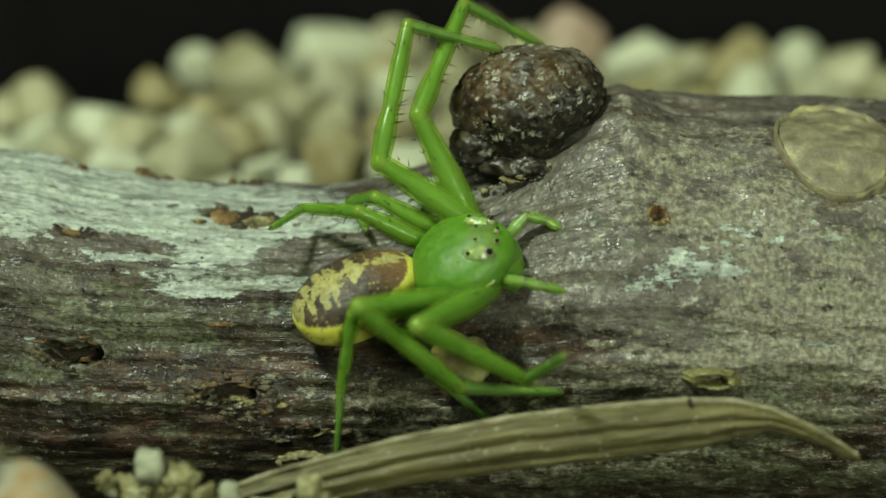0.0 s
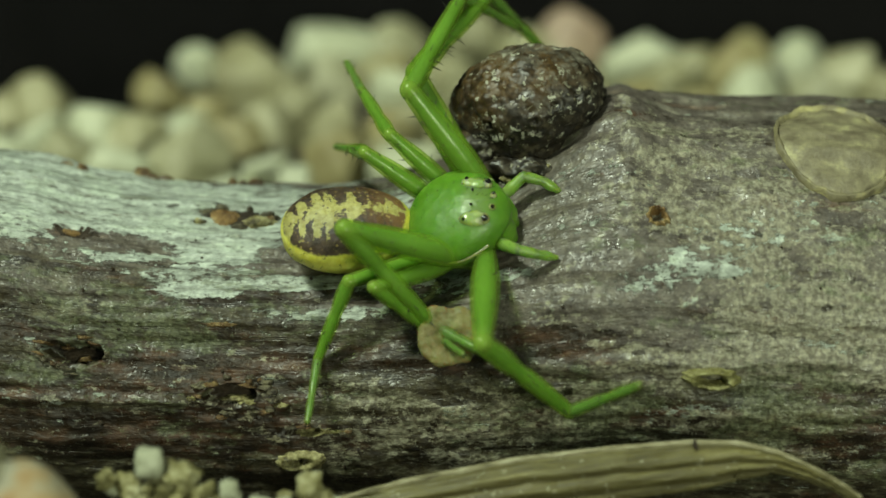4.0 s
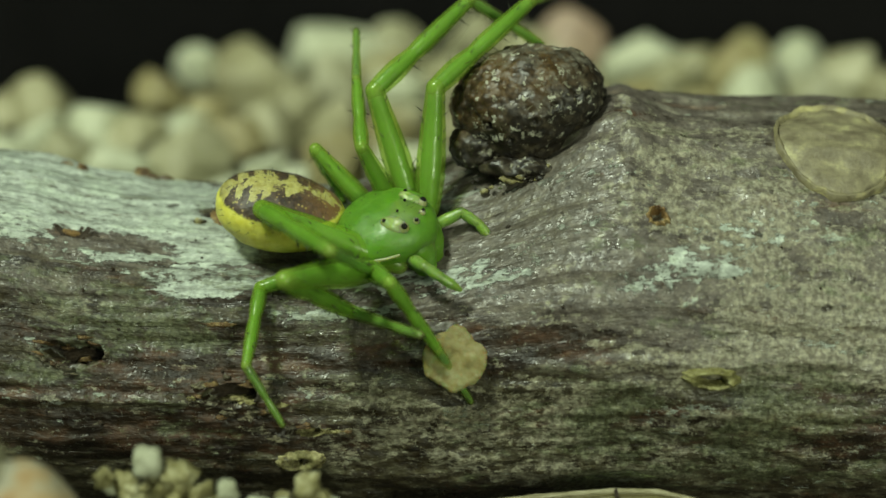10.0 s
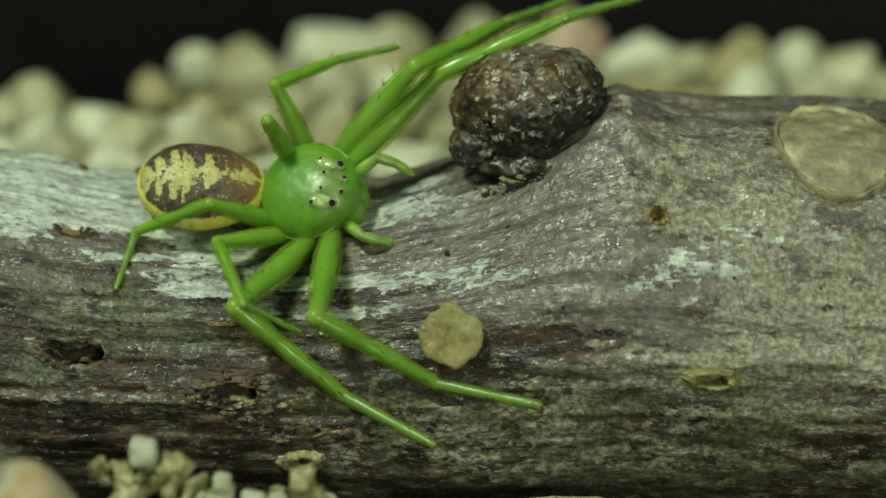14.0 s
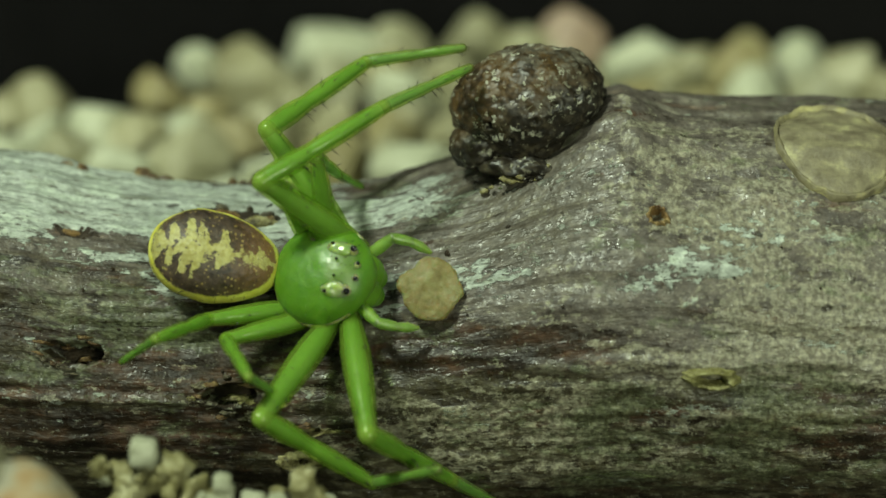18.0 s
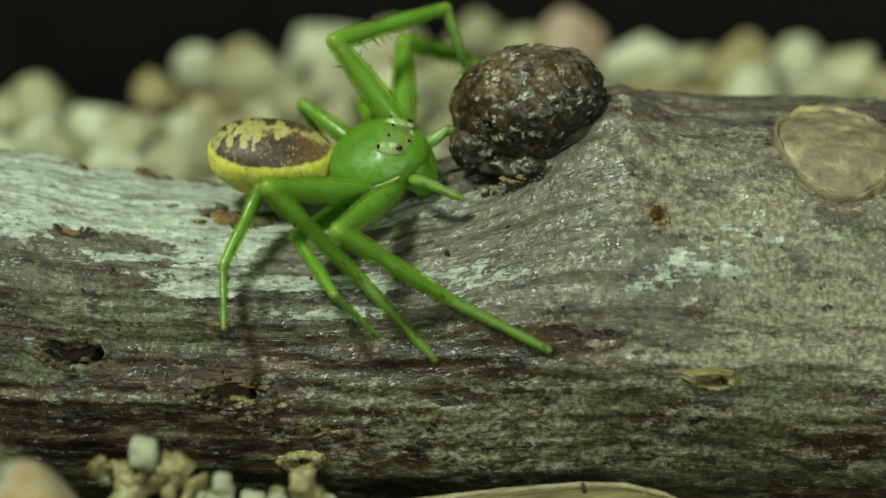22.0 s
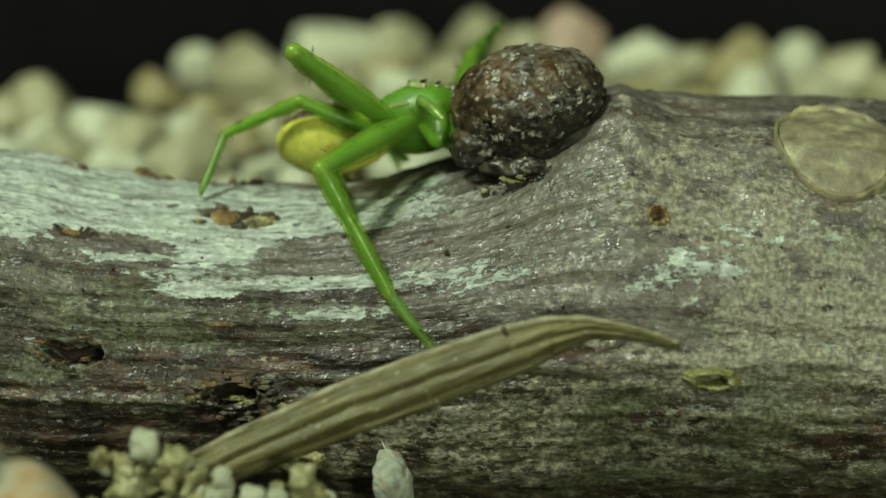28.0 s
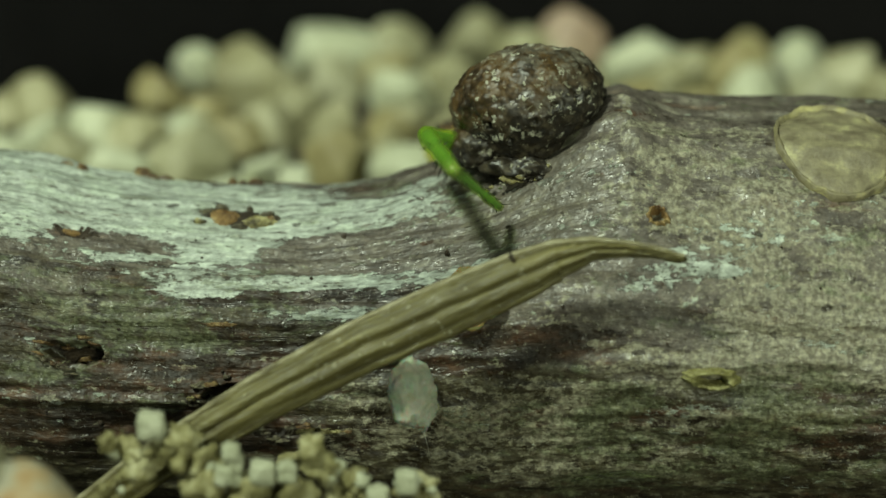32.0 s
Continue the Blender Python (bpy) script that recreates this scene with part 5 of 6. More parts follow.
def motions():
    walk(SPIDER, [(t, Matrix.LocRotScale(Vector((x, y, z)) * MM, turned((qw, qx, qy, qz)), None)) for t, x, y, z, qw, qx, qy, qz in (
        (0, 0.393, 0.116, -0.274, 0.9389, 0.2868, -0.1748, -0.0751), (0.5, 0.373, 0.131, -0.281, 0.9414, 0.2838, -0.1701, -0.0657), (1, 0.454, 0.084, -0.313, 0.9439, 0.2801, -0.1657, -0.0564),
        (1.5, 0.561, 0.076, -0.212, 0.9274, 0.3455, -0.1394, -0.0336), (2, 0.262, 0.303, -0.027, 0.8965, 0.4276, -0.1156, -0.0095), (2.5, 0.295, 0.53, 0.259, 0.8922, 0.4412, -0.093, -0.0269),
        (3, 0.642, 0.758, 0.618, 0.8809, 0.4561, -0.1089, -0.0642), (3.5, 0.461, 0.991, 0.667, 0.902, 0.4074, -0.1187, -0.0796), (4, 0.303, 0.962, 0.489, 0.9146, 0.3599, -0.1524, -0.1037),
        (4.5, -0.01, 1.142, 0.44, 0.9225, 0.3196, -0.1781, -0.1232), (5, -0.283, 1.272, 0.404, 0.9291, 0.2819, -0.1954, -0.1385), (5.5, -0.402, 1.324, 0.372, 0.9364, 0.2474, -0.1993, -0.1491),
        (6, -0.271, 0.884, 0.12, 0.9355, 0.2898, -0.1644, -0.1173), (6.5, -0.162, 0.814, 0.091, 0.9298, 0.3036, -0.1664, -0.1247), (7, -0.171, 0.827, 0.1, 0.9237, 0.3191, -0.1661, -0.1319),
        (7.5, -0.37, 0.977, 0.14, 0.9272, 0.3039, -0.17, -0.1377), (8, -0.416, 0.98, 0.106, 0.9308, 0.2875, -0.1749, -0.1431), (8.5, -0.38, 0.951, 0.133, 0.93, 0.2876, -0.1336, -0.186),
        (9, -0.624, 0.992, 0.146, 0.922, 0.2981, -0.0885, -0.2309), (9.5, -1.276, 1.227, 0.099, 0.9343, 0.2593, -0.0756, -0.2328), (10, -1.361, 1.374, 0.157, 0.9438, 0.2216, -0.0646, -0.2365),
        (10.5, -1.552, 1.213, -0.049, 0.94, 0.1411, -0.1038, -0.2927), (11, -2.241, 2.218, 0.42, 0.9238, 0.074, -0.1239, -0.3547), (11.5, -1.321, 1.607, 0.23, 0.9412, 0.1459, -0.0943, -0.2896),
        (12, -1.74, 2.228, 0.55, 0.9439, 0.2306, -0.0528, -0.2302), (12.5, -1.858, 2.343, 0.581, 0.9433, 0.2053, -0.0326, -0.2589), (13, -2.375, 2.71, 0.669, 0.9384, 0.1864, -0.0083, -0.2908),
        (13.5, -3.04, 2.367, 0.505, 0.9325, 0.2834, -0.0718, -0.2121), (14, -3.192, 2.524, 0.771, 0.8765, 0.4481, -0.0968, -0.1468), (14.5, -3.257, 2.23, 0.647, 0.8753, 0.4465, -0.0969, -0.1585),
        (15, -3.094, 2.13, 0.608, 0.8721, 0.4509, -0.0894, -0.1676), (15.5, -3.014, 1.809, 0.431, 0.8709, 0.4506, -0.0849, -0.1768), (16, -2.939, 1.516, 0.255, 0.8691, 0.4517, -0.0788, -0.1855),
        (16.5, -3.099, 1.948, 0.554, 0.8571, 0.4746, -0.0578, -0.192), (17, -2.852, 1.242, 0.098, 0.8595, 0.4636, -0.0655, -0.2051), (17.5, -2.821, 0.857, -0.238, 0.851, 0.4844, -0.0893, -0.1825),
        (18, -2.753, 0.431, -0.701, 0.849, 0.4911, -0.1138, -0.1585), (18.5, -2.438, 0.273, -0.838, 0.8502, 0.4942, -0.1053, -0.1479), (19, -2.2, 0.226, -0.858, 0.8555, 0.4915, -0.0935, -0.1336),
        (19.5, -1.629, 0.304, -0.656, 0.8501, 0.5007, -0.11, -0.1208), (20, -1.187, 0.68, -0.129, 0.8497, 0.505, -0.1142, -0.0995), (20.5, -0.968, 1.004, 0.225, 0.8662, 0.4687, -0.1349, -0.1089),
        (21, -1.042, 1.939, 0.837, 0.8874, 0.4282, -0.1349, -0.1046), (21.5, -1.119, 1.602, 1.053, 0.9294, 0.2986, -0.1685, -0.1366), (22, -1.581, 2.854, 1.527, 0.9541, 0.2222, -0.126, -0.1564),
        (22.5, -1.821, 3.539, 1.795, 0.9506, 0.043, -0.0939, -0.2929), (23, -1.185, 4.083, 1.91, 0.8647, -0.0586, -0.081, -0.4923), (23.5, -1.182, 4.171, 2.055, 0.8671, -0.07, -0.0849, -0.4858),
        (24, -1.245, 4.196, 1.95, 0.8692, -0.0818, -0.0898, -0.4793), (24.5, -1.339, 4.22, 1.839, 0.8553, -0.1171, -0.089, -0.4969), (25, -1.403, 4.353, 2.165, 0.8373, -0.1523, -0.0875, -0.5177),
        (25.5, -1.509, 4.464, 2.473, 0.7824, -0.2316, -0.1052, -0.5684), (26, -1.438, 4.486, 2.424, 0.8075, -0.2131, -0.1068, -0.5395), (26.5, -1.227, 4.487, 2.289, 0.8258, -0.2012, -0.1179, -0.5134),
        (27, -1.007, 4.487, 2.152, 0.8406, -0.189, -0.1293, -0.4908), (27.5, -0.915, 4.508, 2.099, 0.8544, -0.1713, -0.1311, -0.4726), (28, -0.564, 4.56, 2.168, 0.8617, -0.1956, -0.1459, -0.4449),
        (28.5, -0.1, 4.908, 1.909, 0.8617, -0.212, -0.1788, -0.425), (29, 0.332, 5.269, 1.703, 0.8687, -0.2086, -0.1731, -0.4145), (29.5, 0.532, 5.495, 1.577, 0.8678, -0.2055, -0.1743, -0.4176),
        (30, 0.734, 5.721, 1.449, 0.8668, -0.2022, -0.1754, -0.4208), (30.5, 1.184, 5.709, 1.403, 0.883, -0.1574, -0.0923, -0.4325), (31, 1.67, 5.691, 1.33, 0.8904, -0.1262, -0.036, -0.4359),
        (31.5, 1.775, 5.725, 1.26, 0.8902, -0.1246, -0.0328, -0.4369), (32, 1.881, 5.759, 1.189, 0.8901, -0.123, -0.0297, -0.4379),
    )])
    # the abdomen swings on the waist: sideways, up
    walk(ABDOMEN, [(t, Matrix.Translation(WAIST * MM) @ pose(0, 0, 0, 0, -a, b)) for t, b, a in (
        (0, 24, -6), (0.5, 21, -7), (1, 18, -8), (1.5, 15, -7), (2, 12, -8), (2.5, 14, -7), (3, 11, -11), (3.5, 12, -14), (4, 11, -20), (4.5, 12, -25),
        (5, 13, -28), (5.5, 14, -29), (6, 9, -26), (6.5, 6, -29), (7, 4, -30), (7.5, 4, -33), (8, 3, -35), (8.5, 11, -31), (9, 20, -25), (9.5, 22, -25),
        (10, 23, -24), (10.5, 32, -28), (11, 45, -27), (11.5, 29, -32), (12, 14, -32), (12.5, 19, -31), (13, 24, -30), (13.5, 13, -32), (14, 12, -25), (14.5, 13, -25),
        (15, 14, -25), (15.5, 14, -26), (16, 13, -26), (16.5, 16, -24), (17, 17, -25), (17.5, 9, -28), (18, -1, -30), (18.5, 1, -27), (19, 1, -25), (19.5, 5, -24),
        (20, 8, -21), (20.5, 16, -19), (21, 24, -14), (21.5, 15, -25), (22, 17, -24), (22.5, 40, -11), (23, 64, -2), (23.5, 63, -1), (24, 62, 1), (24.5, 64, 2),
        (25, 67, 4), (25.5, 72, 9), (26, 69, 9), (26.5, 66, 8), (27, 63, 7), (27.5, 60, 7), (28, 57, 4), (28.5, 56, -2), (29, 54, -2), (29.5, 55, -2),
        (30, 55, -2), (30.5, 53, 6), (31, 1, 3), (31.5, -8, 2), (32, -17, 1),
    )])
    step_leg("L1", (
        (0, -62, 44, 22, 25, 81, -45), (0.5, -60, 44, 21, 24, 81, -44), (1, -59, 44, 21, 26, 81, -44), (1.5, -55, 36, 18, 16, 86, -46), (2, -54, 40, 20, -4, 96, -48), (2.5, -57, 50, 16, -8, 86, -55), (3, -59, 51, 11, -13, 74, -64), (3.5, -61, 59, 12, -10, 62, -64),
        (4, -40, 55, 14, -12, 50, -68), (4.5, -22, 49, 16, -14, 37, -72), (5, -8, 53, 18, -13, 21, -73), (5.5, -2, 56, 19, -9, 12, -71), (6, 4, 48, 18, -5, 28, -30), (6.5, 3, 47, 14, -6, 20, -28), (7, 3, 44, 10, -8, 13, -26), (7.5, 6, 46, 10, -9, 14, -24),
        (8, 5, 48, 12, -6, 15, -21), (8.5, -9, 51, 8, -3, 10, -19), (9, -18, 50, 4, -1, 4, -18), (9.5, -3, 50, 15, 4, 13, -17), (10, 0, 54, 24, 10, 21, -16), (10.5, 12, 60, 30, 23, 15, -14), (11, 29, 54, 18, 17, 12, -12), (11.5, 5, 62, 22, 14, 20, -17),
        (12, 6, 51, 27, 1, 30, -21), (12.5, -1, 55, 30, 4, 42, -25), (13, 0, 56, 37, 9, 70, -19), (13.5, 28, 31, 55, 8, 55, -24), (14, 41, 7, 58, -6, 49, -32), (14.5, 36, 8, 50, -17, 50, -28), (15, 42, 40, 44, -30, 52, -22), (15.5, 31, 62, 44, -29, 61, -5),
        (16, -21, 72, 47, -26, 59, -5), (16.5, -76, 71, 50, -22, 56, -5), (17, -67, 41, 57, -11, 54, -5), (17.5, -68, 57, 46, -23, 56, -8), (18, -65, 62, 42, -22, 45, -30), (18.5, -64, 48, 40, -18, 57, -49), (19, -64, 30, 39, -11, 88, -54), (19.5, -62, 34, 34, -13, 110, -50),
        (20, -71, 51, 29, -13, 127, -36), (20.5, -64, 31, 33, -13, 138, -30), (21, -69, 45, 36, -15, 145, -34), (21.5, -57, 51, 31, -17, 155, -50), (22, -57, 58, 36, -19, 158, -57), (22.5, -25, 70, 1, -11, -164, -72), (23, 39, 67, -39, 6, -148, -57), (23.5, -9, 59, -38, 6, 163, -48),
        (24, -20, 51, -35, 11, 141, -34), (24.5, -25, 52, -35, 20, 131, -26), (25, -36, 43, -36, 29, 122, -18), (25.5, -38, 53, -50, 31, 94, -11), (26, -36, 51, -45, 29, 99, -10), (26.5, -38, 51, -43, 28, 102, -9), (27, -39, 51, -40, 27, 104, -7), (27.5, -39, 49, -38, 26, 107, -5),
        (28, -42, 52, -45, 26, 118, -10), (28.5, -39, 57, -43, 24, 122, -24), (29, -40, 59, -43, 18, 125, -34), (29.12, -41, 59, -9, -8, 86, -64), (29.25, -42, 58, 29, -30, 1, -58), (29.38, -42, 58, 80, -38, -28, -26), (29.5, -43, 57, 127, -24, -43, 9), (30, -45, 56, 126, -24, -43, 8),
        (30.5, -52, 46, 125, -14, -43, 0), (31, -55, 39, 126, -8, -41, -5), (31.5, -54, 37, 126, -7, -43, -4), (32, -53, 35, 126, -4, -45, -6),
    ))
    step_leg("L2", (
        (0, -18, 51, 20, 5, 84, -58), (0.5, -17, 51, 22, 5, 80, -59), (1, -18, 51, 24, 8, 76, -60), (1.5, -22, 42, 26, -1, 89, -61), (2, -17, 38, 32, -16, 107, -60), (2.5, -19, 31, 31, -22, 111, -63), (3, -25, 31, 27, -30, 124, -70), (3.5, -25, 37, 26, -25, 108, -73),
        (4, -23, 44, 24, -18, 88, -77), (4.5, -20, 50, 26, -14, 68, -77), (5, -18, 55, 28, -10, 53, -75), (5.5, -17, 59, 29, -6, 43, -72), (6, -19, 52, 34, 0, 61, -73), (6.5, -21, 51, 29, -1, 73, -72), (7, -22, 49, 25, -4, 85, -69), (7.5, -20, 51, 25, -5, 85, -67),
        (8, -20, 53, 25, -2, 85, -65), (8.5, -33, 53, 19, 2, 77, -62), (9, -39, 52, 13, 3, 71, -58), (9.5, -31, 55, 19, 7, 60, -56), (10, -38, 59, 24, 12, 51, -52), (10.5, -34, 70, 30, 24, 28, -51), (11, -11, 77, 20, 14, 16, -46), (11.5, -49, 69, 19, 17, 37, -50),
        (12, -32, 58, 20, -2, 67, -46), (12.5, -37, 60, 18, 3, 58, -46), (13, -29, 61, 17, 5, 50, -46), (13.5, 18, 38, 25, -12, 33, -43), (14, 45, 20, 31, -37, 34, -40), (14.5, 39, 18, 29, -37, 35, -41), (15, 39, 38, 26, -36, 42, -44), (15.5, 27, 46, 24, -34, 53, -44),
        (16, 6, 49, 23, -32, 66, -40), (16.5, 5, 61, 22, -32, 77, -31), (17, -22, 35, 21, -29, 84, -21), (17.5, -32, 31, 27, -34, 78, -19), (18, -39, 32, 28, -34, 73, -16), (18.5, -20, 26, 28, -27, 77, -38), (19, -2, 21, 30, -13, 90, -49), (19.5, -10, 23, 30, -18, 101, -51),
        (20, -19, 25, 33, -25, 112, -49), (20.25, -8, 37, 26, -36, 119, -15), (20.5, 7, 47, 18, -46, 124, 19), (21, 47, 52, 3, -58, 127, 32), (21.5, 53, 61, 1, -48, 137, 15), (21.75, 12, 44, 6, -46, 140, 9), (22, -8, 19, 10, -44, 142, 3), (22.5, -15, 24, -24, -16, 121, -9),
        (23, -46, 38, -46, -5, 103, -18), (23.5, -46, 36, -45, -3, 104, -19), (24, -42, 40, -45, -2, 104, -20), (24.5, -42, 47, -47, 2, 101, -23), (25, -46, 44, -50, 6, 97, -25), (25.5, -54, 48, -58, 16, 85, -31), (26, -49, 46, -54, 13, 91, -31), (26.5, -47, 46, -51, 12, 97, -32),
        (27, -45, 47, -49, 11, 103, -32), (27.5, -43, 45, -46, 9, 107, -31), (28, -47, 47, -43, 12, 110, -34), (28.17, -47, 49, -6, -26, 50, -48), (28.33, -46, 51, 55, -47, -5, -29), (28.5, -46, 53, 119, -28, -38, 5), (29, -48, 54, 121, -27, -36, 4), (29.5, -50, 53, 121, -27, -36, 3),
        (30, -52, 51, 121, -26, -36, 2), (30.5, -56, 40, 121, -16, -37, -2), (31, -58, 31, 123, -5, -38, -8), (31.5, -57, 30, 124, -3, -39, -10), (32, -56, 30, 126, -1, -41, -11),
    ))
    step_leg("L3", (
        (0, -69, 42, -46, -32, 154, 10), (0.5, -68, 41, -42, -34, 155, 8), (1, -67, 41, -41, -33, 157, 9), (1.5, -60, 35, -41, -42, 157, 19), (2, -50, 28, -38, -64, 157, 29), (2.17, -51, 27, -38, -60, 171, -17), (2.33, -51, 27, -37, -56, -163, -61), (2.5, -52, 26, -37, -52, -46, -62),
        (3, -63, 41, -45, -27, -55, -27), (3.5, -70, 54, -40, -20, -46, -23), (4, -58, 56, -31, -10, -29, -14), (4.5, -52, 71, -21, 1, -10, -2), (5, -34, 81, -12, 12, 10, 13), (5.5, -19, 83, -8, 19, 24, 26), (6, -37, 67, -12, 20, -3, 11), (6.5, -44, 71, -17, 17, -9, 11),
        (7, -55, 79, -21, 13, -16, 12), (7.5, -46, 84, -23, 13, -19, 12), (8, -34, 81, -24, 13, -22, 12), (8.5, -65, 73, -29, 11, -27, 11), (9, -79, 74, -35, 8, -33, 9), (9.5, -92, 87, -30, 13, -28, 13), (10, -128, 81, -26, 19, -23, 17), (10.5, -59, 68, -31, 26, -24, 18),
        (11, 137, 66, -39, 23, -27, 16), (11.5, -72, 65, -31, 18, -13, 4), (12, 166, 89, -23, -3, 0, -8), (12.5, 109, 88, -14, -6, 3, -8), (13, 81, 77, -2, -7, 6, -8), (13.5, 1, 62, 15, -21, 28, -21), (14, -26, 53, 35, -37, 55, -31), (14.5, -18, 51, 30, -38, 48, -32),
        (15, -10, 61, 21, -38, 33, -31), (15.5, 7, 61, 12, -37, 20, -23), (16, 20, 58, 3, -35, 12, -11), (16.5, 57, 59, -2, -36, 7, 0), (17, 29, 54, -6, -34, 8, 10), (17.25, 25, 55, -10, -47, 2, -18), (17.5, 21, 55, -16, -59, -6, -46), (18, 5, 49, -55, -78, -22, -82),
        (18.5, 7, 47, -23, -67, 37, -57), (19, 14, 50, -10, -54, 59, -7), (19.5, -1, 48, 1, -53, 64, -42), (20, -9, 60, 14, -51, 91, -57), (20.5, -29, 66, 12, -50, 54, -65), (21, -88, 79, 13, -48, 23, -58), (21.5, -138, 85, -11, -47, -5, -59), (21.75, -37, 47, -18, -50, -10, -63),
        (22, -32, 3, -25, -53, -17, -67), (22.5, -57, 20, -32, -32, -24, -45), (23, -110, 29, -53, -19, -44, -32), (23.5, -108, 26, -52, -18, -43, -31), (24, -106, 30, -51, -17, -42, -29), (24.5, -110, 36, -52, -13, -44, -25), (25, -108, 28, -55, -9, -46, -21), (25.5, -115, 26, -62, 0, -53, -11),
        (26, -111, 26, -58, -2, -49, -14), (26.5, -113, 28, -55, -3, -47, -15), (27, -117, 30, -53, -4, -45, -16), (27.5, -116, 30, -50, -6, -43, -18), (28, -132, 27, -47, -2, -40, -15), (28.5, -154, 24, -47, 2, -40, -12), (29, -151, 23, -49, 2, -38, -14), (29.5, -151, 23, -49, 2, -38, -14),
        (30, -151, 24, -49, 1, -38, -15), (30.5, -104, 28, -41, -10, -33, -23), (31, -77, 24, -38, -16, -28, -27), (31.5, -71, 24, -38, -16, -27, -28), (32, -65, 24, -37, -16, -27, -28),
    ))
    step_leg("L4", (
        (0, -83, 51, -60, -12, -167, 33), (0.5, -87, 55, -62, -8, -169, 36), (1, -81, 51, -63, -3, -170, 40), (1.17, -80, 51, -61, -6, -128, 21), (1.33, -78, 50, -58, -10, -96, -6), (1.5, -77, 50, -56, -13, -62, -31), (2, -84, 66, -50, -24, -68, -33), (2.5, -74, 58, -46, -33, -58, -31),
        (3, -64, 26, -45, -35, -51, -22), (3.5, -73, 44, -42, -36, -49, -25), (4, -70, 54, -41, -40, -47, -36), (4.5, -90, 74, -40, -46, -45, -50), (4.67, -103, 78, -39, -48, -150, -72), (4.83, -123, 80, -39, -50, 163, -32), (5, -152, 81, -38, -52, 150, 14), (5.5, 179, 79, -36, -53, 148, 3),
        (6, -58, 48, -32, -58, 150, 7), (6.5, -63, 46, -37, -54, 149, 7), (7, -67, 44, -40, -53, 149, 7), (7.5, -65, 47, -40, -54, 147, 8), (8, -63, 49, -41, -50, 146, 7), (8.5, -74, 46, -45, -48, 141, 7), (9, -80, 44, -47, -53, 135, 9), (9.5, -72, 49, -36, -56, 135, 6),
        (10, -79, 50, -35, -50, 135, 2), (10.5, -88, 61, -45, -28, 130, -9), (11, -161, 67, -45, -33, 123, -18), (11.5, -97, 56, -49, -23, 130, -9), (12, -76, 50, -34, -49, 135, 3), (12.5, -86, 49, -37, -45, 132, 1), (13, -100, 57, -33, -49, 127, 0), (13.25, -91, 71, -34, -54, 115, -53),
        (13.5, -50, 83, -36, -58, -26, -71), (14, 20, 84, -64, -74, -120, -84), (14.5, 23, 81, -65, -74, -116, -84), (15, 5, 85, -68, -74, -122, -84), (15.5, -6, 84, -69, -74, -123, -84), (16, -15, 83, -70, -75, -71, -85), (16.5, 136, 82, -80, -77, -28, -83), (17, -29, 83, -78, -75, -42, -83),
        (17.5, 0, 78, -88, -75, -20, -79), (17.67, 2, 75, -89, -75, 120, -55), (17.83, 3, 72, -91, -74, 127, -12), (18, 4, 69, -92, -74, 132, 31), (18.5, -34, 46, -24, -80, 133, 33), (19, -44, 29, 6, -64, 134, 35), (19.5, -39, 38, -11, -82, 136, 35), (20, -28, 75, -94, -79, 140, 36),
        (20.5, -62, 64, -74, -76, 141, 29), (21, -88, 56, -56, -73, 144, 24), (21.5, -69, 47, -39, -57, 147, 7), (22, -59, 25, -28, -52, 145, -2), (22.5, -102, 26, -34, -32, 129, -20), (23, -154, 17, -74, -14, 100, -29), (23.5, -154, 14, -72, -13, 101, -30), (24, -153, 16, -70, -12, 101, -32),
        (24.5, -157, 18, -66, -9, 97, -34), (25, -159, 10, -62, -8, 92, -36), (25.5, -166, 0, -67, 0, 77, -42), (26, -162, 2, -63, -1, 84, -41), (26.5, -159, 5, -63, -2, 89, -42), (27, -157, 9, -63, -2, 95, -40), (27.5, -154, 10, -62, -3, 99, -37), (28, -151, 9, -67, 1, 102, -41),
        (28.5, -151, 14, -71, 7, 104, -41), (29, -149, 15, -74, 7, 105, -38), (29.17, -149, 15, -73, 7, 52, -59), (29.33, -149, 16, -73, 6, -11, -45), (29.5, -149, 16, -72, 6, -39, -14), (30, -149, 16, -70, 6, -39, -15), (30.5, -146, 14, -43, -10, -34, -22), (31, -90, 14, -39, -16, -28, -28),
        (31.5, -87, 15, -39, -16, -28, -28), (32, -83, 15, -38, -17, -28, -28),
    ))
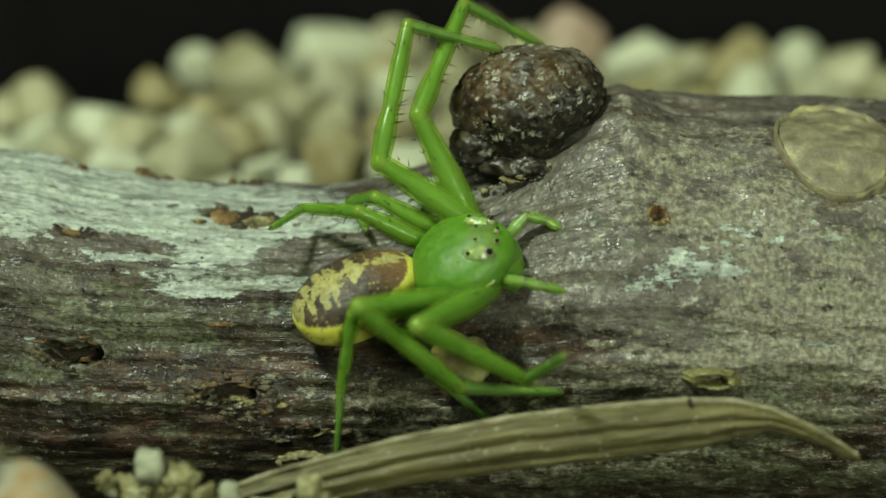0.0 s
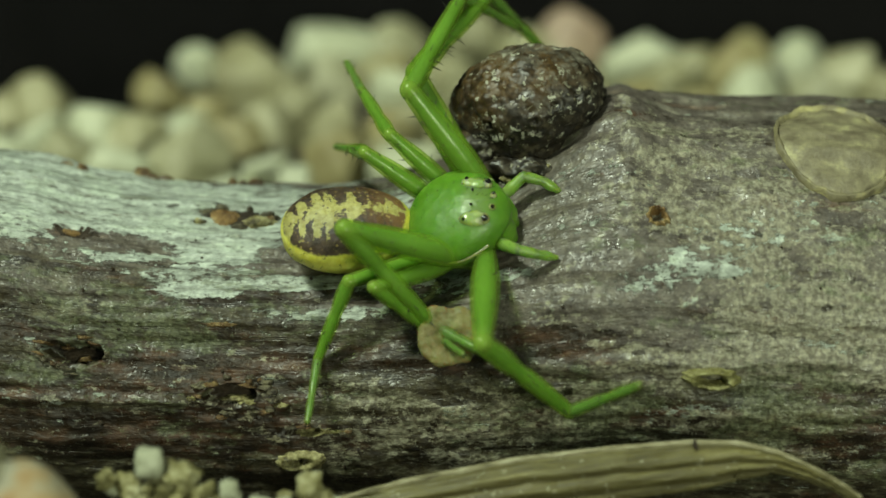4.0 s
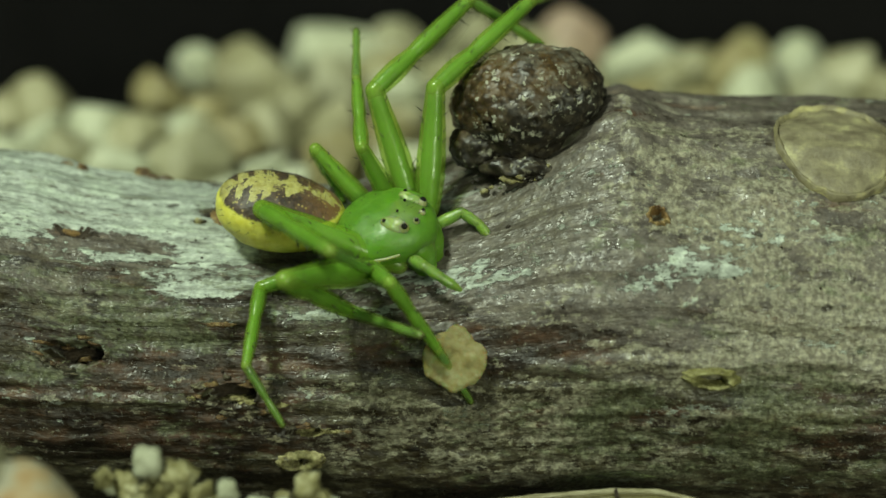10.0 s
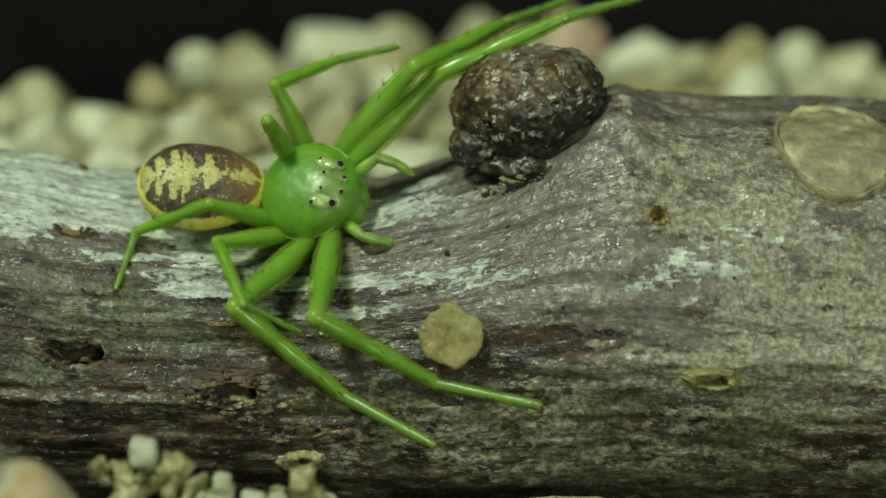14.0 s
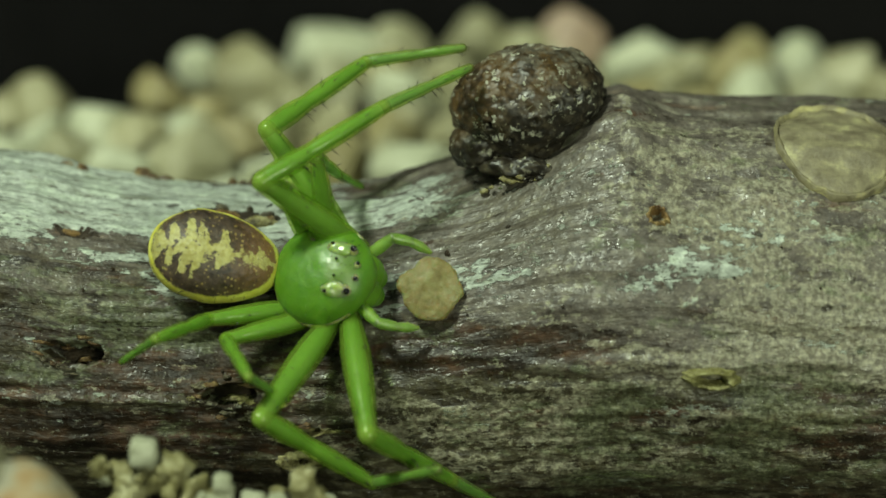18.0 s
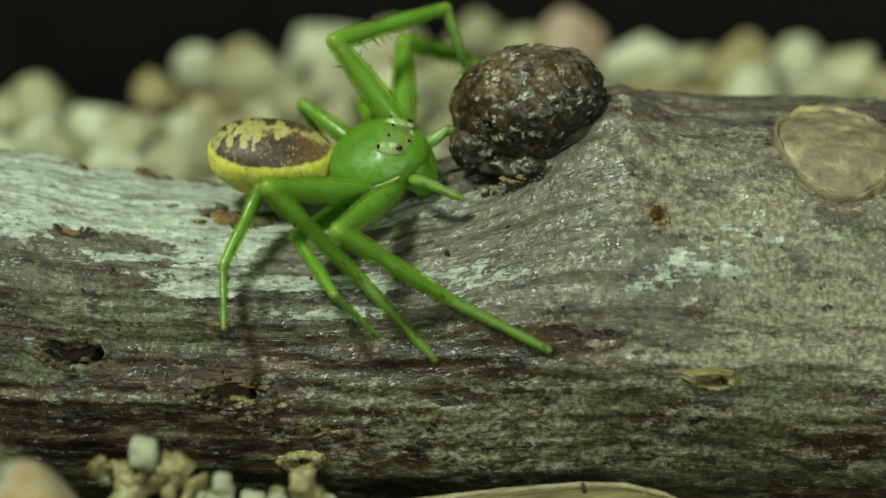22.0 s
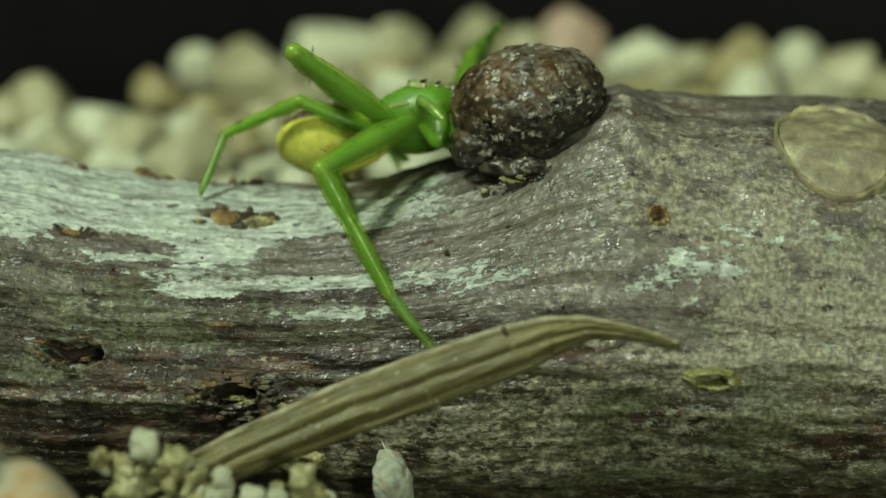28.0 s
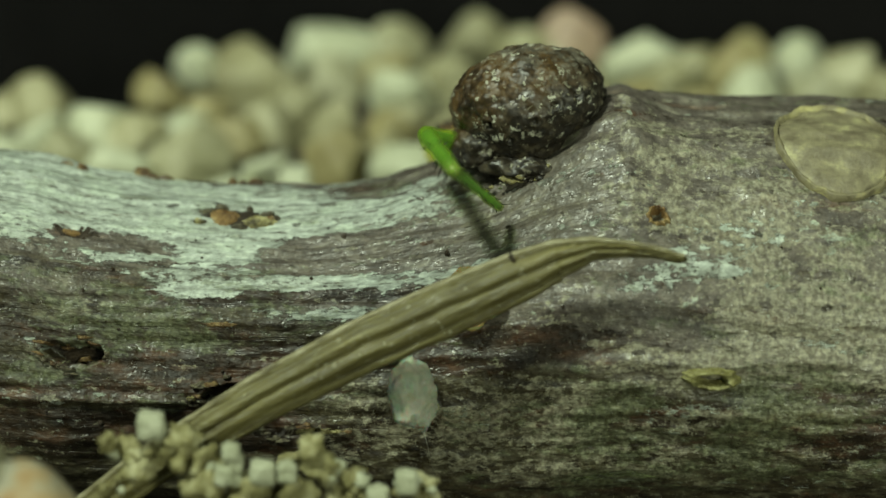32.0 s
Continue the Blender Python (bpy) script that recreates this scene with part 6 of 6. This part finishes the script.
    step_leg("R1", (
        (0, -18, 39, 109, -65, 55, 44), (0.5, -19, 38, 109, -64, 53, 44), (1, -22, 38, 109, -64, 51, 43), (1.5, -22, 42, 89, -66, 53, 45), (2, -12, 47, 64, -63, 56, 47), (2.5, -8, 44, 61, -61, 70, 44), (3, -7, 40, 54, -62, 84, 33), (3.5, 0, 29, 65, -67, 82, 34),
        (4, 10, 20, 82, -73, 81, 35), (4.5, 17, 4, 106, -76, 81, 37), (5, 22, -13, 103, -75, 89, 43), (5.5, 25, -25, 104, -74, 94, 45), (5.75, 14, -1, 111, -74, 101, 7), (6, 3, 24, 118, -74, 107, -32), (6.5, -13, 45, 81, -73, 100, -56), (7, -52, 56, 53, -60, 60, -61),
        (7.5, -28, 54, 66, -71, 66, -65), (8, -17, 49, 94, -78, 74, -69), (8.25, -25, 53, 102, -79, 64, -41), (8.5, -34, 57, 112, -80, 61, -13), (9, -58, 61, 121, -81, 75, -13), (9.5, -58, 55, 147, -66, 58, 9), (9.67, -65, 48, 94, -49, 82, -25), (9.83, -71, 41, 73, -21, 123, -52),
        (10, -75, 34, 60, 8, -168, -50), (10.5, -71, 49, 56, -2, -174, -58), (10.67, -58, 54, 74, -42, 140, -63), (10.83, -41, 57, 138, -71, 100, -53), (11, -23, 58, -146, -46, 80, -35), (11.17, -41, 55, 158, -74, 89, -47), (11.33, -56, 50, 73, -55, 102, -58), (11.5, -68, 43, 56, -20, 124, -66),
        (11.75, -43, 47, 66, -47, 81, -45), (12, -17, 46, 98, -71, 64, -17), (12.5, 12, 33, 131, -64, 67, -1), (13, 38, 16, 139, -52, 70, 13), (13.5, 32, 22, 119, -59, 76, 4), (14, 16, 30, 75, -47, 83, -2), (14.5, 22, 31, 78, -54, 83, -8), (15, 21, 27, 76, -54, 80, 5),
        (15.5, 23, 24, 76, -58, 76, 10), (16, 25, 21, 74, -59, 73, 18), (16.25, 24, 10, 70, -25, 76, -24), (16.5, 23, -1, 68, 10, 83, -66), (16.75, 26, 8, 69, -24, 83, -67), (17, 29, 17, 71, -58, 83, -67), (17.5, 27, 16, 68, -66, 71, -68), (18, 26, 17, 68, -74, 70, -71),
        (18.5, 25, 20, 74, -74, 56, -76), (19, 23, 18, 83, -73, 33, -78), (19.5, 19, 28, 63, -67, 84, -68), (20, 10, 27, 54, -55, 93, -45), (20.5, 1, 40, 65, -60, 86, -39), (21, -10, 41, 76, -55, 77, 3), (21.5, -6, 35, 105, -65, 89, -42), (22, -2, 23, 114, -59, 78, -32),
        (22.5, 7, -2, 163, -69, 67, -30), (22.75, 13, -13, 106, -65, 91, -62), (23, 19, -24, 79, -49, -176, -69), (23.17, 17, -16, 88, -86, 131, -68), (23.33, 16, -8, -103, -57, 100, -56), (23.5, 14, 0, -102, -20, 86, -40), (24, -24, 32, -80, -7, 77, -52), (24.5, -20, 26, -99, -17, 95, -39),
        (25, -17, 13, -120, -29, 107, -22), (25.5, 18, -26, -154, -20, 139, -23), (26, 18, -28, -164, -23, 133, -37), (26.25, 19, -32, 166, -43, 147, -39), (26.5, 21, -35, 120, -50, 162, -40), (27, 22, -44, 113, -56, 159, -48), (27.5, 21, -46, 106, -58, 155, -52), (28, 10, -29, -172, -57, 150, -56),
        (28.5, 1, -15, 129, -55, 155, -42), (29, -10, 1, 132, -40, 140, -26), (29.5, -8, 5, 119, -41, 148, -31), (30, -5, 8, 109, -41, 150, -35), (30.25, -3, 11, 161, -35, 138, -10), (30.5, 0, 13, -161, -12, 127, 16), (30.67, 0, 15, 165, -33, 145, -1), (30.83, 1, 18, 119, -41, 163, -18),
        (31, 1, 20, 75, -30, -175, -33), (31.5, 9, 13, 69, -23, -162, -24), (32, 14, 6, 64, -16, -155, -16),
    ))
    step_leg("R2", (
        (0, -47, 45, 81, -70, 109, -41), (0.5, -47, 44, 78, -69, 110, -41), (1, -50, 43, 75, -68, 111, -41), (1.5, -65, 40, 58, -59, 93, -43), (2, -68, 44, 47, -47, 80, -42), (2.5, -72, 50, 42, -40, 73, -42), (3, -84, 51, 35, -23, 63, -42), (3.5, -72, 53, 39, -44, 70, -48),
        (4, -75, 53, 49, -65, 57, -2), (4.5, -74, 53, 76, -68, 53, 8), (5, -73, 52, 111, -60, 41, 7), (5.5, -68, 52, 131, -56, 40, 0), (6, -38, 48, 79, -76, 58, -9), (6.5, -58, 48, 46, -75, 55, -6), (7, -79, 41, 26, -65, 52, 0), (7.25, -81, 42, 34, -35, 65, -40),
        (7.5, -83, 42, 37, -5, 116, -73), (8, -94, 40, 39, 6, 124, -69), (8.5, -82, 34, 42, 2, 96, -61), (9, -61, 38, 48, -4, 78, -37), (9.25, -42, 43, 63, -51, 76, -22), (9.5, -20, 45, -179, -73, 75, -7), (10, -10, 34, -176, -53, 70, 9), (10.5, -23, 33, 179, -63, 73, -2),
        (10.75, -24, 27, 96, -60, 93, -28), (11, -24, 20, 65, -29, 126, -50), (11.5, -54, 23, 55, -19, 124, -49), (12, -28, 34, 56, -13, 120, -47), (12.5, -36, 37, 60, -18, 109, -44), (13, -33, 43, 65, -21, 97, -37), (13.5, -9, 46, 92, -68, 81, -35), (14, -15, 36, 60, -44, 68, -2),
        (14.5, -10, 39, 61, -47, 70, 1), (15, -11, 36, 62, -48, 74, 7), (15.5, -9, 35, 63, -51, 79, 13), (16, -7, 35, 64, -53, 84, 18), (16.5, -4, 22, 63, -47, 92, 23), (17, -3, 35, 65, -54, 92, 23), (17.5, -5, 33, 64, -55, 95, 29), (18, -8, 34, 65, -57, 97, 33),
        (18.5, -10, 37, 63, -56, 96, 41), (19, -12, 37, 63, -55, 92, 48), (19.5, -16, 44, 47, -66, 81, 43), (20, -18, 41, 25, -72, 70, 37), (20.5, -35, 44, 24, -67, 66, 17), (21, -47, 36, 30, -48, 68, -3), (21.5, -44, 43, 53, -75, 61, -41), (22, -33, 40, 101, -70, 55, -39),
        (22.25, -28, 41, -163, -72, 71, -34), (22.5, -23, 42, -132, -48, 85, -28), (23, -3, 38, -116, -57, 91, -18), (23.5, 17, 36, -113, -50, 87, -26), (24, 29, 40, -112, -43, 84, -34), (24.5, 36, 39, -121, -31, 84, -35), (24.67, 39, 35, -123, -27, 130, -60), (24.83, 42, 31, -124, -23, -160, -51),
        (25, 45, 27, -126, -19, -130, -20), (25.5, 52, 34, -118, -5, -121, -8), (26, 44, 34, -124, -7, -127, -11), (26.5, 31, 30, -132, -9, -134, -13), (27, 15, 30, -139, -12, -141, -16), (27.5, 3, 33, -144, -16, -145, -19), (28, 10, 23, -145, -7, -156, -20), (28.5, 7, 30, -152, -9, -151, -14),
        (29, 1, 38, -161, -14, -147, -12), (29.5, 6, 39, -161, -15, -147, -12), (29.75, 8, 40, -161, -15, 170, -55), (30, 11, 41, -160, -15, 75, -48), (30.5, 29, 32, -151, -9, 67, -37), (30.75, -30, 68, -147, -8, 63, -35), (31, -116, 43, -143, -7, 60, -33), (31.5, -119, 41, -142, -8, 60, -29),
        (31.67, -120, 40, 176, -38, 59, -27), (31.83, -121, 40, 110, -43, 59, -24), (32, -122, 39, 62, -16, 58, -22),
    ))
    step_leg("R3", (
        (0, -30, 31, 87, -76, 79, -72), (0.5, -31, 29, 85, -74, 80, -70), (1, -36, 26, 84, -72, 80, -68), (1.5, -47, 24, 65, -64, 44, -30), (2, -43, 26, 53, -54, 38, -20), (2.5, -42, 34, 49, -58, 40, -20), (3, -52, 33, 36, -54, 40, 31), (3.5, -44, 31, 46, -59, 41, 30),
        (4, -45, 36, 73, -67, 44, 27), (4.5, -40, 38, 116, -60, 40, 20), (5, -34, 39, 148, -52, 48, 5), (5.5, -30, 38, 162, -48, 58, -2), (6, -1, 39, -158, -71, 39, 11), (6.5, 6, 37, 177, -81, 46, 11), (7, 16, 33, 88, -80, 53, 10), (7.5, 2, 26, 153, -75, 66, 12),
        (8, -16, 18, 130, -64, 74, 31), (8.5, 0, 12, 142, -60, 73, 11), (9, 23, 5, 135, -52, 75, -6), (9.5, 43, 13, 130, -64, 61, -7), (9.75, 46, 18, 118, -69, 68, -42), (10, 49, 22, 100, -72, 98, -75), (10.5, 41, 5, 171, -64, 131, -73), (10.75, 38, -24, 103, -50, 142, -70),
        (11, 33, -52, 78, -18, 150, -66), (11.25, 11, -19, 103, -49, 89, -54), (11.5, -3, 15, 167, -64, 65, -28), (12, -36, 32, 80, -59, 50, -7), (12.5, -28, 21, 71, -54, 51, -9), (13, -7, 12, 70, -51, 50, -15), (13.5, -14, 41, 44, -68, 57, 2), (13.75, -33, 45, 39, -28, 66, -28),
        (14, -53, 45, 37, 13, 82, -56), (14.5, -48, 52, 39, 14, 84, -60), (15, -49, 45, 41, 18, 87, -63), (15.5, -47, 44, 44, 22, 92, -68), (16, -46, 43, 46, 26, 97, -73), (16.5, -30, 33, 50, 31, 93, -73), (17, -42, 42, 51, 30, 101, -77), (17.5, -47, 41, 53, 34, 80, -79),
        (18, -55, 39, 53, 35, 62, -80), (18.5, -53, 42, 56, 35, 95, -78), (19, -45, 43, 57, 35, 113, -72), (19.17, -42, 45, 51, -3, 89, -37), (19.33, -39, 48, 44, -41, 81, -1), (19.5, -35, 50, 12, -77, 74, 36), (20, -19, 42, 24, -65, 73, 52), (20.5, -18, 39, 7, -61, 61, 46),
        (20.67, -16, 33, 18, -32, 50, 5), (20.83, -14, 28, 24, -3, 41, -36), (21, -13, 22, 29, 26, 7, -74), (21.5, -22, 27, 32, 3, 105, -87), (22, -27, 13, 39, -13, 119, -72), (22.5, -8, 8, 47, -18, 177, -65), (23, 18, -19, 66, -22, -136, -33), (23.5, 8, -20, 79, -26, -147, -28),
        (24, 4, -15, 94, -29, -158, -23), (24.5, 24, -23, 96, -33, -158, -32), (25, 36, -43, 99, -37, -164, -44), (25.5, 68, -52, 103, -44, -178, -52), (26, 54, -49, 96, -42, -165, -48), (26.5, 34, -44, 89, -39, -140, -25), (27, 15, -37, 84, -36, -133, -9), (27.5, 6, -32, 81, -33, -132, -4),
        (27.67, 7, -31, 140, -50, -150, -43), (27.83, 8, -30, -163, -32, 145, -70), (28, 9, -29, -130, 2, 72, -46), (28.17, 6, -27, -140, -42, 126, -72), (28.33, 2, -24, 154, -79, -153, -55), (28.5, -1, -22, 61, -47, -134, -22), (28.75, -5, -20, 60, -52, -146, -62), (29, -9, -17, 59, -56, 78, -74),
        (29.5, -11, -4, 72, -60, 77, -66), (30, -24, 13, 87, -60, 75, -56), (30.5, 0, -3, 68, -31, 66, -29), (30.67, 4, -5, 131, -54, 64, -24), (30.83, 8, -6, -165, -32, 63, -20), (31, 12, -8, -133, 7, 61, -15), (31.5, 31, 0, -133, 6, 59, -18), (32, 47, 10, -133, 7, 57, -18),
    ))
    step_leg("R4", (
        (0, -57, 34, -61, -56, -36, -51), (0.5, -53, 35, -64, -57, -20, -40), (1, -56, 35, -67, -58, -14, -34), (1.5, -72, 26, -48, -54, -20, -36), (2, -65, 32, -34, -47, -28, -42), (2.5, -57, 39, -34, -45, -26, -37), (3, -60, 36, -35, -38, -25, -26), (3.5, -51, 32, -40, -41, -28, -34),
        (4, -55, 30, -46, -38, -2, 0), (4.5, -57, 23, -42, -27, 10, 2), (4.75, -60, 19, -30, -16, -10, -32), (5, -63, 14, -20, -4, -51, -59), (5.5, -61, 12, -22, -8, -59, -63), (6, -51, 28, -56, -32, -37, -57), (6.5, -68, 16, -19, 2, -58, -62), (7, -67, 16, -18, 3, -59, -62),
        (7.5, -66, 16, -16, 0, -55, -65), (8, -67, 19, -20, -6, -51, -69), (8.5, -60, 14, -14, -6, -31, -73), (9, -50, 7, 3, 1, 1, -75), (9.5, -34, 15, 15, -4, 44, -76), (10, -49, 2, 15, -16, 66, -62), (10.5, -45, 6, 21, -30, 139, -71), (11, -22, -4, 21, -57, 125, -61),
        (11.25, -37, 9, 12, -45, 82, -47), (11.5, -53, 21, 6, -32, 61, -25), (12, -76, 33, 6, -25, 41, -23), (12.5, -69, 31, 12, -32, 48, -27), (13, -63, 28, 32, -34, 58, -39), (13.25, -65, 41, 20, -17, 31, -64), (13.5, -67, 54, 10, 1, -48, -69), (13.75, -69, 57, -31, -7, -12, -30),
        (14, -72, 60, -73, -12, 1, 12), (14.5, -71, 63, -71, -17, 1, 19), (15, -67, 51, -74, -5, 7, 6), (15.25, -68, 46, -50, 23, -19, -16), (15.5, -68, 40, -16, 45, -50, -34), (16, -71, 24, -14, 45, -52, -32), (16.5, -53, 24, -14, 40, -49, -27), (17, -63, 22, -17, 45, -52, -30),
        (17.5, -65, 23, -11, 56, -62, -32), (18, -62, 42, -9, 63, -73, -34), (18.5, -75, 24, -16, 58, -79, -51), (19, -75, 22, -25, 51, -89, -68), (19.5, -77, 22, -37, 44, -75, -63), (20, -71, 18, -46, 32, -48, -44), (20.25, -70, 18, -49, 22, -21, -1), (20.5, -68, 18, -51, 12, 6, 43),
        (21, -56, 17, -40, 10, -22, 16), (21.5, -72, 22, -25, 4, 1, 3), (22, -57, 30, -15, -17, 11, -23), (22.5, -46, -6, 9, -27, 42, -52), (22.75, -35, 7, -32, -19, 36, -52), (23, -24, 20, -67, -3, 29, -52), (23.5, -25, 20, -68, -6, 26, -52), (24, -25, 26, -69, -9, 23, -52),
        (24.5, -21, 22, -70, -4, 29, -58), (25, -19, 9, -71, -3, 38, -62), (25.5, -8, 12, -54, -26, 103, -77), (26, -12, 15, -58, -23, 72, -77), (26.5, -15, 19, -62, -17, 30, -73), (27, -17, 23, -64, -12, 0, -66), (27.5, -20, 25, -66, -10, -12, -58), (28, -13, 21, -56, -12, -22, -66),
        (28.5, -24, 24, -44, -9, -26, -56), (29, -28, 20, -37, -9, -36, -34), (29.5, -28, 19, -36, -6, -36, -25), (30, -29, 17, -35, -4, -35, -19), (30.5, -33, 12, -89, -5, 17, -30), (31, -69, 10, -113, -9, 35, -33), (31.17, -79, 11, -71, -43, 40, -28), (31.33, -88, 12, 2, -46, 44, -24),
        (31.5, -98, 13, 48, -14, 48, -19), (32, -120, 16, 55, -3, 57, -11),
    ))
    # the blade lies against the twig's front, its face tipped up a little
    eye = Vector(EYE) / MM
    walk(BLADE, [(t, Matrix.Translation((eye + (Vector((x, y, z)) - eye) * BLADE_NEAR) * MM) @ pose(0, 0, 0, 90 - 14, 0, 0) @ pose(0, 0, 0, 0, 0, a)) for t, x, y, z, a in (
        (0, 5.49, -1.29, -3.12, 8), (0.5, 5.49, -1.29, -3.12, 8), (1, 5.67, -1.23, -3.48, 8), (1.5, 5.94, -1.06, -4.13, 8), (2, 6.02, -1.03, -4.2, 8),
        (2.5, 5.91, -1.12, -3.95, 8), (3, 5.98, -1.05, -4.16, 8), (3.5, 5.82, -0.97, -4.35, 8), (5.5, 5.57, -1.22, -3.52, 8), (6, 5.8, -0.93, -4.43, 7),
        (6.5, 5.96, -0.87, -4.58, 7), (7, 5.3, -1.02, -4.17, 7), (7.5, 5.45, 0.88, -6.64, 7), (8, 4.48, 0.67, -6.41, 8), (8.5, 3.78, -0.88, -4.38, 8),
        (9, 4.46, -1.03, -4.06, 9), (9.5, 2.29, -0.34, -5.39, 9), (10, 4.01, -0.01, -5.77, 8), (10.5, 4.36, -1.24, -3.25, 9), (11, 1.58, -0.91, -3.8, 9),
        (11.5, 2.04, -0.12, -5.73, 9), (12, 1.82, -0.97, -3.61, 12), (12.5, 1.53, -0.97, -3.01, 17), (13, 2.32, 0.08, -5.97, 8), (13.5, 2.57, 0.03, -5.9, 8),
        (14, 2.65, 0.15, -6.03, 8), (14.5, 2.87, 0.47, -6.33, 8), (16.5, 3.02, 0.64, -6.47, 8), (17, 2.86, 0.34, -6.21, 8), (18, 3.02, 0.64, -6.47, 8),
        (19, 3, 0.41, -6.27, 8), (20, 2.99, 0.24, -6.1, 8), (21, 3.04, 0.06, -5.91, 8), (21.5, 3.43, -0.63, -4.9, 8), (22, 3.23, -0.23, -5.53, 8),
        (22.5, 3.21, -0.25, -5.51, 8), (23, 3.3, 0.03, -5.85, 8), (23.5, 2.68, -0.94, -4.11, 11), (24, 2.12, -1.06, -2.69, 15.6), (24.5, 2, -1.02, -2.36, 17),
        (25, 1.22, -0.34, -0.87, 24), (25.5, 0.93, 0.46, 0.04, 27), (26.5, 1.1, -0.06, -0.5, 25), (27.5, 1.35, -0.72, -1.67, 21.8), (28, 1.35, -0.71, -1.63, 21.5),
        (28.5, 1.45, -0.91, -2.39, 17), (29, 1.47, -0.92, -2.43, 17), (29.5, 1.45, -0.92, -2.43, 17), (30, 1.45, -0.91, -2.4, 17), (30.5, 1.43, -0.9, -2.35, 17),
        (31, 1.39, -0.83, -2.05, 18), (31.5, 1.5, -0.16, -0.41, 24), (32, 1.52, 0.04, -0.13, 25.7),
    )])
    walk(HUSK, [(t, pose(x * MM, y * MM, z * MM, 68, 12, 0) @ pose(0, 0, 0, 0, 0, a)) for t, x, y, z, a in (
        (0, 0.4, -0.42, -2.58, 0), (2, 0.08, -0.3, -2.35, 10), (3, 0.2, -0.19, -1.92, 20), (5.5, 0.04, -0.25, -2.23, 0), (6, 0.2, -0.31, -2.28, 10),
        (7, 0.01, -0.3, -2.42, 20), (8, 0.08, -0.34, -2.54, 10), (9, 0.04, -0.33, -2.54, 0), (10, 0.27, -0.38, -2.53, -30), (11, 0.08, -0.36, -2.6, -30),
        (12, 0.1, -0.2, -2.02, -20), (13, 0.2, -0.25, -2.1, -20), (14, 0.2, -0.23, -2.02, -20), (16.5, -0.08, -0.17, -2.06, -20), (17, -0.22, 0.42, -0.98, 50),
        (18, -0.25, 0.38, -1.04, 55), (18.5, -0.12, 0.26, -1.18, 55), (19, 0.86, -0.11, -5.34, 120), (20, 0.76, -0.07, -5.43, 140), (21, 0.7, -0.23, -5.05, 160),
        (21.5, 0.6, -0.01, -5.52, 160), (22, 0.22, 1.44, -7.22, 160), (23.5, -0.33, 1.36, -7.19, 180), (24, -1.1, 0.07, -5.55, 200), (25, -1.7, -0.23, -3.28, 210),
        (25.5, -1.79, -0.14, -2.81, 210), (26.5, -1.61, -0.22, -4.48, 220), (27.5, -1.15, 1.7, -7.47, 230), (28, -0.95, 1.75, -7.49, 230), (31, -0.46, 1.35, -7.18, 230),
        (31.5, 0.08, -0.28, -2.29, 230), (32, 0.59, 0.03, -1.18, 230),
    )])
    walk(FLAKE, [(t, pose(x * MM, y * MM, z * MM, -12, 0, a)) for t, x, y, z, a in (
        (0, 0.08, 1.9, -7.85, 0), (10, -0.05, 1.59, -7.43, 0), (11, -0.21, 0.29, -6.4, 0), (11.5, -0.19, 1.92, -7.86, 0), (23, 0.08, 1.9, -7.85, 0),
        (23.5, -0.11, 0.63, -6.75, 0), (24, -0.62, 0.02, -6.06, 10), (24.5, -0.55, -0.28, -5.59, 10), (25, -1.12, -0.65, -4.46, 5), (25.5, -1.07, -0.74, -3.32, 10),
        (26.5, -1.01, -0.69, -4.31, 30), (27.5, -0.82, -0.27, -5.59, 60), (28, -1.13, -0.29, -5.52, 75), (28.5, -1.07, -0.15, -5.79, 60), (29, -1.06, -0.16, -5.77, 50),
        (30, -1.1, -0.12, -5.84, 20), (31, -0.96, -0.36, -5.39, 60), (31.5, -0.72, -0.77, -3.91, 50), (32, -0.62, -0.78, -3.18, 50),
    )])
    walk(CRUMBS, [(t, pose(x * MM, y * MM, z * MM, 0, -a, 0)) for t, x, y, z, a in (
        (0, -6.16, -4.2, -3.63, 0), (3, -6.16, -4.2, -3.62, -0.2), (5.5, -6.16, -4.19, -3.56, 0.7), (6, -6.16, -4.19, -3.6, -0.4), (8.5, -6.16, -4.19, -3.6, -0.5),
        (9, -6.19, -4.19, -3.58, -0.7), (10.5, -6.21, -4.19, -3.58, -0.3), (11, -6.28, -4.17, -3.49, -1.2), (11.5, -6.23, -4.15, -3.4, -3.1), (12, -6.26, -4.15, -3.42, -2),
        (13, -6.28, -4.14, -3.39, -2.1), (24.5, -6.28, -4.14, -3.39, -2.5), (25, -6.35, -4.12, -3.3, 1.1), (25.5, -6.39, -4.07, -3.09, 4.8), (27.5, -6.26, -4.11, -3.25, -3.5),
        (28, -6.26, -4.1, -3.23, -3.9), (31, -6.26, -4.1, -3.23, -3.5), (31.5, -6.24, -4.06, -3.06, 1.3), (32, -6.12, -4.01, -2.84, 0.3),
    )])


motions()
